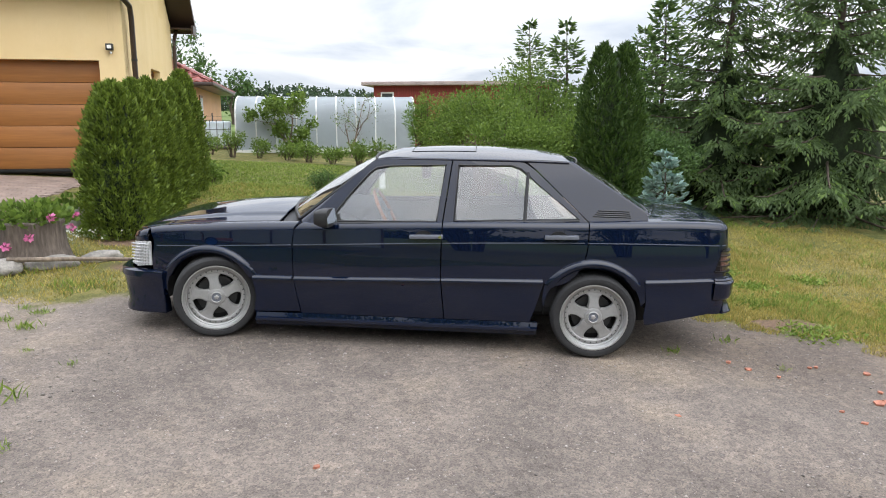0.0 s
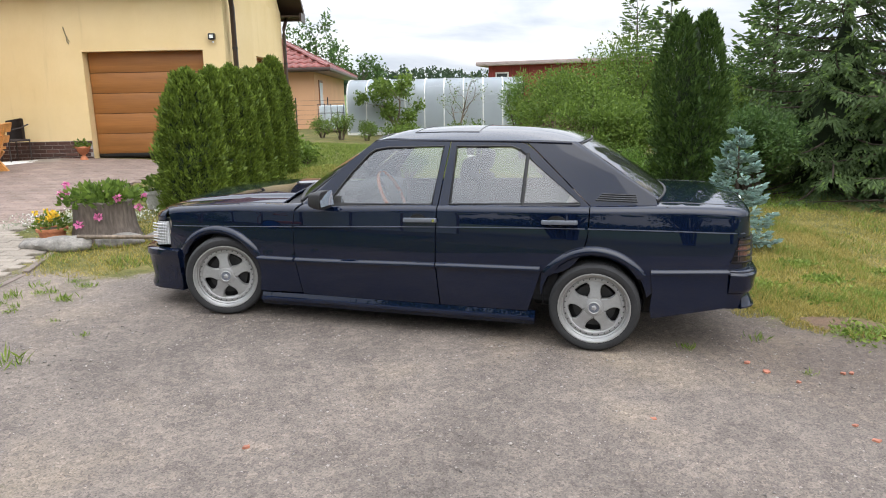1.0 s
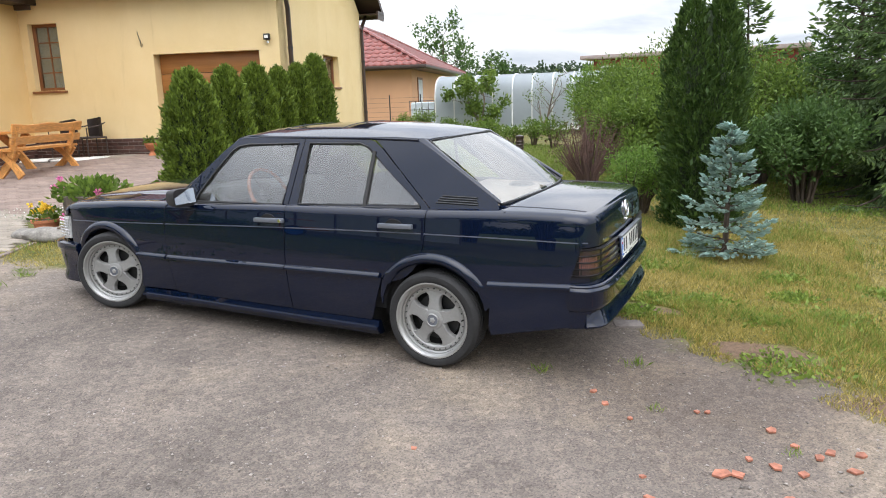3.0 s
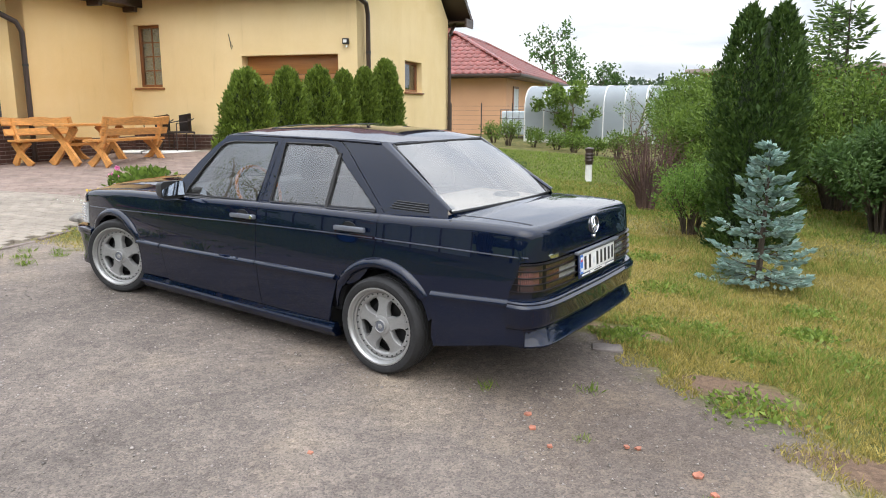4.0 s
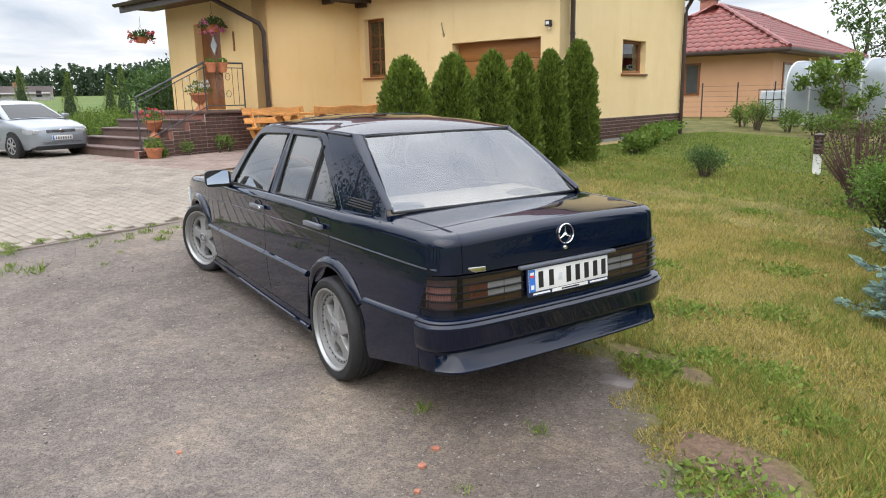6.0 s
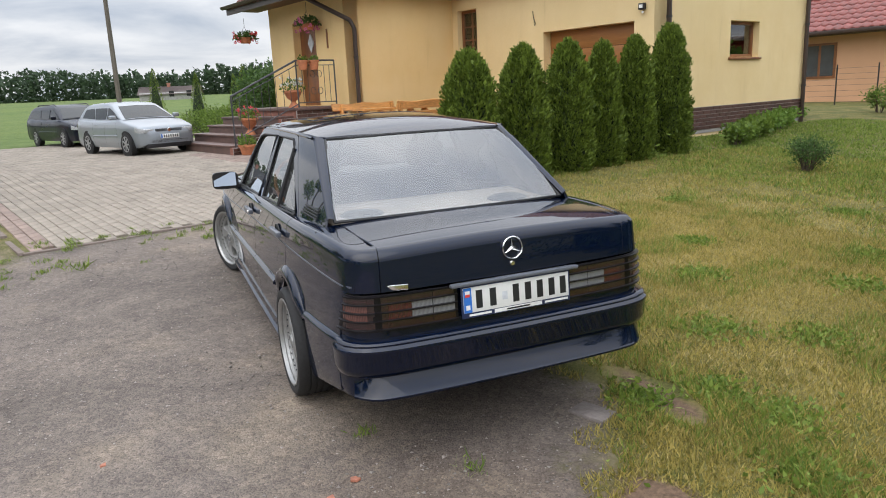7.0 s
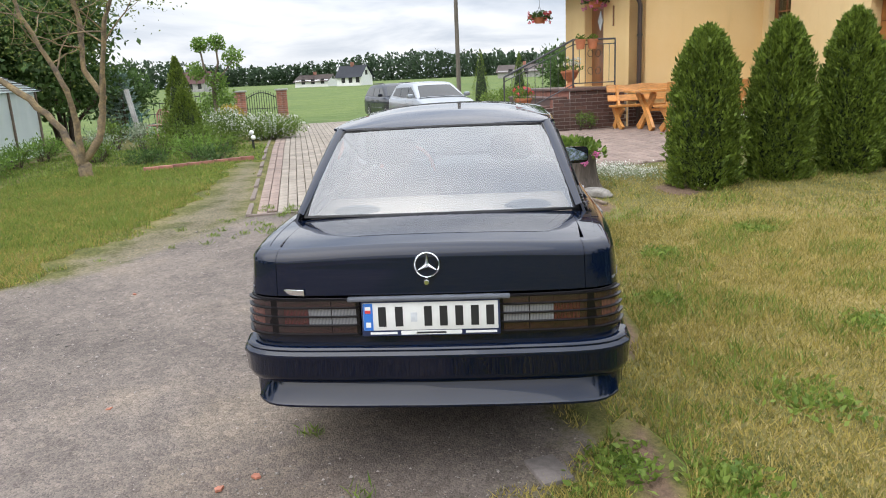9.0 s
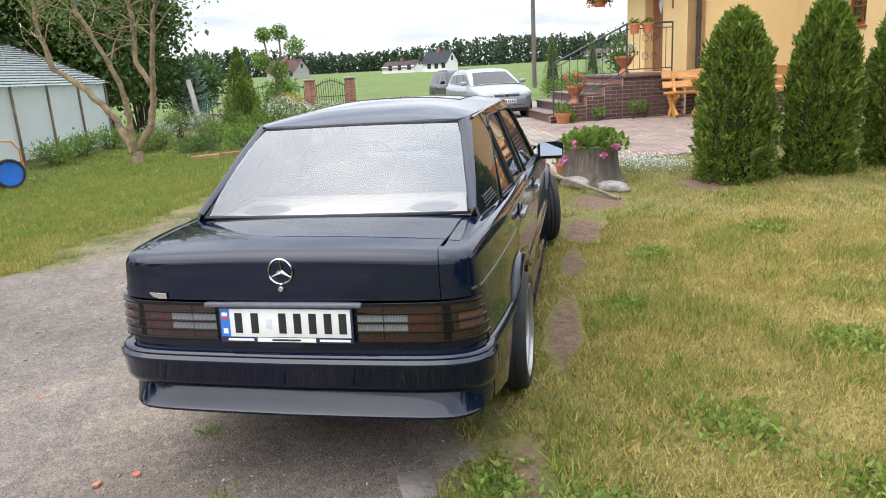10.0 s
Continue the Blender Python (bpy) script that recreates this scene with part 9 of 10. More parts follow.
# plastic greenhouse on the near side, with sheets of film on poles
M_FILM = leaf_mat("milky_film", (0.42, 0.50, 0.49), (0.70, 0.77, 0.76), rough=0.3, back=0.35)
pt = thing("plastic_greenhouse", Matrix.Translation((-11.4, -9.7, gz(-11.4, -9.7))) @ Matrix.Rotation(math.atan2(0.62, 4.1), 4, "Z"), "greenhouse of milky plastic film on wooden poles", "greenhouse")
PL = 9.0
for k in range(8):
    x0, x1 = PL * k / 8 + 0.02, PL * (k + 1) / 8 - 0.02
    bm = bmesh.new()
    nx_, nz_ = 10, 8
    gridv = [[bm.verts.new((x0 + (x1 - x0) * i / nx_, 0.03 * noise.noise(Vector((i * 0.9, j * 0.35, k * 3.0))) + 0.02 * math.sin(i * 1.7 + k) * (j / nz_), 0.02 + 1.33 * j / nz_)) for i in range(nx_ + 1)] for j in range(nz_ + 1)]
    for j in range(nz_):
        for i in range(nx_):
            bm.faces.new((gridv[j][i], gridv[j][i + 1], gridv[j + 1][i + 1], gridv[j + 1][i]))
    part("film", bm, M_FILM, pt, smooth=180)
for k in range(9):
    x = PL * k / 8
    part("pole", tube(bmesh.new(), [(x, 0.03, 0), (x + 0.02, 0.03, 1.40)], 0.028, 6), M_BARK, pt)
bm = bmesh.new()
vs_ = [[bm.verts.new((PL * i / 16 - 0.1 + 0.0, 0.10 - 2.2 * j / 6, 1.40 + 0.95 * j / 6 - 0.03 * math.sin(math.pi * i % 2))) for i in range(18)] for j in range(7)]
for j in range(6):
    for i in range(17):
        bm.faces.new((vs_[j][i], vs_[j][i + 1], vs_[j + 1][i + 1], vs_[j + 1][i]))
part("roof_film", bm, M_FILM, pt, smooth=180)
for k in range(18):
    f = k / 17
    part("batten", tube(bmesh.new(), [(-0.12, 0.10 - 2.2 * f, 1.415 + 0.95 * f), (PL + 0.5, 0.10 - 2.2 * f, 1.415 + 0.95 * f)], 0.012, 5), M_IRON, pt)
bm = prism(bmesh.new(), [(0.0, 0.0), (-4.4, 0.0), (-4.4, 1.4), (-2.2, 2.35), (0.0, 1.4)], -0.005, 0.005, "x")
part("end_film", bm, M_FILM, pt, smooth=None)
# hand cart with blue wheel
hc = thing("hand_cart", at_ground(-6.12, -7.72, 0, radians(-35), 1.2), "small cart with a blue wheel and an orange tube handle", "hand cart")
M_BLUEP = mat("blue_plastic", (0.02, 0.13, 0.50), rough=0.4, var=0.15)
whm = Matrix.Translation((0.05, 0.22, 0.19)) @ Matrix.Rotation(radians(90), 4, "X")
part("tyre", lathe(bmesh.new(), [(0.15, -0.03), (0.18, -0.035), (0.19, 0.0), (0.18, 0.035), (0.15, 0.03)], 28), M_RUBBER, hc, m=whm)
part("wheel_disc", lathe(bmesh.new(), [(0, 0.02), (0.04, 0.025), (0.06, 0.01), (0.155, 0.02), (0.155, -0.02), (0, -0.02)], 28), M_BLUEP, hc, m=whm)
part("tray", boxm(0.0, 0.60, -0.20, 0.17, 0.24, 0.34, 0.01), M_TERRA, hc)
part("handle", tube(bmesh.new(), [(-0.10, 0.0, 0.18), (-0.17, 0.0, 0.22), (-0.16, 0.0, 0.46), (-0.08, 0.0, 0.58), (0.12, 0.0, 0.60), (0.4, 0.0, 0.58)], 0.014, 8), mat("orange_tube", (0.55, 0.22, 0.09), rough=0.4), hc)
# plastic chairs and a leaning post in the garden
for x, y, colr, nm in ((-15.6, -9.9, (0.04, 0.12, 0.10), "dark green"), (-15.4, -9.0, (0.40, 0.19, 0.17), "faded pink")):
    pc = thing("plastic_chair", at_ground(x, y, 0, radians(-20)), nm + " plastic garden chair among the beds", "chair")
    pmx = mat(nm.replace(" ", "_") + "_plastic", colr, rough=0.4)
    part("seat", boxm(-0.22, 0.22, -0.22, 0.22, 0.40, 0.43, 0.01), pmx, pc)
    part("backrest", tube(bmesh.new(), [(-0.24, -0.22, 0.42), (-0.27, -0.23, 0.70), (-0.27, -0.12, 0.82), (-0.27, 0.12, 0.82), (-0.27, 0.23, 0.70), (-0.24, 0.22, 0.42)], 0.022, 6), pmx, pc)
    for k in range(5):
        part("slat", tube(bmesh.new(), [(-0.24, -0.14 + 0.07 * k, 0.42), (-0.27, -0.14 + 0.07 * k, 0.81)], 0.013, 5), pmx, pc)
    for q, w in ((-0.2, -0.2), (0.2, -0.2), (-0.2, 0.2), (0.2, 0.2)):
        part("leg", tube(bmesh.new(), [(q, w, 0), (q * 0.9, w * 0.9, 0.41)], 0.018, 6), pmx, pc)
tagged(part("leaning_post", tube(bmesh.new(), [(0, 0, -0.1), (-0.1, -0.30, 1.35)], 0.06, 8), M_CONC, None, "leaning pale concrete post in the garden", m=at_ground(-12.2, -7.8)), category="post")
tagged(part("fence_post", tube(bmesh.new(), [(0, 0, -0.1), (-0.03, -0.05, 1.45)], 0.06, 8), M_CONC, None, "grey concrete fence post behind the beds", m=at_ground(-19.5, -10.3)), category="post")

# gateway: brick posts with caps and iron leaves
for k, (x, y) in enumerate(((-23.6, -9.55), (-24.05, -8.05))):
    gp = thing("gate_post", at_ground(x, y, 0, PH), "red brick gate post with a flat cap", "gate post", "gate posts")
    part("core", boxm(-0.185, 0.185, -0.185, 0.185, -0.1, 1.20), M_MORTAR, gp)
    for r_ in range(15):
        for q in range(2):
            bmx = finish(boxm(-0.095, 0.095, -0.2, 0.2, 0, 0.068, 0.004), "brick", 30)
            part("brick", bmx, M_RBRICK, gp, m=Matrix.Rotation(radians(90 * (r_ % 2)), 4, "Z") @ Matrix.Translation((-0.10 + 0.20 * q, 0, 0.0 + 0.08 * r_)))
    part("cap", boxm(-0.25, 0.25, -0.25, 0.25, 1.20, 1.26, 0.01), M_CONC, gp)


def iron_gate(p, q, label, h0=0.95, h1=1.15):
    gt = thing("iron_gate", None, label, "gate")
    z = gz(*p)
    n = 12
    tops_ = []
    for k in range(n + 1):
        f = k / n
        x, y = p[0] + (q[0] - p[0]) * f, p[1] + (q[1] - p[1]) * f
        t_ = h0 + (h1 - h0) * math.sin(math.pi * f)
        part("upright", tube(bmesh.new(), [(x, y, z + 0.08), (x, y, z + t_ + 0.10)], 0.012, 5), M_BLACK, gt)
        tops_.append((x, y, z + t_))
    part("rail", tube(bmesh.new(), tops_, 0.018, 6), M_BLACK, gt)
    part("rail", tube(bmesh.new(), [(p[0], p[1], z + 0.12), (q[0], q[1], z + 0.12)], 0.018, 6), M_BLACK, gt)
    part("rail", tube(bmesh.new(), [(p[0], p[1], z + 0.55), (q[0], q[1], z + 0.55)], 0.014, 6), M_BLACK, gt)
    return gt


iron_gate((-23.68, -9.33), (-24.0, -8.27), "black arched iron garden gate between brick posts")
iron_gate((-22.9, -11.8), (-23.5, -9.77), "black arched iron driveway gate leaf")
iron_gate((-22.0, -14.5), (-22.85, -11.95), "black iron fence section beyond the gate", 0.95, 0.95)
for k in range(8):
    iron_gate((-33.5 + 0.6 * k, 1.0 + 2.0 * k), (-33.0 + 0.6 * k, 2.9 + 2.0 * k), "low dark fence panel beyond the yard", 0.7, 0.7)
# power pole and line
pole = thing("power_pole", Matrix.Translation((-41.3, -2.0, gz(-41.3, -2.0))), "tall weathered wooden power pole with a sagging wire", "power pole")
part("shaft", tube(bmesh.new(), [(0, 0, -0.5), (0.05, 0, 11)], [0.15, 0.10], 10), mat("weathered_pole", (0.12, 0.10, 0.085), rough=0.85, var=0.3, stretch=(1, 1, 0.1)), pole)
part("wire", tube(bmesh.new(), [(0.0, 0.0, 10.4), (8.0, 2.2, 8.2), (18, 4.0, 6.3), (29.0, 5.3, 5.2)], 0.012, 5), M_BLACK, pole)
part("step_iron", boxm(-0.14, 0.14, -0.02, 0.02, 2.4, 2.46), M_DARKMETAL, pole)


# far houses
def far_house(x, y, w, d, hwall, hroof, ang, wallm, roofm, label):
    h_ = thing("far_house", Matrix.Translation((x, y, gz(x, y))) @ Matrix.Rotation(radians(ang), 4, "Z"), label, "house")
    part("wall", boxm(-w / 2, w / 2, -d / 2, d / 2, -1, hwall), wallm, h_)
    part("gable", prism(bmesh.new(), [(-d / 2, hwall), (d / 2, hwall), (0, hwall + hroof)], -w / 2, w / 2, "x"), wallm, h_, smooth=None)
    for s_ in (-1, 1):
        bm = bmesh.new()
        a = [bm.verts.new(p) for p in ((-w / 2 - 0.5, s_ * (d / 2 + 0.6), hwall - 0.3), (w / 2 + 0.5, s_ * (d / 2 + 0.6), hwall - 0.3), (w / 2 + 0.5, 0, hwall + hroof + 0.15), (-w / 2 - 0.5, 0, hwall + hroof + 0.15))]
        bm.faces.new(a)
        bmesh.ops.solidify(bm, geom=bm.faces[:], thickness=0.25)
        part("roof", bm, roofm, h_, smooth=None)
    for k in range(3):
        for s_ in (-1, 1):
            part("window", boxm(-w / 2 + w * (k + 0.7) / 3.4, -w / 2 + w * (k + 0.7) / 3.4 + 1.2, s_ * d / 2 - 0.05, s_ * d / 2 + 0.05, 0.8, 2.3), M_BLACK, h_)
    for s_ in (-1, 1):
        part("window", boxm(s_ * w / 2 - 0.05, s_ * w / 2 + 0.05, -0.6, 0.6, hwall + 0.4, hwall + 1.7), M_BLACK, h_)
    part("chimney", boxm(-0.8, 0.0, -0.4, 0.4, hwall + hroof - 1, hwall + hroof + 1.0), M_RBRICK, h_)
    return h_


far_house(-202, -40.0, 8.0, 6.5, 2.5, 3.0, 70, M_WHITE, mat("slate_roof", (0.045, 0.05, 0.065), rough=0.6), "white gabled house with a dark slate roof across the field")
far_house(-218, -55, 11, 8, 1.8, 1.7, 78, M_WHITE, mat("umber_roof", (0.10, 0.075, 0.066), rough=0.7), "low bungalow with a brown roof across the field")
far_house(-205, 9.0, 15, 8, 1.7, 1.7, 80, M_CONC, mat("grey_roof", (0.16, 0.13, 0.12), rough=0.8), "low grey farm building beyond the yard")
far_house(-205, -88, 10, 8, 2.6, 3.0, 80, M_CONC, M_BROOF, "distant farmhouse across the field")


# parked cars on the paved yard
M_CARGLASS = mat("tinted_glass", (0.012, 0.016, 0.018), rough=0.05, var=0.05, spec=0.35)


def parked_car(m, L, W, H, wb, paint, label, estate=False):
    """A hatchback or estate: own x points to the nose, ground at z = 0, middle between the axles."""
    c = thing("parked_car", m, label, "car", "parked cars")
    xf, xr = wb / 2, -wb / 2
    nose, tail = xf + (L - wb) * 0.46, xr - (L - wb) * 0.54
    hw_ = W / 2
    ws_b, ws_t = xf - 0.28, xf - 1.02
    rt_t, rt_b = (tail + 0.42, tail + 0.10) if not estate else (tail + 0.34, tail + 0.06)
    topz = spline([(tail, 0.70), (tail + 0.05, 0.86), (tail + 0.20, 0.93), (xr, 0.95), (0, 0.93), (ws_b, 0.93), (nose - 0.55, 0.84), (nose - 0.22, 0.76), (nose - 0.06, 0.68), (nose, 0.56)])
    half = spline([(tail, 0.70 * hw_), (tail + 0.06, 0.86 * hw_), (tail + 0.3, 0.96 * hw_), (xr, hw_), (0, hw_), (xf, 0.985 * hw_), (nose - 0.35, 0.92 * hw_), (nose - 0.12, 0.82 * hw_), (nose, 0.62 * hw_)])
    def skin(x, z):
        """The side of the body: bulged at the waist, tucked in above and below."""
        t = topz(x)
        return Vector((x, -(half(x) - 0.05 * max(0, (z - 0.62) / 0.35) ** 2 - 0.10 * max(0, (0.42 - z) / 0.3) ** 2), min(z, t)))
    bm = bmesh.new()
    rings = []
    for x in np.concatenate([np.linspace(tail, tail + 0.25, 6), np.linspace(tail + 0.4, nose - 0.5, 18), np.linspace(nose - 0.35, nose, 8)]):
        t, z0 = topz(x), 0.20 + 0.10 * smooth_step(0.3, 0.0, min(x - tail, nose - x))
        pts = [(skin(x, z).y, z) for z in np.linspace(z0, t - 0.05, 8)]
        e = skin(x, t - 0.05).y
        pts += [(e * 0.965, t - 0.018), (e * 0.90, t), (e * 0.5, t + 0.022)]
        pts += [(0.0, t + 0.03)] + [(-y, z) for y, z in pts[::-1]]
        rings.append([bm.verts.new((x, y, z)) for y, z in pts])
    for a, b_ in zip(rings, rings[1:]):
        for k in range(len(a)):
            bm.faces.new((a[k], a[(k + 1) % len(a)], b_[(k + 1) % len(a)], b_[k]))
    bm.faces.new(rings[0])
    bm.faces.new(rings[-1])
    bmesh.ops.recalc_face_normals(bm, faces=bm.faces[:])
    body = part("body", bm, paint, c, smooth=40)
    # cabin: side walls that lean in, and a crowned roof that runs into both screens
    roofz = spline([(rt_b, 0.96), (rt_t, H - 0.13), (rt_t + 0.22, H - 0.04), (rt_t + 0.8, H), (ws_t - 0.45, H - 0.005), (ws_t - 0.1, H - 0.05), (ws_t + 0.1, H - 0.14), (ws_b, 0.95)])
    wall = lambda z: hw_ * 0.90 - 0.30 * (z - 0.9) - 0.35 * max(0, z - 1.2) ** 2
    bm = bmesh.new()
    rings = []
    for x in np.linspace(rt_b, ws_b, 26):
        t = roofz(x)
        pts = [(-wall(z), z) for z in np.linspace(0.86, max(0.88, t - 0.06), 5)]
        y = wall(max(0.88, t - 0.06))
        pts += [(-y + 0.03, t - 0.02), (-y + 0.09, t), (-y * 0.5, t + 0.018)]
        pts += [(0, t + 0.022)] + [(-p, z) for p, z in pts[::-1]]
        rings.append([bm.verts.new((x, p, z)) for p, z in pts])
    for a, b_ in zip(rings, rings[1:]):
        for k in range(len(a) - 1):
            bm.faces.new((a[k], a[k + 1], b_[k + 1], b_[k]))
    bmesh.ops.recalc_face_normals(bm, faces=bm.faces[:])
    part("cabin", bm, paint, c, smooth=50)
    mid = Vector((0, 0, 0.8))
    side_ = lambda x, z: Vector((x, -(wall(z) + 0.012), z))
    zt = H - 0.13
    for mir in (False, True):
        s_ = 1 if mir else -1
        for pts in ([(ws_b - 0.20, 0.97), (0.02, 0.97), (0.0, zt), (ws_t - 0.16, zt), (ws_t + 0.12, zt - 0.10)], [(-0.07, 0.97), (xr + 0.52, 0.97), (xr + 0.40, zt), (-0.08, zt)], [(xr + 0.44, 0.98), (rt_b + 0.34, 1.02), (rt_t + 0.24, zt - 0.02), (xr + 0.33, zt)]):
            patch("side_window", pts, side_, c, M_CARGLASS, step=(0.3, 0.12), mirror=mir, thick=0.006, centre=mid)
        part("wing_mirror", boxm(xf - 0.62, xf - 0.50, s_ * (hw_ + 0.04) - 0.09, s_ * (hw_ + 0.04) + 0.09, 0.95, 1.07, 0.035, seg=3), paint, c)
        hl = patch("headlight", [(nose - 0.34, 0.60), (nose - 0.10, 0.585), (nose - 0.075, 0.68), (nose - 0.34, 0.75)], lambda x, z: skin(x, z) + Vector((0.012, -0.006, 0)), c, M_LENS_W, step=(0.05, 0.05), mirror=mir, centre=mid)
        part("headlight_front", boxm(nose - 0.16, nose - 0.035, s_ * hw_ * 0.62 - 0.15, s_ * hw_ * 0.62 + 0.13, 0.585, 0.695, 0.03, seg=3), M_LENS_W, hl)
        part("tail_light", boxm(tail + 0.0, tail + 0.12, s_ * hw_ * 0.80 - 0.09, s_ * hw_ * 0.80 + 0.09, 0.72, 0.90, 0.02), M_REDL, c)
        bm = bmesh.new()
        tube(bm, [Vector((x, s_ * (half(x) + 0.004), 0.52)) for x in np.linspace(xr + 0.45, xf - 0.45, 8)], 0.016, 5)
        part("side_strip", bm, paint, c)
        for x in (0.10, xr + 0.62):
            part("door_handle", boxm(x, x + 0.15, s_ * (hw_ - 0.012) - 0.014, s_ * (hw_ - 0.012) + 0.014, 0.79, 0.82, 0.006), paint, c)
        for x in (xf - 0.50, -0.03, xr + 0.46):
            part("door_seam", tube(bmesh.new(), [(x, s_ * abs(skin(x, z).y), z) for z in (0.30, 0.45, 0.60, 0.75, 0.88)], 0.004, 4), M_BLACK, c)
    roof_s = lambda x, y: Vector((x, y, roofz(x) + 0.022 - 0.02 * (y / (hw_ * 0.7)) ** 2 + 0.010))
    patch("windscreen", [(ws_b - 0.03, -hw_ * 0.78), (ws_t + 0.04, -hw_ * 0.60), (ws_t + 0.04, hw_ * 0.60), (ws_b - 0.03, hw_ * 0.78)], roof_s, c, M_CARGLASS, step=(0.08, 0.2), thick=0.006, centre=mid)
    patch("rear_screen", [(rt_b + 0.05, -hw_ * 0.72), (rt_t - 0.03, -hw_ * 0.62), (rt_t - 0.03, hw_ * 0.62), (rt_b + 0.05, hw_ * 0.72)], roof_s, c, M_CARGLASS, step=(0.06, 0.2), thick=0.006, centre=mid)
    gr = part("grille", boxm(nose - 0.10, nose - 0.012, -hw_ * 0.42, hw_ * 0.42, 0.60, 0.685, 0.01), M_BLACK, c)
    for z in (0.618, 0.648, 0.675):
        part("grille_bar", boxm(nose - 0.012, nose - 0.004, -hw_ * 0.42, hw_ * 0.42, z - 0.006, z + 0.006), paint, gr)
    part("badge", lathe(bmesh.new(), [(0, 0.01), (0.045, 0.01), (0.05, 0)], 18, Matrix.Translation((nose - 0.004, 0, 0.645)) @ Matrix.Rotation(radians(90), 4, "Y")), M_CHROME, c)
    part("air_intake", boxm(nose - 0.10, nose + 0.0, -hw_ * 0.60, hw_ * 0.60, 0.32, 0.40, 0.01), M_BLACK, c)
    part("front_spoiler", boxm(nose - 0.30, nose - 0.02, -hw_ * 0.72, hw_ * 0.72, 0.19, 0.30, 0.03), M_BLACK, c)
    npx = part("number_plate", boxm(nose - 0.01, nose + 0.02, -0.26, 0.26, 0.43, 0.54, 0.004), M_WHITE, c)
    part("blue_band", boxm(nose + 0.02, nose + 0.023, -0.255, -0.215, 0.434, 0.536), M_BLUEP, npx)
    for k in range(7):
        part("character_bar", boxm(nose + 0.02, nose + 0.024, -0.18 + 0.062 * k, -0.15 + 0.062 * k, 0.45, 0.52), M_BLACK, npx)
    if estate:
        for s_ in (-1, 1):
            part("roof_rail", tube(bmesh.new(), [(ws_t - 0.2, s_ * hw_ * 0.62, H - 0.03), (ws_t - 0.35, s_ * hw_ * 0.62, H + 0.045), (rt_t + 0.5, s_ * hw_ * 0.62, H + 0.045), (rt_t + 0.3, s_ * hw_ * 0.62, H - 0.03)], 0.018, 6), M_DARKMETAL, c)
    spoke = boxm(0.05, 0.195, -0.022, 0.022, 0.132, 0.144, 0.006)
    sm = finish(spoke, "spoke", 30)
    for x in (xf, xr):
        for s_ in (-1, 1):
            wm = Matrix.Translation((x, s_ * (hw_ - 0.125), 0.305)) @ Matrix.Rotation(radians(90 if s_ < 0 else -90), 4, "X")
            part("wheel_arch", lathe(bmesh.new(), [(0.0, 0.127), (0.350, 0.127), (0.352, 0.0), (0, 0.0)], 28), M_UNDER, c, m=wm)
            wheel_ = part("wheel", lathe(bmesh.new(), [(0.20, 0.10), (0.212, 0.137), (0.295, 0.135), (0.305, 0.11), (0.305, -0.06), (0.2, -0.06)], 28), M_RUBBER, c, m=wm)
            part("rim", lathe(bmesh.new(), [(0.0, 0.118), (0.17, 0.112), (0.186, 0.138), (0.212, 0.143), (0.215, 0.10)], 24), M_DARKMETAL, wheel_)
            part("rim_lip", lathe(bmesh.new(), [(0.186, 0.139), (0.2, 0.144), (0.213, 0.142)], 24), M_SILVER, wheel_)
            part("hub_cap", lathe(bmesh.new(), [(0.0, 0.148), (0.05, 0.146), (0.06, 0.13)], 14), M_SILVER, wheel_)
            for k in range(7):
                part("spoke", sm, M_SILVER, wheel_, m=Matrix.Rotation(2 * math.pi * k / 7, 4, "Z"))
    return c


def car_pose(fx, fy, rx, ry, hwid):
    """From the ground points of the two right-hand wheels."""
    d = Vector((fx - rx, fy - ry)).normalized()
    left = Vector((-d.y, d.x))
    mid = Vector(((fx + rx) / 2, (fy + ry) / 2)) + left * hwid
    return Matrix.Translation((mid.x, mid.y, gz(mid.x, mid.y) + 0.012)) @ Matrix.Rotation(math.atan2(d.y, d.x), 4, "Z") @ Matrix.Scale(0.84, 4)


parked_car(car_pose(-13.75, -1.55, -16.03, -2.57, 0.72), 4.15, 1.735, 1.40, 2.51, mat("silver_paint", (0.26, 0.285, 0.31), rough=0.35, metal=0.3, var=0.04, coat=1.0), "silver five-door hatchback parked on the paving")
parked_car(car_pose(-19.7, -3.25, -22.2, -4.35, 0.75), 4.77, 1.82, 1.42, 2.71, mat("graphite_paint", (0.007, 0.009, 0.017), rough=0.3, metal=0.0, var=0.04, coat=0.5, spec=0.1), "dark grey estate car parked on the paving", True)

# ---- pieces of the setting ----
M_PAVER = mat("grey_paver", (0.25, 0.215, 0.175), rough=0.9, var=0.16, scale=2.2, fine=50, bump=0.35, bscale=150, rand=0.10, island=0.10)
M_PAVER_R = mat("red_paver", (0.235, 0.175, 0.145), rough=0.9, var=0.16, scale=2.2, fine=50, bump=0.35, bscale=150, rand=0.12, island=0.12)
pav = thing("pavement", None, "block paving of grey and red concrete pavers", "pavement", kind="structure")
PU, PW_ = 0.205, 0.118


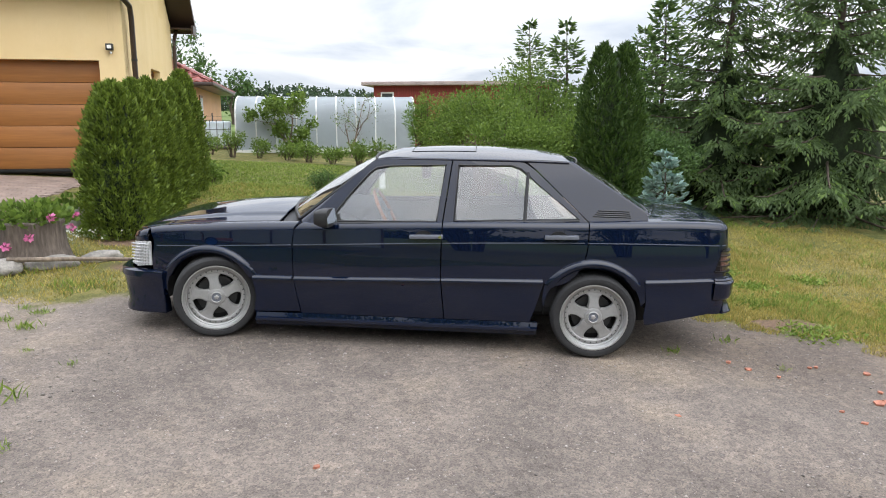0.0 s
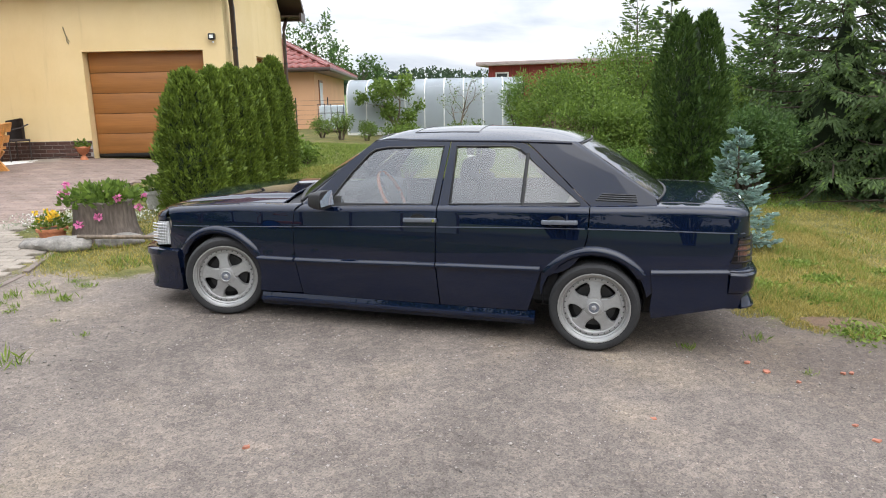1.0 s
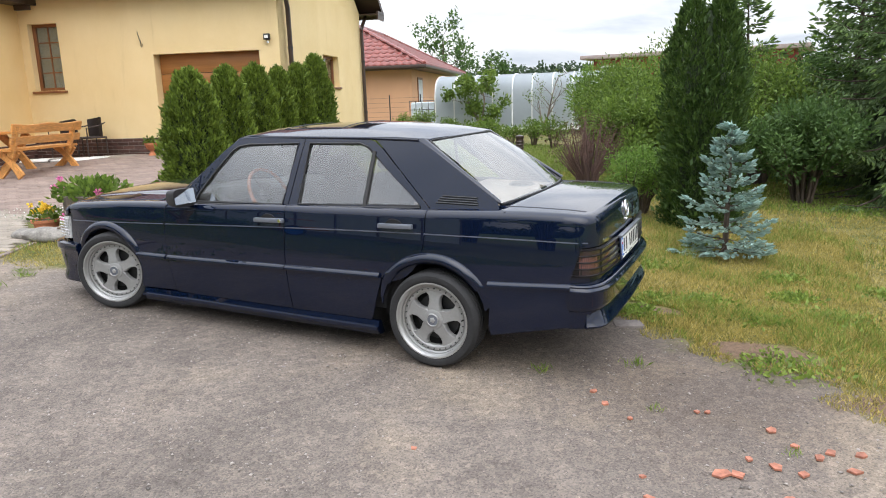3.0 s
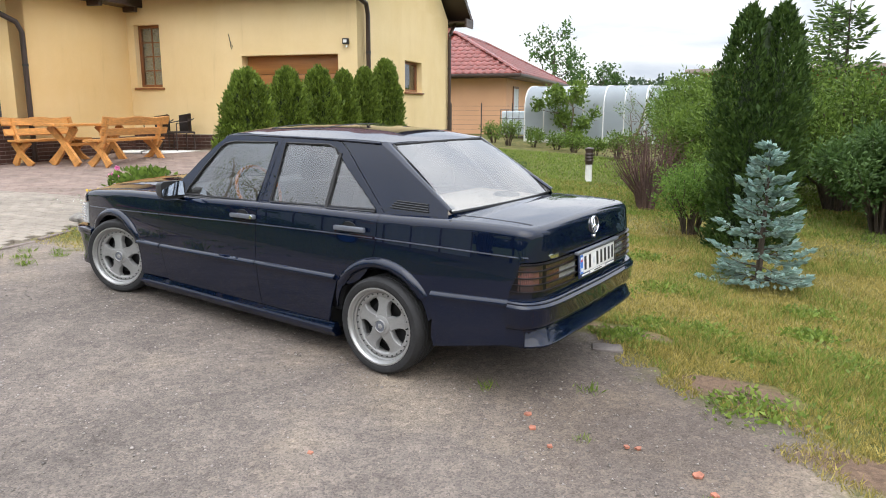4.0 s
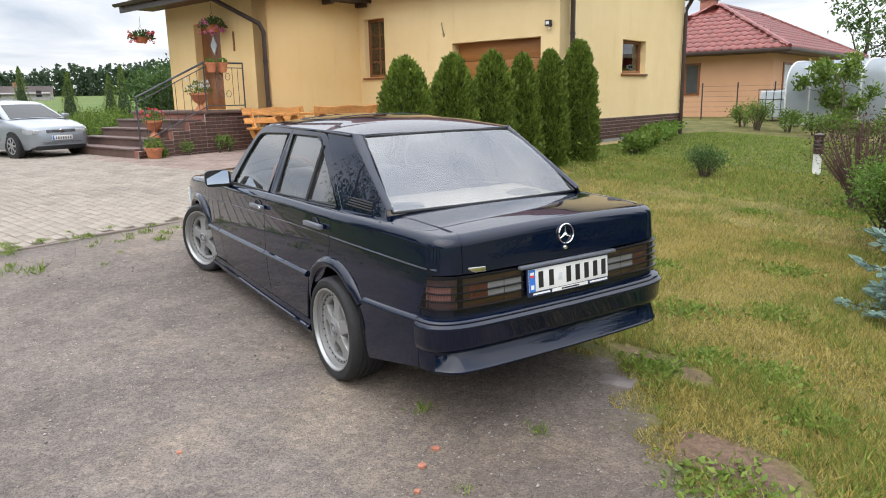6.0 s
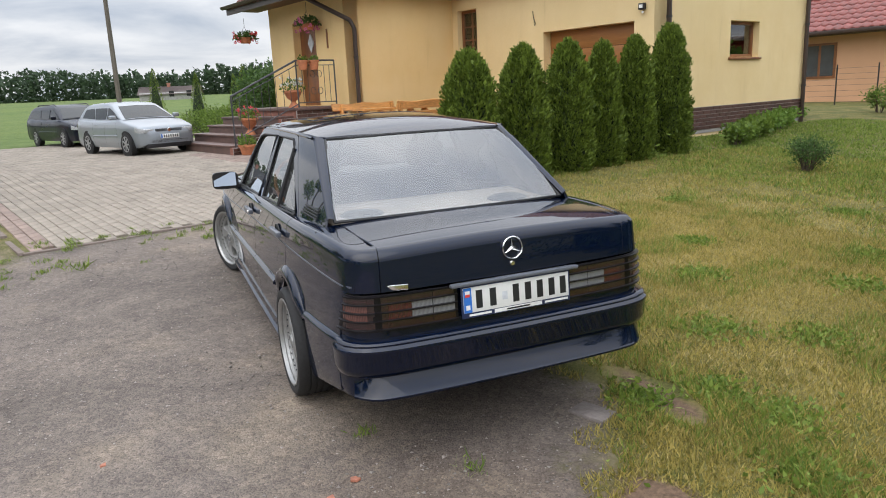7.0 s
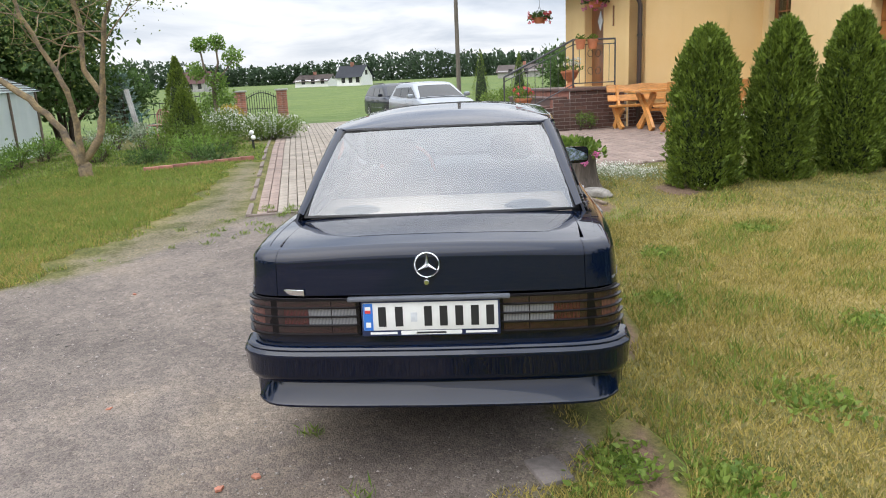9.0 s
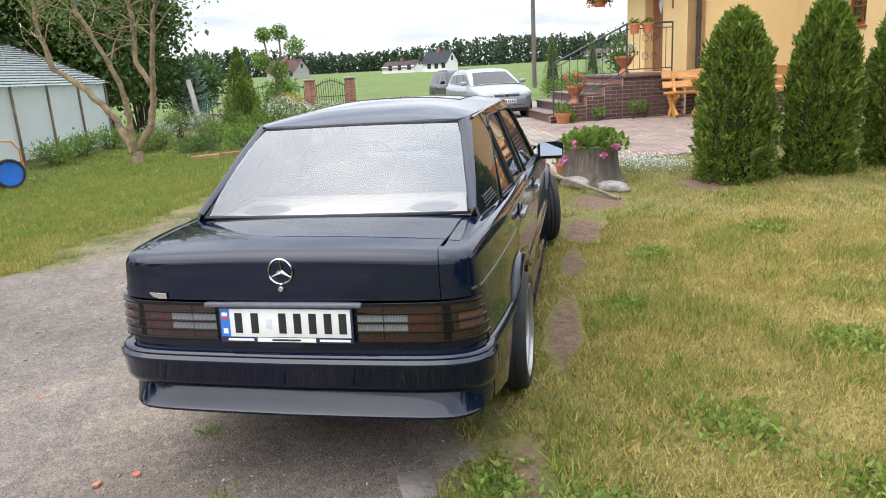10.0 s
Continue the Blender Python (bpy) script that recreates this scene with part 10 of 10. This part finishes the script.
def paving():
    near, grey, red = [], [], []
    nu, nw = int(17.4 / PU), int(11.0 / PW_)
    for j in range(nw):
        w = -10.85 + PW_ * (j + 0.5)
        for i in range(nu):
            s = 0.35 - PU * (i + 0.5 * (j % 2) + 0.5)
            d = float(poly_dist(np.array([s]), np.array([w]), PAVE)[0])
            if d < 0.06:
                continue
            isred = (w < -10.45) or (w > -6.3 - 0.25 * math.sin(s * 0.8)) and s > -7.5 and not (w > -0.9 and s < -3.2)
            if s > -2.0 and w < -8.1 and len(near) < 290:
                near.append((s, w, isred))
            else:
                (red if isred else grey).append((s, w))
    return near, grey, red


near_p, grey_p, red_p = paving()
pb = bmesh.new()
box(pb, -PU / 2 + 0.004, PU / 2 - 0.004, -PW_ / 2 + 0.004, PW_ / 2 - 0.004, -0.06, 0.012)
bmesh.ops.bevel(pb, geom=[e for e in pb.edges if all(v.co.z > 0 for v in e.verts)], offset=0.006, segments=1, affect="EDGES")
bmesh.ops.delete(pb, geom=[f for f in pb.faces if f.normal.z < -0.5], context="FACES")
pmesh = {}
for key, mt in ((False, M_PAVER), (True, M_PAVER_R)):
    me = bpy.data.meshes.new("paver")
    pb.to_mesh(me)
    me.materials.append(mt)
    pmesh[key] = me
pv = np.array([v.co[:] for v in pmesh[False].vertices])
pf = [tuple(p.vertices) for p in pmesh[False].polygons]
pb.free()


def slope_at(p):
    e = 0.3
    return (gz(p.x + e, p.y) - gz(p.x - e, p.y)) / (2 * e), (gz(p.x, p.y + e) - gz(p.x, p.y - e)) / (2 * e)


prg = random.Random(3)
for s, w, isred in near_p:
    p = hp(s, w)
    sx, sy = slope_at(p)
    up = Vector((-sx, -sy, 1)).normalized()
    q = Vector((0, 0, 1)).rotation_difference(up).to_matrix().to_4x4()
    part("paver", pmesh[isred], None, pav, m=Matrix.Translation(p + Vector((0, 0, prg.uniform(-0.003, 0.003)))) @ q @ Matrix.Rotation(PH + prg.uniform(-0.01, 0.01), 4, "Z"))
for lst, mt, nm in ((grey_p, M_PAVER, "grey_pavers"), (red_p, M_PAVER_R, "red_pavers")):
    vs, fs = [], []
    c_, s__ = math.cos(PH), math.sin(PH)
    for s, w in lst:
        p = hp(s, w)
        b = len(vs)
        dz = prg.uniform(-0.003, 0.003)
        for x, y, z in pv:
            X, Y = p.x + x * c_ - y * s__, p.y + x * s__ + y * c_
            vs.append((X, Y, p.z + z + dz + (gz(X, Y) - p.z)))
        fs += [tuple(i + b for i in f) for f in pf]
    raw(nm, vs, fs, mt, pav, kind="stuff")
# kerb stones along the two free edges
M_KERB = mat("kerb_concrete", (0.17, 0.135, 0.115), rough=0.9, var=0.2, bump=0.3)
km = finish(boxm(-0.495, 0.495, -0.03, 0.03, -0.15, 0.015, 0.008), "kerb_stone", 30)
for a, b in (((0.33, -10.82), (0.27, -8.4)), ((0.27, -8.4), (0.08, -7.5)), ((-16.9, -10.92), (0.33, -10.82))):
    A_, B_ = hp(*a), hp(*b)
    n = max(1, round((B_ - A_).length / 1.0))
    d = (B_ - A_) / n
    for k in range(n):
        m0 = A_ + d * (k + 0.5)
        m0.z = gz(m0.x, m0.y)
        part("kerb_stone", km, M_KERB, pav, m=Matrix.Translation(m0) @ Matrix.Rotation(math.atan2(d.y, d.x), 4, "Z") @ Matrix.Scale(d.length, 4, (1, 0, 0)))

# clinker bricks of the plinth and of the porch
bme = finish(boxm(-0.12, 0.12, -0.012, 0.0, 0.0, 0.066, 0.003, seg=1), "brick", 30)


def brick_face(host, m, x0, x1, z0, z1, material):
    """Courses of bricks on the plane y = 0 of m, facing -y."""
    part("mortar_bed", boxm(x0, x1, -0.004, 0.03, z0, z1), M_MORTAR, host, m=m)
    rows = int((z1 - z0) / 0.078)
    for r_ in range(rows):
        z = z1 - 0.078 * (r_ + 1) + 0.006
        x = x0 + (0.006 if r_ % 2 else -0.119)
        while x < x1 - 0.02:
            a, b = max(x, x0 + 0.004), min(x + 0.24, x1 - 0.004)
            if b - a > 0.05:
                part("brick", bme, material, host, m=m @ Matrix.Translation(((a + b) / 2, -0.004, z)) @ Matrix.Scale((b - a) / 0.24, 4, (1, 0, 0)))
            x += 0.25


brick_face(south, Matrix.Translation((0, -0.012, 0)), 0.0, SL - 2.80, 0.50, 0.965, M_CLINK)
brick_face(south, Matrix.Translation((0, -0.012, 0)), SL - 0.446, SL, 0.50, 0.965, M_CLINK)
brick_face(east, Matrix.Translation((0, -0.012, 0)), 0.0, 6.15, 0.45, 0.985, M_CLINK)
brick_face(wing_e, Matrix.Translation((0, -0.012, 0)), 0.0, 3.15, 0.40, 0.90, M_CLINK)
pe = Matrix.Translation((-5.925, -4.45 - 4 * tread, 0)) @ Matrix.Rotation(radians(90), 4, "Z")
for k in range(4):
    brick_face(porch, pe, tread * k, tread * (k + 1), 0.38, LZ - rise * (4 - k) - 0.042, M_RBRICK)
brick_face(porch, pe, 4 * tread, 4 * tread + 1.3, 0.38, LZ - 0.062, M_RBRICK)
